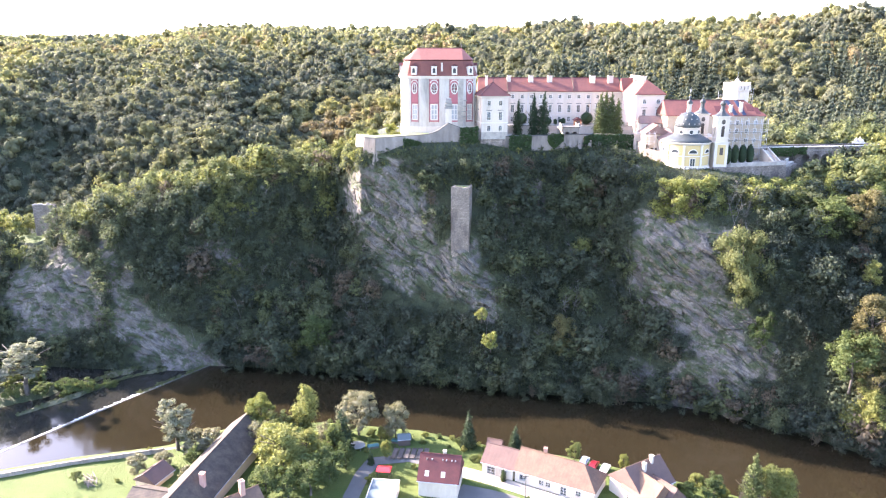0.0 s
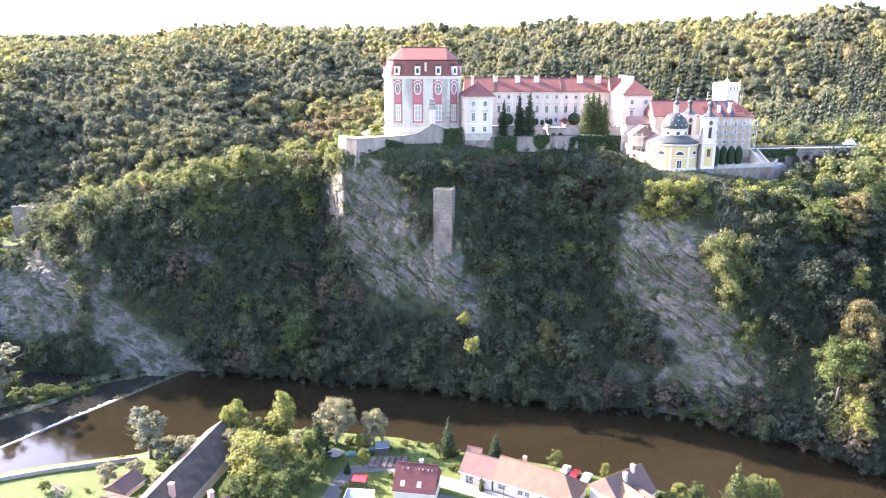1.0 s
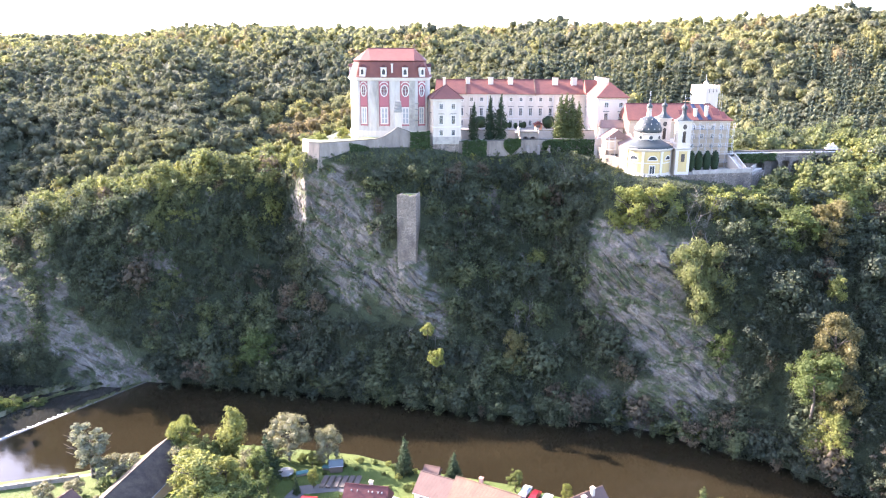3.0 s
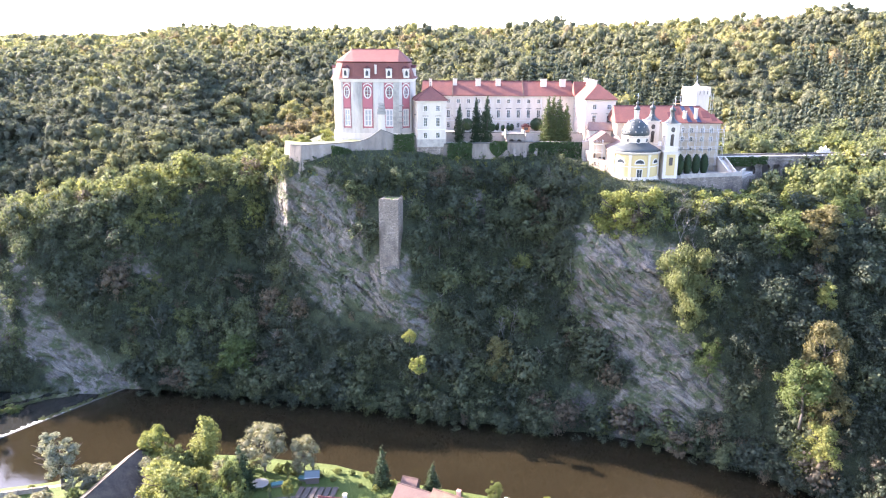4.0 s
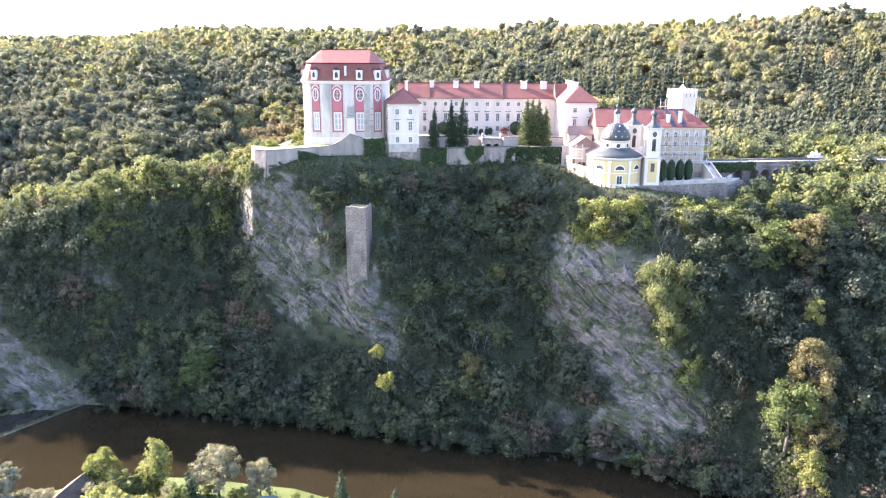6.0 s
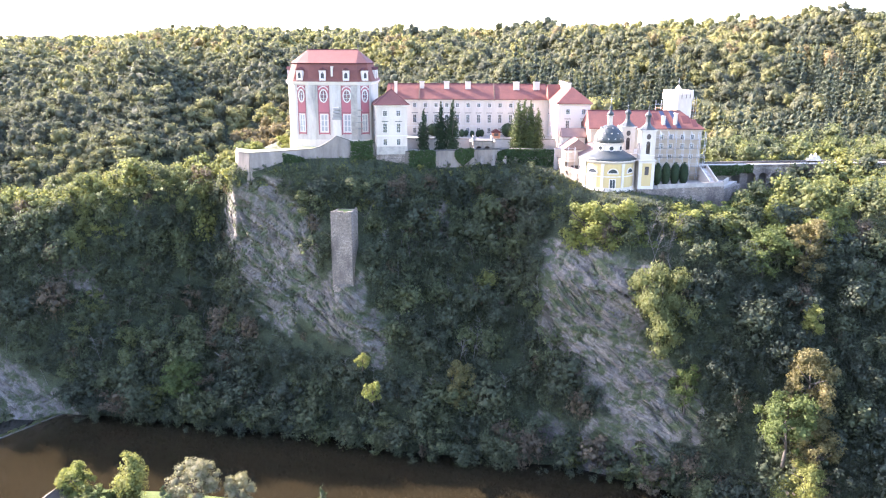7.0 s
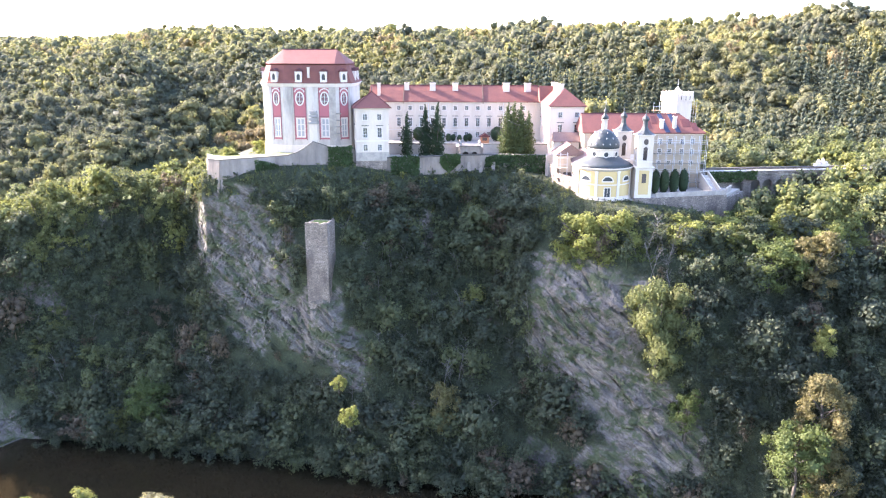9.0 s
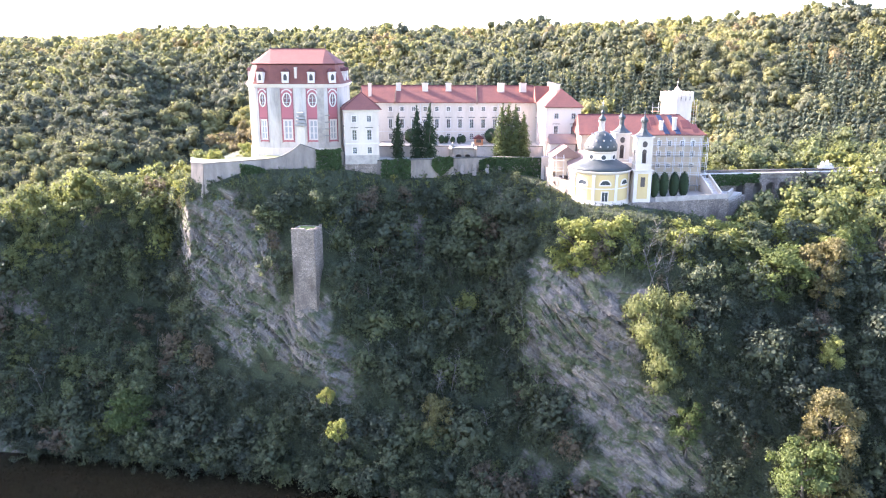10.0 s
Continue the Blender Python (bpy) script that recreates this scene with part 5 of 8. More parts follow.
def long_wing():
    b = thing("castle_wing", (38, 270, 73), "long white castle wing with rows of windows and a red roof", "castle")
    P = corners(12.5, 64.2, 266.2, 278)
    w = Shape()
    wins = []
    for k in range(12):
        u = 21.2 - 12.5 + 3.36 * k
        wins += [(u, 83.4, 1.05, 1.25, "trim"), (u, 78.6, 1.1, 2.5, "hood"), (u, 75.3, 1.05, 1.7, "trim")]
    wins = [q for q in wins if q[0] < 49]
    walls_with_windows(b, w, P[0], P[1], 72.5, 85.8, wins, 0.6)
    for i in (1, 2, 3):
        walls_with_windows(b, w, P[i], P[(i + 1) % 4], 72.5, 85.8, [], 0.6)
    part("wall", w, M_WHITE, b)
    part("cornice", cornice(P, 85.5, ((0.1, 0.2), (0.25, 0.2))), M_TRIM, b)
    part("string_course", Shape().box(12.6, 62.4, 266.1, 266.25, 77.5, 77.7), M_TRIM, b)
    part("roof", Shape().hip(12.0, 63.2, 265.6, 278.6, 85.95, 90.4, "x", 0.4, 0.2), M_TILE, b)
    part("roof_ridge", Shape().rod((12.4, 272.1, 90.4), (63, 272.1, 90.4), 0.16, 6), M_TILE_DARK, b)
    for x in (22.6, 46.2):
        part("fire_wall", Shape().add([(x - 0.15, 265.5, 86.1), (x + 0.15, 265.5, 86.1), (x + 0.15, 272.1, 90.65), (x - 0.15, 272.1, 90.65),
                                       (x - 0.15, 265.5, 85.4), (x + 0.15, 265.5, 85.4), (x + 0.15, 272.1, 90.2), (x - 0.15, 272.1, 90.2)],
                                      [(0, 1, 2, 3), (4, 0, 3, 7), (1, 5, 6, 2), (4, 5, 1, 0)]), M_TILE_OLD, b)
    for x, y, wd in ((15.2, 268.3, 0.9), (23.4, 270.5, 1.4), (31.2, 270.3, 1.7), (38.0, 270.3, 1.7), (53.3, 270, 1.9), (59.7, 270, 1.9)):
        chimney(b, x, y, 86.5, 91.2, wd, 1.0)
    for x in (30.0, 52.3):
        part("downpipe", Shape().rod((x, 266.1, 72.8), (x, 266.1, 85.4), 0.07, 6), M_METAL, b)


def east_block():
    b = thing("castle_east_block", (68.5, 260, 70), "pale pink castle block with a red hipped roof", "castle")
    P = corners(63.4, 72.6, 246.0, 276)
    w = Shape()
    front = [(u, z, 1.1, h, st) for u in (2.8, 7.3) for z, h, st in ((83.0, 1.4, "trim"), (78.6, 2.5, "hood"), (74.2, 1.7, "trim"))]
    side = [(u, z, 1.1, h, st) for u in (4, 9, 14, 20, 26) for z, h, st in ((83.0, 1.4, "trim"), (78.6, 2.5, "hood"), (74.2, 1.7, "trim"))]
    walls_with_windows(b, w, P[0], P[1], 68.0, 85.8, front, 0.6)
    walls_with_windows(b, w, P[3], P[0], 68.0, 85.8, [(30 - u, z, a, h, s) for u, z, a, h, s in side], 0.6)
    walls_with_windows(b, w, P[1], P[2], 68.0, 85.8, [], 0.6)
    walls_with_windows(b, w, P[2], P[3], 68.0, 85.8, [], 0.6)
    part("wall", w, M_PINK, b)
    part("cornice", cornice(P, 85.5), M_TRIM, b)
    part("roof", Shape().hip(62.8, 73.2, 245.3, 276.6, 86.1, 90.5, "y", 6.0, 0.3), M_TILE, b)
    part("cross_gable", Shape().add([(62.6, 262, 86), (62.6, 270, 86), (62.6, 266, 90.6), (68.4, 266, 90.6), (68.4, 262, 86), (68.4, 270, 86)],
                                          [(0, 2, 1), (0, 4, 3, 2), (1, 2, 3, 5)]), M_TILE, b)
    for y in (252.5, 255.5, 258.5, 264, 268):
        chimney(b, 67.2, y, 88.5, 91.6, 1.1, 1.5)


def church():
    b = thing("castle_chapel", (73, 222, 65), "yellow and white baroque chapel with dome and twin bell towers", "chapel")
    cx, cy, n = 73.2, 222.0, 32
    part("plinth", Shape().lathe(cx, cy, [(7.3, 58.0), (7.25, 66.2), (6.95, 66.6), (6.9, 67.0)], n), M_WHITE, b)
    part("wall", Shape().lathe(cx, cy, [(6.7, 66.4), (6.7, 73.4)], n), M_YELLOW, b, "ochre yellow plastered drum")
    for k in range(8):
        a = math.radians(-112 + 45 * k + 0)
        m = Matrix.Translation((cx, cy, 0)) @ Matrix.Rotation(a + math.pi / 2, 4, "Z")
        pl = Shape().box(-0.32, 0.32, -6.92, -6.5, 66.9, 73.0).box(-0.42, 0.42, -7.0, -6.5, 72.6, 73.1)
        part("pilaster", moved(pl, m), M_TRIM, b)
    for k in range(8):
        a = math.radians(-112 + 22.5 + 45 * k)
        m = Matrix.Translation((cx, cy, 0)) @ Matrix.Rotation(a + math.pi / 2, 4, "Z")
        fr = Shape()
        for i in range(8):
            t, t2 = math.pi * i / 8, math.pi * (i + 1) / 8
            fr.rod((math.cos(t) * 1.3, -6.68, 70.7 + math.sin(t) * 1.15), (math.cos(t2) * 1.3, -6.68, 70.7 + math.sin(t2) * 1.15), 0.16, 5)
        fr.box(-1.4, 1.4, -6.8, -6.4, 70.5, 70.75)
        wn_ = part("lunette_window", moved(fr, m), M_TRIM, b)
        pane = [(math.cos(math.pi * i / 10) * 1.25, -6.73, 70.75 + math.sin(math.pi * i / 10) * 1.1) for i in range(11)]
        part("pane", moved(Shape().add(pane, [tuple(range(10, -1, -1))]), m), M_PANE, wn_)
        if k % 2 == 0:
            fr = Shape().box(-0.85, -0.65, -6.82, -6.4, 66.9, 69.3).box(0.65, 0.85, -6.82, -6.4, 66.9, 69.3).box(-0.85, 0.85, -6.82, -6.4, 69.1, 69.3).box(-0.04, 0.04, -6.8, -6.5, 67, 69.1)
            dn = part("tall_window", moved(fr, m), M_TRIM, b)
            part("pane", moved(Shape().box(-0.65, 0.65, -6.76, -6.72, 66.95, 69.1), m), M_PANE, dn)
    part("band", Shape().lathe(cx, cy, [(6.8, 69.7), (6.82, 69.95)], n), M_TRIM, b)
    part("cornice", Shape().lathe(cx, cy, [(6.75, 73.0), (7.05, 73.25), (7.35, 73.5), (7.4, 73.75), (7.0, 73.85)], n), M_TRIM, b)
    part("lower_roof", Shape().lathe(cx, cy, [(7.3, 73.8), (6.2, 74.5), (5.0, 75.1), (3.9, 75.7), (3.65, 76.0)], n), M_LEAD, b, "dark sheet-metal skirt roof", True)
    part("upper_drum", Shape().lathe(cx, cy, [(3.6, 75.2), (3.5, 77.4), (3.8, 77.6), (3.85, 77.9)], n), M_WHITE, b)
    for k in range(8):
        a = math.radians(-90 + 45 * k)
        m = Matrix.Translation((cx, cy, 0)) @ Matrix.Rotation(a + math.pi / 2, 4, "Z")
        o = part("round_window", moved(oval(0, 76.6, 0.75, 0.75, -3.72, -3.45, 0.2, 14), m), M_TRIM, b)
        part("pane", moved(oval(0, 76.6, 0.56, 0.56, -3.6, -3.55, None, 14), m), M_PANE, o)
    part("dome", Shape().lathe(cx, cy, [(3.75, 77.85), (3.8, 78.5), (3.6, 79.4), (3.15, 80.4), (2.45, 81.25), (1.55, 81.9), (0.8, 82.25)], n), M_LEAD, b, "dark slate dome with white studs", True)
    for ring_r, ring_z, cnt in ((3.75, 79.0, 14), (3.2, 80.35, 12), (2.15, 81.6, 9)):
        for k in range(cnt):
            a = k * math.tau / cnt
            x, y = cx + ring_r * math.cos(a), cy + ring_r * math.sin(a)
            part("stud", Shape().lathe(x, y, [(0.15, ring_z - 0.2), (0.2, ring_z), (0.06, ring_z + 0.2)], 6), M_STONE, b)
    part("lantern", Shape().lathe(cx, cy, [(0.9, 82.1), (0.7, 82.3), (0.65, 84.4), (0.85, 84.5), (0.85, 84.65)], 8), M_WHITE, b)
    part("lantern_cap", Shape().lathe(cx, cy, [(0.8, 84.65), (0.9, 85.0), (0.7, 85.4), (0.35, 85.7), (0.2, 86.1), (0.42, 86.4), (0.3, 86.8), (0.05, 87.1), (0.04, 88.3)], 12), M_LEAD, b, "", True)
    part("cross", Shape().box(cx - 0.05, cx + 0.05, cy - 0.05, cy + 0.05, 88.0, 89.2).box(cx - 0.35, cx + 0.35, cy - 0.05, cy + 0.05, 88.6, 88.7), M_METAL, b)
    for x, y in ((82.3, 219.6), (79.2, 228.2)):
        s = 1.8
        Q = corners(x - s, x + s, y - s, y + s)
        low = corners(x - s - 0.2, x + s + 0.2, y - s - 0.2, y + s + 0.2)
        tw = part("bell_tower", Shape().frustum(low, 62.0, low, 73.6), M_TRIM, b, "slender white bell tower with yellow panels")
        part("yellow_panel", Shape().box(x - 1.2, x + 1.2, y - s - 0.28, y - s - 0.2, 67.2, 73.0), M_YELLOW, tw)
        part("dark_panel", Shape().box(x - 0.5, x + 0.5, y - s - 0.36, y - s - 0.28, 70.0, 72.2), M_DARK, tw)
        part("tower_cornice", cornice(low, 73.4, ((0.15, 0.2), (0.35, 0.2))), M_TRIM, tw)
        bel = Shape()
        for i in range(4):
            bel.wall(Q[i], Q[(i + 1) % 4], 73.8, 81.2, 0.4, [(s - 0.5, s + 0.5, 75.3, 78.0)])
        part("belfry_wall", bel, M_WHITE, tw)
        # added dark block and plate give the belfry openings their inner shade
        part("dark_belfry_core", Shape().box(x - 1.1, x + 1.1, y - 1.1, y + 1.1, 74.0, 81.0), M_DARK, tw)
        part("dark_arch_head", moved(oval(0, 78.0, 0.5, 0.55, -0.03, 0.02, None, 16), Matrix.Translation((x, y - s, 0))), M_DARK, tw)
        part("string_course", Shape().frustum(grown(Q, 0.1), 74.9, grown(Q, 0.1), 75.1), M_TRIM, tw)
        part("belfry_trim", Shape().box(x - 0.72, x - 0.52, y - s - 0.08, y - s, 75.1, 78.1).box(x + 0.52, x + 0.72, y - s - 0.08, y - s, 75.1, 78.1), M_TRIM, tw)
        # plain dark disc above the arched opening
        part("dark_round_disc", moved(oval(0, 79.7, 0.55, 0.7, -0.1, 0.0), Matrix.Translation((x, y - s, 0))), M_DARK, tw)
        part("cornice_ring", cornice(Q, 81.0, ((0.12, 0.18), (0.3, 0.2))), M_TRIM, tw)
        part("spire", Shape().lathe(x, y, [(2.35, 81.4), (1.7, 81.8), (0.95, 82.4), (0.6, 83.1), (0.55, 84.4), (0.8, 84.55), (0.85, 85.0), (0.6, 85.4), (0.22, 85.7), (0.1, 86.3), (0.2, 86.5), (0.05, 86.8), (0.03, 87.8)], 8, math.pi / 8), M_LEAD, tw, "dark green sheet-metal onion spire")
    part("link_wall", Shape().box(74, 84.5, 224.5, 238, 64, 74.5), M_WHITE, b)


def palace():
    b = thing("old_palace", (86, 241, 66), "old castle palace under scaffolding with a red roof", "castle")
    P = corners(71.0, 101.6, 235.4, 247.5)
    w = Shape()
    wins = [(x - 71.0, z, 0.95, h, "trim") for x in (90.6, 93.2, 96.4, 99.0) for z, h in ((77.2, 1.3), (74.5, 1.4), (71.8, 1.0))]
    walls_with_windows(b, w, P[0], P[1], 64.0, 80.0, wins, 0.6)
    for i in (1, 2, 3):
        walls_with_windows(b, w, P[i], P[(i + 1) % 4], 64.0, 80.0, [], 0.6)
    part("wall", w, M_CREAM, b)
    part("cornice", cornice(P, 79.6, ((0.1, 0.25), (0.3, 0.25))), M_PINK, b, "pink scaffold netting band under the eaves")
    part("roof", Shape().hip(70.4, 102.2, 234.8, 248.2, 80.1, 84.5, "x", 0.6, 5.2), M_TILE, b)
    part("roof_ridge", Shape().rod((71, 241.5, 84.5), (97, 241.5, 84.5), 0.15, 6), M_TILE_DARK, b)
    for x in (92.4, 95.2):
        part("tarpaulin", Shape().add([(x - 0.6, 234.9, 80.3), (x + 0.6, 234.9, 80.3), (x - 0.5, 241.2, 84.45), (x - 1.6, 241.2, 84.45),
                                       (x - 0.6, 234.95, 80.1), (x + 0.6, 234.95, 80.1), (x - 0.5, 241.2, 84.25), (x - 1.6, 241.2, 84.25)],
                                      [(0, 1, 2, 3), (0, 4, 5, 1), (1, 5, 6, 2), (3, 7, 4, 0)]), M_BLUE, b, "dark blue tarpaulin strip")
    for x0, x1, k in ((86.5, 88.6, 0.2), (88.9, 90.2, 0.45), (96.6, 98.8, 0.3), (99.0, 100.4, 0.1)):
        y0, y1 = 234.9 + 6.6 * k, 234.9 + 6.6 * (k + 0.4)
        za, zb = 80.14 + 4.4 * k, 80.14 + 4.4 * (k + 0.4)
        part("roof_patch", Shape().add([(x0, y0, za + 0.06), (x1, y0, za + 0.06), (x1, y1, zb + 0.06), (x0, y1, zb + 0.06), (x0, y0, za - 0.1), (x1, y0, za - 0.1), (x1, y1, zb - 0.1), (x0, y1, zb - 0.1)],
                                       [(0, 1, 2, 3), (0, 4, 5, 1), (1, 5, 6, 2), (3, 7, 4, 0)]), M_TILE_DARK, b, "patch of old dark tiles")
    chimney(b, 91.1, 236.6, 80.5, 83.4, 0.8, 0.8)
    chimney(b, 94.4, 236.6, 80.5, 84.2, 0.8, 0.8)
    sc = thing("scaffolding", (96, 234, 66), "grey tube scaffolding along the palace front", "scaffolding")
    for x in (85.8, 87.9, 90.0, 92.1, 94.2, 96.3, 98.4, 100.5, 102.3):
        for y in (233.6, 234.7):
            part("upright", Shape().rod((x, y, 64.5), (x, y, 79.4), 0.06, 5), M_METAL, sc)
    for z in (67.4, 69.8, 72.3, 74.8, 77.3):
        part("deck", Shape().box(85.8, 102.3, 233.7, 234.6, z, z + 0.05), M_STONE, sc)
        for dz in (0.5, 1.0):
            part("rail", Shape().rod((85.8, 233.6, z + dz), (102.3, 233.6, z + dz), 0.03, 5), M_METAL, sc)


def keep_tower():
    b = thing("keep", (102.6, 262, 74), "white crenellated castle keep with scaffolding on one side", "tower", turn=0)
    m = Matrix.Translation((102.6, 263, 0)) @ Matrix.Rotation(radians(28), 4, "Z")
    s = 2.95
    body = Shape().box(-s, s, -s, s, 68, 87.4)
    part("wall", moved(body, m), M_WHITE, b)
    part("parapet", moved(Shape().box(-s - 0.3, s + 0.3, -s - 0.3, -s + 0.25, 86.5, 88.4).box(-s - 0.3, s + 0.3, s - 0.25, s + 0.3, 86.5, 88.4)
                          .box(-s - 0.3, -s + 0.25, -s + 0.25, s - 0.25, 86.5, 88.4).box(s - 0.25, s + 0.3, -s + 0.25, s - 0.25, 86.5, 88.4), m), M_WHITE, b)
    for k in range(5):
        u = -s + 0.15 + k * (2 * s - 0.3) / 4
        for q in ((u - 0.35, u + 0.35, -s - 0.3, -s + 0.25), (u - 0.35, u + 0.35, s - 0.25, s + 0.3)):
            part("merlon", moved(Shape().box(*q, 88.4, 89.3), m), M_WHITE, b)
        if 0 < k < 4:
            for q in ((-s - 0.3, -s + 0.25, u - 0.35, u + 0.35), (s - 0.25, s + 0.3, u - 0.35, u + 0.35)):
                part("merlon", moved(Shape().box(*q, 88.4, 89.3), m), M_WHITE, b)
    for u in (-1.6, 0.2, 1.8):
        part("arrow_slit", moved(Shape().box(u - 0.14, u + 0.14, -s - 0.34, -s - 0.28, 86.9, 88.0), m), M_DARK, b)
        part("arrow_slit", moved(Shape().box(s + 0.28, s + 0.34, u - 0.14, u + 0.14, 86.9, 88.0), m), M_DARK, b)
    part("flagpole", Shape().rod((102.6, 263, 87), (102.6, 263, 92.8), 0.09, 6, 0.04), M_METAL, b)
    part("turret", moved(Shape().lathe(0.4, 0.4, [(0.8, 87.4), (0.8, 89.4), (1.0, 89.5), (0.2, 90.6)], 8), m), M_WHITE, b)
    sc = thing("scaffolding", (105, 260, 74), "grey tube scaffolding wrapped round the keep", "scaffolding")
    for k in range(5):
        u = -s - 0.2 + k * (2 * s + 1.4) / 4
        for d in (0.8, 1.8):
            part("upright", moved(Shape().rod((s + d, u, 76), (s + d, u, 87.2), 0.05, 5), m), M_METAL, sc)
    for z in (79, 81, 83, 85):
        part("deck", moved(Shape().box(s + 0.8, s + 1.8, -s - 0.2, s + 1.2, z, z + 0.05), m), M_WOOD, sc)
        part("rail", moved(Shape().rod((s + 1.8, -s - 0.2, z + 1), (s + 1.8, s + 1.2, z + 1), 0.04, 5), m), M_METAL, sc)
    part("deck", Shape().box(94.5, 99.5, 258, 259.2, 84.0, 84.1), M_WOOD, sc)
    for x in (94.6, 96.2, 97.8, 99.4):
        part("upright", Shape().rod((x, 258, 78), (x, 258, 86.5), 0.06, 5), M_METAL, sc)
    part("rail", Shape().rod((94.6, 258, 85.2), (99.4, 258, 85.2), 0.05, 5), M_METAL, sc)


def terraces():
    # west bastion
    t = thing("terrace_wall", (-8, 230, 70), "pale plastered retaining wall of the castle terrace", "retaining wall", kind="structure")
    line = [(-28.5, 240), (-24.6, 228.2), (-21, 226.0), (-10, 229.2), (-5, 230.4), (-3, 230.9), (-1.4, 231.3), (0.2, 231.7), (1.5, 232.0), (6, 233.6), (11.5, 236.2)]
    tops = [73.4, 73.7, 73.8, 74.2, 74.5, 75.0, 75.8, 76.9, 77.8, 76.0, 75.6]
    s, cap = Shape(), Shape()
    for (p, za), (q, zb) in zip(zip(line, tops), zip(line[1:], tops[1:])):
        d = (Vector(q) - Vector(p)).normalized()
        nrm = Vector((d.y, -d.x))
        o = [Vector(p), Vector(q), Vector(q) - nrm * 0.55, Vector(p) - nrm * 0.55]
        f = [Vector(p) + nrm * 0.7, Vector(q) + nrm * 0.7, o[2], o[3]]
        zz = [za, zb, zb, za]
        s.add([(v.x, v.y, 65.5) for v in f] + [(v.x, v.y, h) for v, h in zip(o, zz)], [(0, 1, 5, 4), (1, 2, 6, 5), (2, 3, 7, 6), (3, 0, 4, 7), (4, 5, 6, 7)])
        c = [Vector(p) + nrm * 0.07, Vector(q) + nrm * 0.07, o[2] - nrm * 0.05, o[3] - nrm * 0.05]
        cap.add([(v.x, v.y, h) for v, h in zip(c, zz)] + [(v.x, v.y, h + 0.18) for v, h in zip(c, zz)], [(0, 1, 5, 4), (1, 2, 6, 5), (2, 3, 7, 6), (3, 0, 4, 7), (4, 5, 6, 7)])
    part("masonry", s, M_TERRACE, t)
    part("coping", cap, M_COPING, t)
    solo("terrace_floor", Shape().frustum([(-27.2, 236.6), (-24.2, 228.6), (-20.8, 226.5), (-5, 231.2), (10.6, 237), (10.6, 262), (-8, 262), (-9, 240), (-16, 234.6), (-22, 233)], 70,
                                          [(-27.2, 236.6), (-24.2, 228.6), (-20.8, 226.5), (-5, 231.2), (10.6, 237), (10.6, 262), (-8, 262), (-9, 240), (-16, 234.6), (-22, 233)], 74.0),
         M_LAWN, "grassed terrace in front of the castle hall", "terrace", kind="structure")
    # free-standing stair pier
    pier = thing("stair_pier", (1.6, 233.6, 74), "white pier with a stepped stone top at the terrace stair", "pier")
    part("shaft", Shape().frustum(corners(0.4, 2.7, 232.4, 234.6), 70, corners(0.6, 2.5, 232.6, 234.4), 82.2), M_WHITE, pier)
    for k in range(4):
        part("stone_step", Shape().box(0.35 + 0.12 * k, 2.75 - 0.12 * k, 232.3 + 0.1 * k, 234.7 - 0.1 * k, 82.2 + 0.85 * k, 82.9 + 0.85 * k), M_STONE, pier)
    # main garden wall
    t = thing("garden_wall", (42, 240, 69), "stained retaining wall of the castle garden", "retaining wall", kind="structure")
    line = [(19.8, 236.4), (29, 238.2), (39.4, 241.4), (44.5, 242.4), (50.2, 243.2), (58, 242), (64.6, 240.6)]
    s, cap = Shape(), Shape()
    for p, q in zip(line, line[1:]):
        s.beam(p, q, 1.2, 64.5, 73.2)
        cap.beam(p, q, 1.4, 73.2, 73.45)
    part("masonry", s, M_TERRACE, t)
    part("coping", cap, M_COPING, t)
    for k in range(5):
        part("buttress", Shape().frustum(corners(37.5 + 3.3 * k, 38.7 + 3.3 * k, 239.4 + 0.4 * k, 241.5 + 0.4 * k), 64, corners(37.6 + 3.3 * k, 38.6 + 3.3 * k, 240.5 + 0.4 * k, 241.5 + 0.4 * k), 71.5), M_TERRACE, t)
    lo = [(19.6, 237), (29, 238.6), (39.4, 241.8), (50.2, 243.6), (63.4, 241.2), (63.4, 252), (19.6, 252)]
    solo("garden_floor_lower", Shape().frustum(lo, 68, lo, 72.6), M_GRAVEL, "sandy lower garden terrace", "terrace", kind="structure")
    up = corners(18.6, 63.4, 249.0, 267)
    solo("garden_floor_upper", Shape().frustum(up, 70, up, 74.7), M_GRAVEL, "sandy castle courtyard", "courtyard", kind="structure")
    w2 = thing("upper_garden_wall", (42, 249, 73), "low stone wall of the upper courtyard", "wall", kind="structure")
    part("masonry", Shape().box(18.6, 38, 248.4, 249.0, 72, 75.4).box(45.5, 63.4, 248.4, 249.0, 72, 75.4), M_STONE_WARM, w2)
    part("coping", Shape().box(18.6, 38, 248.3, 249.1, 75.4, 75.6).box(45.5, 63.4, 248.3, 249.1, 75.4, 75.6), M_COPING, w2)
    # double arch under the stair
    g = thing("arched_gate", (42, 243, 70), "weathered double stone arch of the garden stair", "arch")
    A = Shape()
    for x in (39.4, 41.75, 44.1):
        A.box(x - 0.32, x + 0.32, 242.2, 246.5, 70.2, 74.6)
    A.box(39.08, 44.42, 242.2, 246.5, 74.6, 75.5)
    for x in (40.58, 42.92):
        for i in range(8):
            a, a2 = math.pi * i / 8, math.pi * (i + 1) / 8
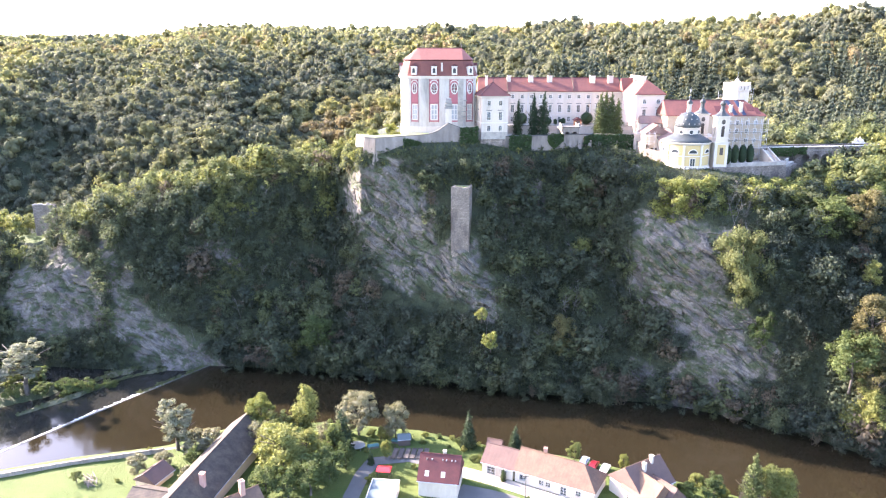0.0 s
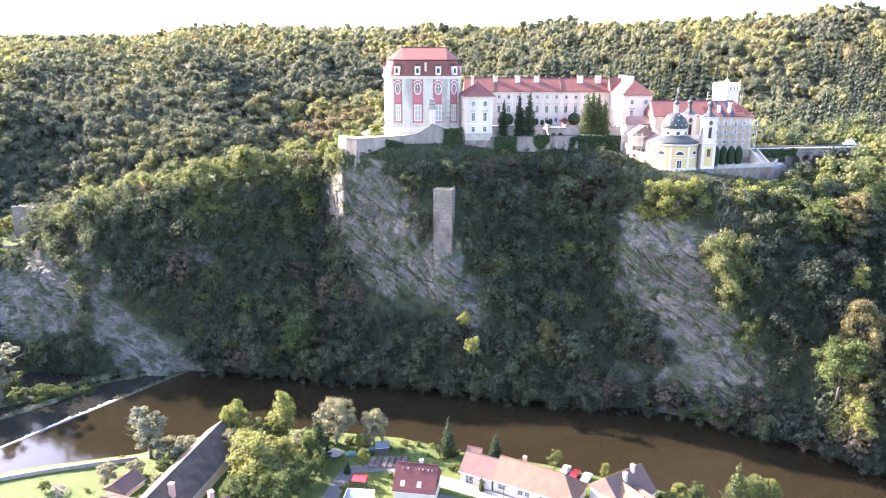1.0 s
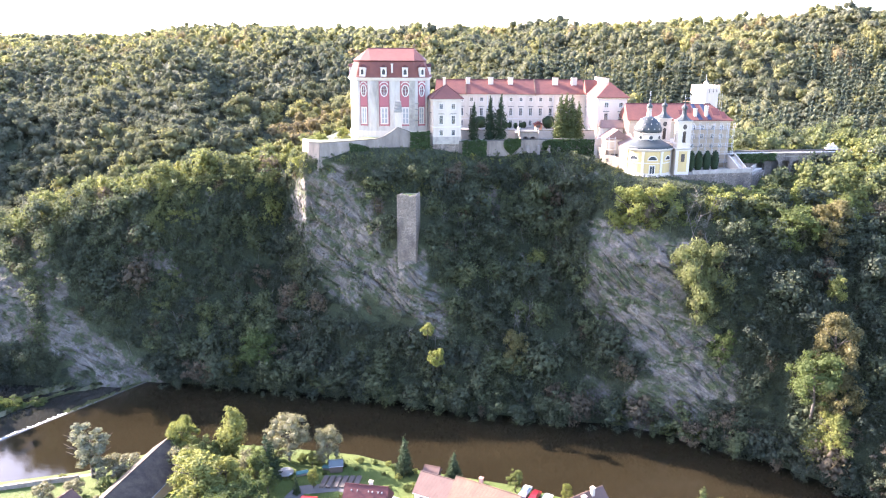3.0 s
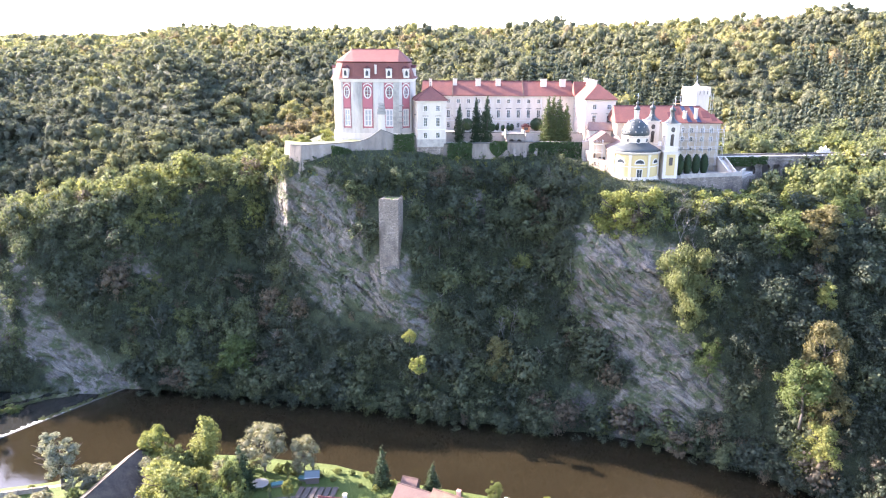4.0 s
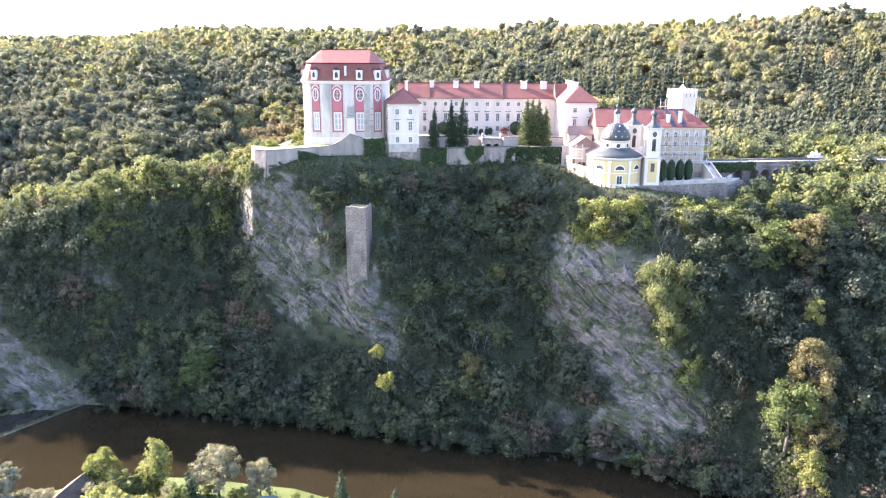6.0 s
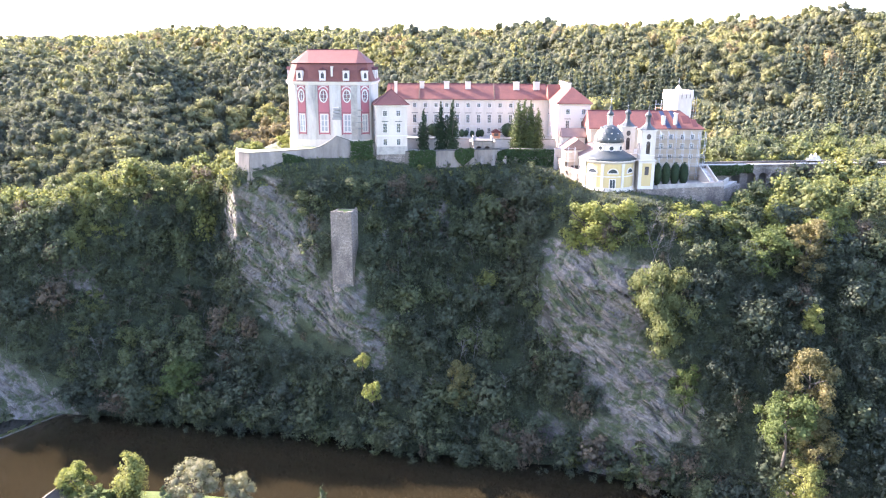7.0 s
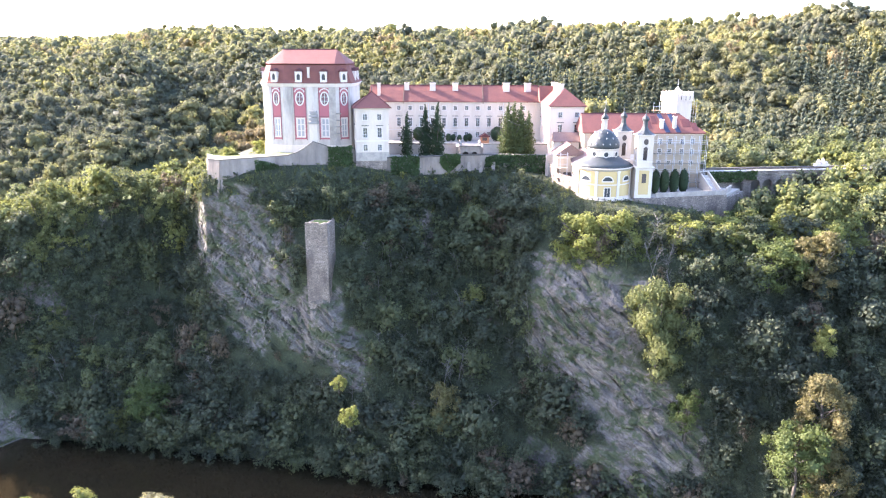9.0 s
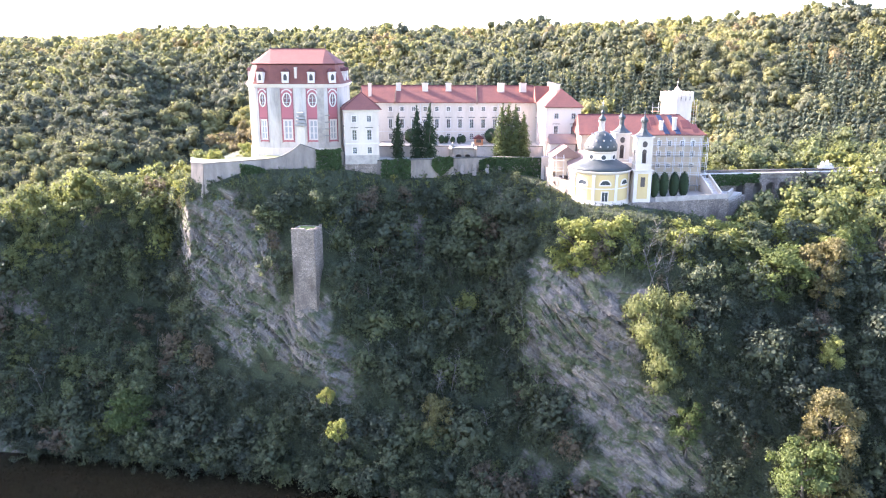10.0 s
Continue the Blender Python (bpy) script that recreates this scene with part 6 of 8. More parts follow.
            A.add([(x + math.cos(v) * r, y, 73.3 + math.sin(v) * r) if r < 1 else (x + math.cos(v) * 0.86, y, 74.65) for y in (242.2, 243.0) for v, r in ((a, 0.85), (a2, 0.85), (a2, 2), (a, 2))],
                  [(0, 1, 2, 3), (0, 4, 5, 1)])
    part("arch_masonry", A, M_TERRACE, g)
    part("arch_back", Shape().box(39.2, 44.3, 246.5, 246.9, 70.2, 75.5), M_DARK, g)
    part("arch_coping", Shape().box(38.9, 44.6, 242.0, 246.7, 75.5, 75.75), M_COPING, g)
    for x in (39.0, 44.4):
        part("vase", Shape().lathe(x, 242.6, [(0.3, 75.75), (0.14, 76.0), (0.4, 76.5), (0.28, 76.9)], 10), M_STONE, g)
        part("ramp_wall", Shape().add([(x - 0.2, 243, 75.7), (x + 0.2, 243, 75.7), (x + 0.2, 249, 76.6), (x - 0.2, 249, 76.6), (x - 0.2, 243, 74), (x + 0.2, 243, 74), (x + 0.2, 249, 74), (x - 0.2, 249, 74)],
                                      [(0, 1, 2, 3), (4, 5, 1, 0), (5, 6, 2, 1), (7, 4, 0, 3), (6, 7, 3, 2)]), M_TERRACE, g)
    # chapel terrace and garden
    c = thing("chapel_terrace_wall", (95, 219, 64), "grey retaining wall below the chapel garden", "retaining wall", kind="structure")
    part("masonry", Shape().beam((80, 216.6), (104, 222.5), 1.0, 59, 66.4).beam((104, 222.5), (112, 233), 1.0, 59, 65.4).beam((63, 240.2), (64.2, 232), 1.0, 60, 71.5).beam((64.2, 232), (67, 224), 1.0, 58, 70), M_RUBBLE, c)
    part("parapet", Shape().beam((85.6, 218.1), (104, 222.7), 0.4, 66.4, 67.5).beam((104, 222.7), (107, 227.5), 0.4, 66.6, 67.9), M_PEELING, c, "stained white parapet")
    fl = [(67, 224), (80, 217), (104, 222.9), (111.6, 233), (102, 236), (64, 240)]
    solo("chapel_garden_floor", Shape().frustum(fl, 60, fl, 66.0), M_GRAVEL, "gravelled terrace beside the chapel", "terrace", kind="structure")
    st = thing("garden_stair", (104, 226, 66), "white-walled stair descending from the causeway", "stair")
    for k in range(12):
        part("step", Shape().box(101.9 + 0.0 * k, 103.6, 226 + 0.75 * k, 226.75 + 0.75 * k, 64, 66.2 + 0.27 * k), M_TRIM, st)
    for x in (101.6, 103.8):
        part("cheek_wall", Shape().add([(x - 0.18, 225.5, 67.2), (x + 0.18, 225.5, 67.2), (x + 0.18, 235.5, 70.2), (x - 0.18, 235.5, 70.2), (x - 0.18, 225.5, 64), (x + 0.18, 225.5, 64), (x + 0.18, 235.5, 64), (x - 0.18, 235.5, 64)],
                                       [(0, 1, 2, 3), (4, 5, 1, 0), (5, 6, 2, 1), (7, 4, 0, 3), (6, 7, 3, 2)]), M_WHITE, st)
    # causeway
    br = thing("causeway", (130, 244, 60), "stone causeway on arches with a white parapet", "bridge", kind="structure")
    a, e = Vector((101.5, 239.5)), Vector((190, 252))
    L = (e - a).length
    m = Matrix.Translation((a.x, a.y, 0)) @ Matrix.Rotation(math.atan2(e.y - a.y, e.x - a.x), 4, "Z")
    holes = [(u, u + 2.5, 58, 67.4) for u in (10.4, 15.2, 18.7, 22.2, 25.7, 29.2, 33, 37, 41, 45)]
    W = Shape().wall((0, -2.6), (L, -2.6), 56, 68.8, 1.0, holes, True)
    for u0, u1, _, zt in holes:
        c, r = (u0 + u1) / 2, (u1 - u0) / 2
        for i in range(8):
            a0, a1 = math.pi * i / 8, math.pi * (i + 1) / 8
            q = [(c + r * math.cos(v), zt - r + r * math.sin(v)) for v in (a0, a1)]
            W.add([(x, y, z) for y in (-2.6, -1.6) for x, z in (q[0], q[1], (q[1][0], zt), (q[0][0], zt))], [(0, 1, 2, 3), (4, 7, 6, 5), (0, 4, 5, 1)])
    part("masonry", moved(W, m), M_RUBBLE, br)
    part("back_masonry", moved(Shape().box(0, L, 2.0, 2.6, 56, 68.8), m), M_STONE, br)
    part("deck", moved(Shape().box(0, L, -2.6, 2.6, 68.4, 68.9), m), M_GRAVEL, br)
    part("parapet", moved(Shape().box(0, L, -2.7, -2.3, 68.9, 69.75), m), M_RUBBLE, br)
    part("parapet", moved(Shape().box(0, L, 2.3, 2.7, 68.9, 69.75), m), M_RUBBLE, br)
    part("coping", moved(Shape().box(0, L, -2.85, -2.15, 69.75, 69.95), m), M_TRIM, br, "sunlit white coping")
    part("coping", moved(Shape().box(0, L, 2.15, 2.85, 69.75, 69.95), m), M_COPING, br)
    solo("stone_statue_group", moved(Shape().box(-1.9, 1.9, -0.7, 0.7, 70.0, 70.6).lathe(-0.9, 0, [(0.55, 70.6), (0.6, 71.1), (0.35, 71.6), (0.1, 71.9)], 8).lathe(0.4, 0.1, [(0.6, 70.6), (0.7, 71.0), (0.4, 71.7), (0.15, 72.2)], 8).lathe(1.3, 0, [(0.4, 70.6), (0.45, 71.0), (0.1, 71.4)], 8), Matrix.Translation((138.8, 246.6, 0))), M_TRIM, "pale baroque stone sculpture on the causeway parapet", "statue")
    # low houses between the east block and the chapel
    h = thing("gatehouse", (66, 237, 66), "pale lean-to house with faded tile roofs between castle and chapel", "house")
    part("wall", Shape().box(63.8, 70.6, 232.5, 245.5, 62, 74.6), M_WHITE, h)
    part("roof", Shape().hip(63.3, 71.0, 232.0, 240.4, 74.7, 77.4, "y", 0.2, 0.2), M_TILE_PALE, h)
    part("upper_wall", Shape().box(64.2, 70.6, 240.4, 245.5, 74.6, 77.2), M_WHITE, h)
    part("upper_roof", Shape().hip(63.8, 71.0, 240.1, 245.9, 77.2, 79.4, "x", 0.2, 0.2), M_TILE_PALE, h)
    # dark plates on the solid wall stand in for the shade inside the arches
    part("dark_arch_plate", Shape().box(63.74, 63.8, 234, 236.5, 66.5, 70.5), M_DARK, h)
    part("dark_arch_plate", Shape().box(65.5, 67.8, 232.44, 232.5, 66.5, 70.2), M_DARK, h)
    part("corner_pier", Shape().frustum(corners(61.8, 64.0, 239.2, 241.6), 62, corners(61.9, 63.9, 239.3, 241.6), 73.8), M_STONE_WARM, h, "reddish brown masonry pier")
    part("side_roof", Shape().add([(67.2, 228, 72.6), (71.5, 228, 74.4), (71.5, 236, 76.4), (67.2, 236, 74.6), (67.2, 228, 72.3), (71.5, 228, 74.1), (71.5, 236, 76.1), (67.2, 236, 74.3)], [(0, 1, 2, 3), (4, 5, 1, 0), (5, 6, 2, 1), (7, 4, 0, 3)]), M_TILE_PALE, h)
    part("side_wall", Shape().box(67.5, 71.4, 228.4, 236, 62, 72.8), M_WHITE, h)
    sc = thing("scaffolding", (65, 231, 66), "timber and tube scaffolding round the lean-to house", "scaffolding")
    for x in (62.6, 64.4, 66.2):
        for y in (230.6, 231.7):
            part("upright", Shape().rod((x, y, 62.0), (x, y, 75.4), 0.06, 5), M_METAL, sc)
    for z in (66.5, 69.0, 71.5, 74.0):
        part("deck", Shape().box(62.5, 66.4, 230.6, 231.7, z, z + 0.06), M_STONE_WARM, sc)
        part("rail", Shape().rod((62.6, 230.6, z + 1), (66.3, 230.6, z + 1), 0.04, 5), M_METAL, sc)


M_LAWN = worn("lawn", (0.075, 0.1, 0.019), (0.098, 0.11, 0.028), (0.052, 0.073, 0.016), 0.95, 0.15, 6.0, 0.5, 0.03)
pavilion()
corner_tower()
long_wing()
east_block()
church()
palace()
keep_tower()
terraces()


def old_tower():
    """The ruined watch tower on a ledge of the rock."""
    b = thing("ruined_tower", (5.4, 214, 46), "roofless square ruined tower of grey rubble stone", "ruin")
    m = Matrix.Translation((5.4, 214.2, 0)) @ Matrix.Rotation(radians(-10.6), 4, "Z")
    s = 2.72
    W = Shape()
    for (p, q) in (((-s, -s), (s, -s)), ((s, -s), (s, s)), ((s, s), (-s, s)), ((-s, s), (-s, -s))):
        W.wall(p, q, 40.0, 60.9, 0.8)
    part("wall", moved(W, m), M_RUBBLE, b)
    rng = random.Random(5)
    for (x, y) in [(-s + 0.25 + 0.55 * k, -s + 0.35) for k in range(10)] + [(s - 0.35, -s + 0.3 + 0.55 * k) for k in range(10)]:
        h = rng.uniform(0.05, 0.5)
        part("stone", moved(Shape().frustum(corners(x - 0.27, x + 0.27, y - 0.38, y + 0.38), 60.9, corners(x - 0.22, x + 0.2, y - 0.33, y + 0.34), 60.9 + h), m), M_RUBBLE, b)
    part("rubble_fill", moved(Shape().box(-s + 0.8, s - 0.8, -s + 0.8, s - 0.8, 42, 60.97), m), M_LAWN, b, "grass growing on the broken top")


def watch_ruin():
    b = thing("ruined_turret", (-141.5, 253, 38), "broken grey stone turret on the ridge", "ruin")
    m = Matrix.Translation((-141.4, 254.5, 0)) @ Matrix.Rotation(radians(8), 4, "Z")
    part("wall", moved(Shape().wall((-3, -2.6), (3, -2.6), 34, 47.2, 0.8).wall((3, -2.6), (3, 2.6), 34, 46.4, 0.8).wall((3, 2.6), (-3, 2.6), 34, 46.6, 0.8).wall((-3, 2.6), (-3, -2.6), 34, 46.2, 0.8), m), M_RUBBLE, b)
    rng = random.Random(3)
    for k in range(9):
        x = -2.8 + 0.68 * k
        part("stone", moved(Shape().box(x - 0.3, x + 0.3, -2.55, -1.85, 47.2, 47.3 + rng.random() * 0.7), m), M_STONE, b)


old_tower()
watch_ruin()

# ---- castle garden plants ----
for x, y, z, h, kind in ((24.6, 245.5, 72.6, 11.6, "cypress"), (29.7, 244.8, 72.6, 13.6, "cypress"), (32.9, 244.0, 72.6, 14.2, "cypress"),
                         (52.0, 246.6, 72.6, 14.0, "thuja"), (53.8, 247.4, 72.6, 14.2, "thuja"), (55.6, 246.4, 72.6, 13.8, "thuja"), (57.8, 246.6, 72.6, 11.8, "thuja")):
    plant("cypress_tree" if kind == "cypress" else "thuja_tree", kind, (x, y, z), h, 1.0, 40 * x,
          "slender dark green cypress in the castle garden" if kind == "cypress" else "tall yellowish thuja in the castle garden", "tree", "castle garden conifers")
for x in (87.4, 89.8, 92.4, 94.9):
    plant("topiary_cone", "topiary", (x, 225.6 + (x - 87) * 0.2, 65.9), 6.4, 0.86, 31 * x, "clipped dark green yew cone on the chapel terrace", "topiary", "yew cones")
for x, y, h in ((50.4, 262.0, 4.6), (27.4, 262, 4.4)):
    plant("clipped_bush", "ball", (x, y, 74.7), h, 1.0, 20 * x, "large clipped dark yew ball in the courtyard", "shrub")
for x in (31.6, 33.4, 36.0, 37.4, 39.2, 41.0, 42.2):
    plant("potted_tree", "ball", (x, 260.5 + (x % 1.7), 74.7), 1.7 + (x % 0.9), 0.7, 20 * x, "small clipped evergreen in the courtyard", "shrub", "courtyard evergreens")


# ---- village ----
def gable_house(name, at, turn, w, d, h, ridge, wall_mat, roof_mat, label, wins=(), back=(), over=0.35, half=(0, 0), into=None):
    """A house with its ridge along local x. at: middle of its front at the ground. wins: (u, sill, w, h) on the front."""
    if into is None:
        b = thing(name, at, label, "house", turn=turn)
        m = ORIGIN[b]
    else:
        b, m = into, pose(*at, 0, 0, turn)
    W = Shape()
    P = [(-w / 2, 0), (w / 2, 0), (w / 2, d), (-w / 2, d)]
    Q = [tuple((m @ Vector((x, y, 0)))[:2]) for x, y in P]
    z0 = at[2]
    W.wall(Q[0], Q[1], z0 - 1.5, z0 + h, 0.4, [(u - a / 2, u + a / 2, z0 + z, z0 + z + c) for u, z, a, c in wins])
    for u, z, a, c in wins:
        set_window(b, Q[0], Q[1], u, z0 + z, a, c, "trim")
    for i in (1, 2, 3):
        W.wall(Q[i], Q[(i + 1) % 4], z0 - 1.5, z0 + h, 0.4)
    for x, k in ((-w / 2, half[0]), (w / 2 - 0.3, half[1])):
        if k > 0:
            continue
        g = Shape().add([(x, 0, h), (x, d, h), (x, d / 2, ridge - 0.2), (x + 0.3, 0, h), (x + 0.3, d, h), (x + 0.3, d / 2, ridge - 0.2)], [(0, 2, 1), (3, 4, 5), (0, 3, 5, 2), (1, 2, 5, 4)])
        moved(g, m)
        W.add(g.v, g.f)
    part("wall", W, wall_mat, b)
    k, k2 = half
    R = Shape().hip(-w / 2 - over, w / 2 + over, -over, d + over, h, ridge, "x", k, k2, 0.16)
    part("roof", moved(R, m), roof_mat, b)
    part("roof_ridge", moved(Shape().rod((-w / 2 - over + k, d / 2, ridge + 0.02), (w / 2 + over - k2, d / 2, ridge + 0.02), 0.12, 6), m), roof_mat, b)
    part("gutter", moved(Shape().rod((-w / 2 - over, -over - 0.06, h - 0.1), (w / 2 + over, -over - 0.06, h - 0.1), 0.07, 6), m), M_METAL, b)
    return b, m


def roof_chimney(b, m, x, y, z0, z1, mat, s=0.45):
    c = part("chimney", moved(Shape().box(x - s, x + s, y - s, y + s, z0, z1 - 0.2).box(x - s - 0.08, x + s + 0.08, y - s - 0.08, y + s + 0.08, z1 - 0.2, z1), m), mat, b)
    part("flue", moved(Shape().box(x - s * 0.6, x + s * 0.6, y - s * 0.6, y + s * 0.6, z1, z1 + 0.06), m), M_DARK, c)


M_BRICK = worn("brick_chimney", (0.42, 0.24, 0.18), (0.3, 0.18, 0.14), (0.36, 0.2, 0.15), 0.9, 0.8, 6.0, 0.5, 0.02)
M_OLDWOOD = worn("grey_weathered_wood", (0.13, 0.108, 0.085), (0.08, 0.066, 0.053), (0.1, 0.083, 0.066), 0.9, 0.8, 6.0, 0.7, 0.01)
M_TEAL = worn("blue_green_tarpaulin", (0.05, 0.12, 0.11), (0.035, 0.085, 0.08), (0.06, 0.14, 0.13), 0.6, 0.8, 3.0, 0.6, 0.02)
M_OLDPLASTER = worn("crumbling_plaster", (0.5, 0.4, 0.26), (0.36, 0.3, 0.22), (0.44, 0.36, 0.25), 0.9, 0.5, 2.5, 0.8, 0.05)
# red-roofed house
b, m = gable_house("village_house", (-1.0, 141.0, 5.0), -9, 8.6, 8.6, 4.0, 8.3, M_WHITE, M_TILE_DARK, "white village house with a brown-red tiled roof")
for x in (-2.6, 1.0):
    k = 0.22
    z = 4.0 + 4.3 * k / 0.54
    part("skylight", moved(Shape().add([(x - 0.45, 0.55, 4.85), (x + 0.45, 0.55, 4.85), (x + 0.45, 1.45, 5.7), (x - 0.45, 1.45, 5.7), (x - 0.45, 0.6, 4.6), (x + 0.45, 0.6, 4.6), (x + 0.45, 1.5, 5.45), (x - 0.45, 1.5, 5.45)], [(0, 1, 2, 3), (4, 5, 1, 0), (5, 6, 2, 1), (7, 4, 0, 3)]), m), M_TRIM, b)
for x in (-3, -1.8, 0.6, 1.4, 2.6, 3.4):
    part("snow_guard", moved(Shape().box(x - 0.12, x + 0.12, 3.2, 3.5, 7.3, 7.6), m), M_METAL, b)
roof_chimney(b, m, 0.8, 4.8, 7.4, 9.0, M_WHITE, 0.35)
# the long row beside the road
b, m = gable_house("row_house", (12.6, 149.5, 5.0), -27, 7.6, 7.4, 2.8, 5.9, M_WHITE, M_TILE_BROWN, "low white village house with weathered brown tiles", [(2.2, 0.1, 2.0, 2.0), (5.4, 0.9, 1.4, 1.1)])
b, m = gable_house("row_house", (24.6, 143.2, 5.0), -29, 18.6, 8.4, 2.9, 6.6, M_WHITE, M_TILE_OLD, "long low village house with orange weathered tiles", [(2.0, 0.9, 1.7, 1.2), (6.4, 0.9, 1.2, 1.2), (8.0, 0.9, 1.2, 1.2), (11.6, 0.0, 1.4, 2.1), (15.0, 0.9, 1.2, 1.2)], half=(0, 4.2))
roof_chimney(b, m, -4.0, 5.0, 5.8, 7.5, M_BRICK, 0.35)
# two-gabled house: main roof running back, two wings towards the road
b, m = gable_house("village_house", (46.3, 138.9, 5.0), 32, 10.0, 9.2, 4.0, 8.2, M_WHITE, M_TILE_BROWN, "white village house with brown gables and two white chimneys", [(7.6, 1.6, 1.1, 1.3)])
roof_chimney(b, m, -1.0, 3.2, 6.2, 8.8, M_WHITE, 0.36)
roof_chimney(b, m, 2.0, 4.0, 7.0, 9.3, M_WHITE, 0.36)
gable_house("wing", (41.0, 136.6, 5.0), -58, 8.0, 7.0, 3.6, 7.2, M_WHITE, M_TILE_OLD, "", [(2.0, 1.5, 1.0, 1.3)], into=b)
gable_house("wing", (45.2, 136.4, 5.0), -58, 6.0, 5.4, 3.4, 6.3, M_WHITE, M_TILE_BROWN, "", [(2.2, 1.5, 1.0, 1.3)], into=b)
# barn
b, m = gable_house("barn", (-46.8, 146.2, 4.2), 79.5, 40.0, 10.4, 4.2, 8.4, M_OLDPLASTER, M_SHINGLE, "long old barn with a dark moss-flecked roof")
roof_chimney(b, m, -9.5, 2.4, 5.2, 9.2, M_BRICK, 0.5)
b, m = gable_house("shed", (-63.0, 146.6, 4.6), 70, 6.0, 5.5, 2.0, 3.9, M_OLDPLASTER, M_TILE_BROWN, "small shed with a dark brown roof")
b, m = gable_house("shed", (-61.5, 132.5, 4.6), -14, 11.0, 8.0, 3.0, 5.2, M_OLDPLASTER, M_SHINGLE, "old outbuilding with a dark roof")
b, m = gable_house("village_house", (-39.6, 130.5, 4.6), 40, 8.0, 8.0, 3.4, 6.6, M_OLDPLASTER, M_TILE_OLD, "village house with a pale tiled roof and brick chimney")
roof_chimney(b, m, 0.5, 3.6, 6.0, 9.4, M_BRICK, 0.5)
# flat-roofed garage
g = thing("garage", (-12.9, 140, 5.0), "white flat-roofed garage with a grey felt roof", "garage", turn=-6)
m = ORIGIN[g]
part("wall", moved(Shape().box(-3.0, 3.0, -4.2, 3.8, -1, 2.7), m), M_WHITE, g)
part("roof", moved(Shape().box(-2.9, 2.9, -4.08, 3.68, 2.7, 2.82), m), M_GREYROOF, g)
rim = Shape().box(-3.08, 3.08, 3.68, 3.86, 2.6, 2.94).box(-3.08, 3.08, -4.26, -4.08, 2.6, 2.94).box(-3.08, -2.9, -4.08, 3.68, 2.6, 2.94).box(2.9, 3.08, -4.08, 3.68, 2.6, 2.94)
part("roof_rim", moved(rim, m), M_TRIM, g)
g = thing("garden_shelter", (-13.4, 149, 5.0), "open garden shelter with a bright red roof", "shelter", turn=-8)
m = ORIGIN[g]
for x in (-1.3, 1.3):
    for y in (-1.0, 1.0):
        part("post", moved(Shape().box(x - 0.07, x + 0.07, y - 0.07, y + 0.07, -0.5, 2.2), m), M_DARK, g)
part("roof", moved(Shape().hip(-1.7, 1.7, -1.4, 1.4, 2.25, 2.75, "x", 0.2, 0.2, 0.08), m), M_REDPAINT, g)


def car(at, turn, paint, label):
    c = thing("parked_car", at, label, "car", turn=turn)
    m = ORIGIN[c]
    prof = [(-2.1, 0.35), (-2.1, 0.85), (-1.3, 0.95), (-0.7, 1.42), (0.9, 1.45), (1.6, 1.0), (2.05, 0.9), (2.1, 0.35)]
    n = len(prof)
    body = Shape().add([(x, s * (0.82 if z < 1.2 else 0.66), z) for s in (-1, 1) for x, z in prof],
                       [tuple(range(n)), tuple(range(2 * n - 1, n - 1, -1))] + [(i, n + i, n + (i + 1) % n, (i + 1) % n) for i in range(n)])
    part("body", moved(body, m), paint, c)
    part("side_window", moved(Shape().box(-0.8, 1.0, -0.79, 0.79, 0.98, 1.34), m), M_GLASS, c)
    for x in (-1.35, 1.3):
        for y in (-0.78, 0.78):
            w = part("wheel", moved(Shape().rod((x, y - 0.1, 0.31), (x, y + 0.1, 0.31), 0.31, 12), m), M_RUBBER, c)
            part("rim", moved(Shape().rod((x, y - 0.11, 0.31), (x, y + 0.11, 0.31), 0.18, 10), m), M_METAL, w)


car((35.6, 154.0, gz(35.6, 154.0)), 60, M_REDPAINT, "red car parked behind the long house")
car((33.8, 155.9, gz(33.8, 155.9)), 62, M_WHITEPAINT, "white car parked among the bank gardens")
car((38.0, 152.4, gz(38.0, 152.4)), 60, M_WHITEPAINT, "white car parked behind the long house")


def strip(name, pts, width, material, label, category, lift=0.05):
    s = Shape()
    fine = []
    for (p, q) in zip(pts, pts[1:]):
        k = max(2, int((Vector(q) - Vector(p)).length / 1.5))
        fine += [Vector(p).lerp(Vector(q), j / k) for j in range(k)]
    fine.append(Vector(pts[-1]))
    vs = []
    for i, p in enumerate(fine):
        d = (fine[min(i + 1, len(fine) - 1)] - fine[max(i - 1, 0)]).normalized()
        nrm = Vector((-d.y, d.x)) * width / 2
        for c in (p - nrm, p, p + nrm):
            vs.append((c.x, c.y, gz(c.x, c.y) + lift))
    fs = []
    for i in range(len(fine) - 1):
        for j in (0, 1):
            fs.append((3 * i + j, 3 * i + j + 1, 3 * i + j + 4, 3 * i + j + 3))
    return solo(name, s.add(vs, fs), material, label, category, kind="structure")


strip("road", [(2, 152.5), (8, 149.8), (14, 146.4), (22, 142), (32, 136.6), (44, 128), (60, 116)], 4.2, M_GRAVEL, "sunlit pale village road", "road")
strip("yard", [(3.5, 143.5), (14, 139.2), (26, 132.6)], 6.0, M_ASPHALT, "grey village yard", "yard", 0.04)
strip("road_side", [(-20.5, 128), (-20, 141), (-18.5, 150), (-16.5, 156), (-8, 157.4), (2, 153.4)], 3.6, M_ASPHALT, "narrow village lane", "road", 0.07)
strip("path", [(-104, 150.8), (-90, 155.6), (-75, 160.4), (-64, 162.6)], 1.0, M_GRAVEL, "footpath on the flood bank", "path")
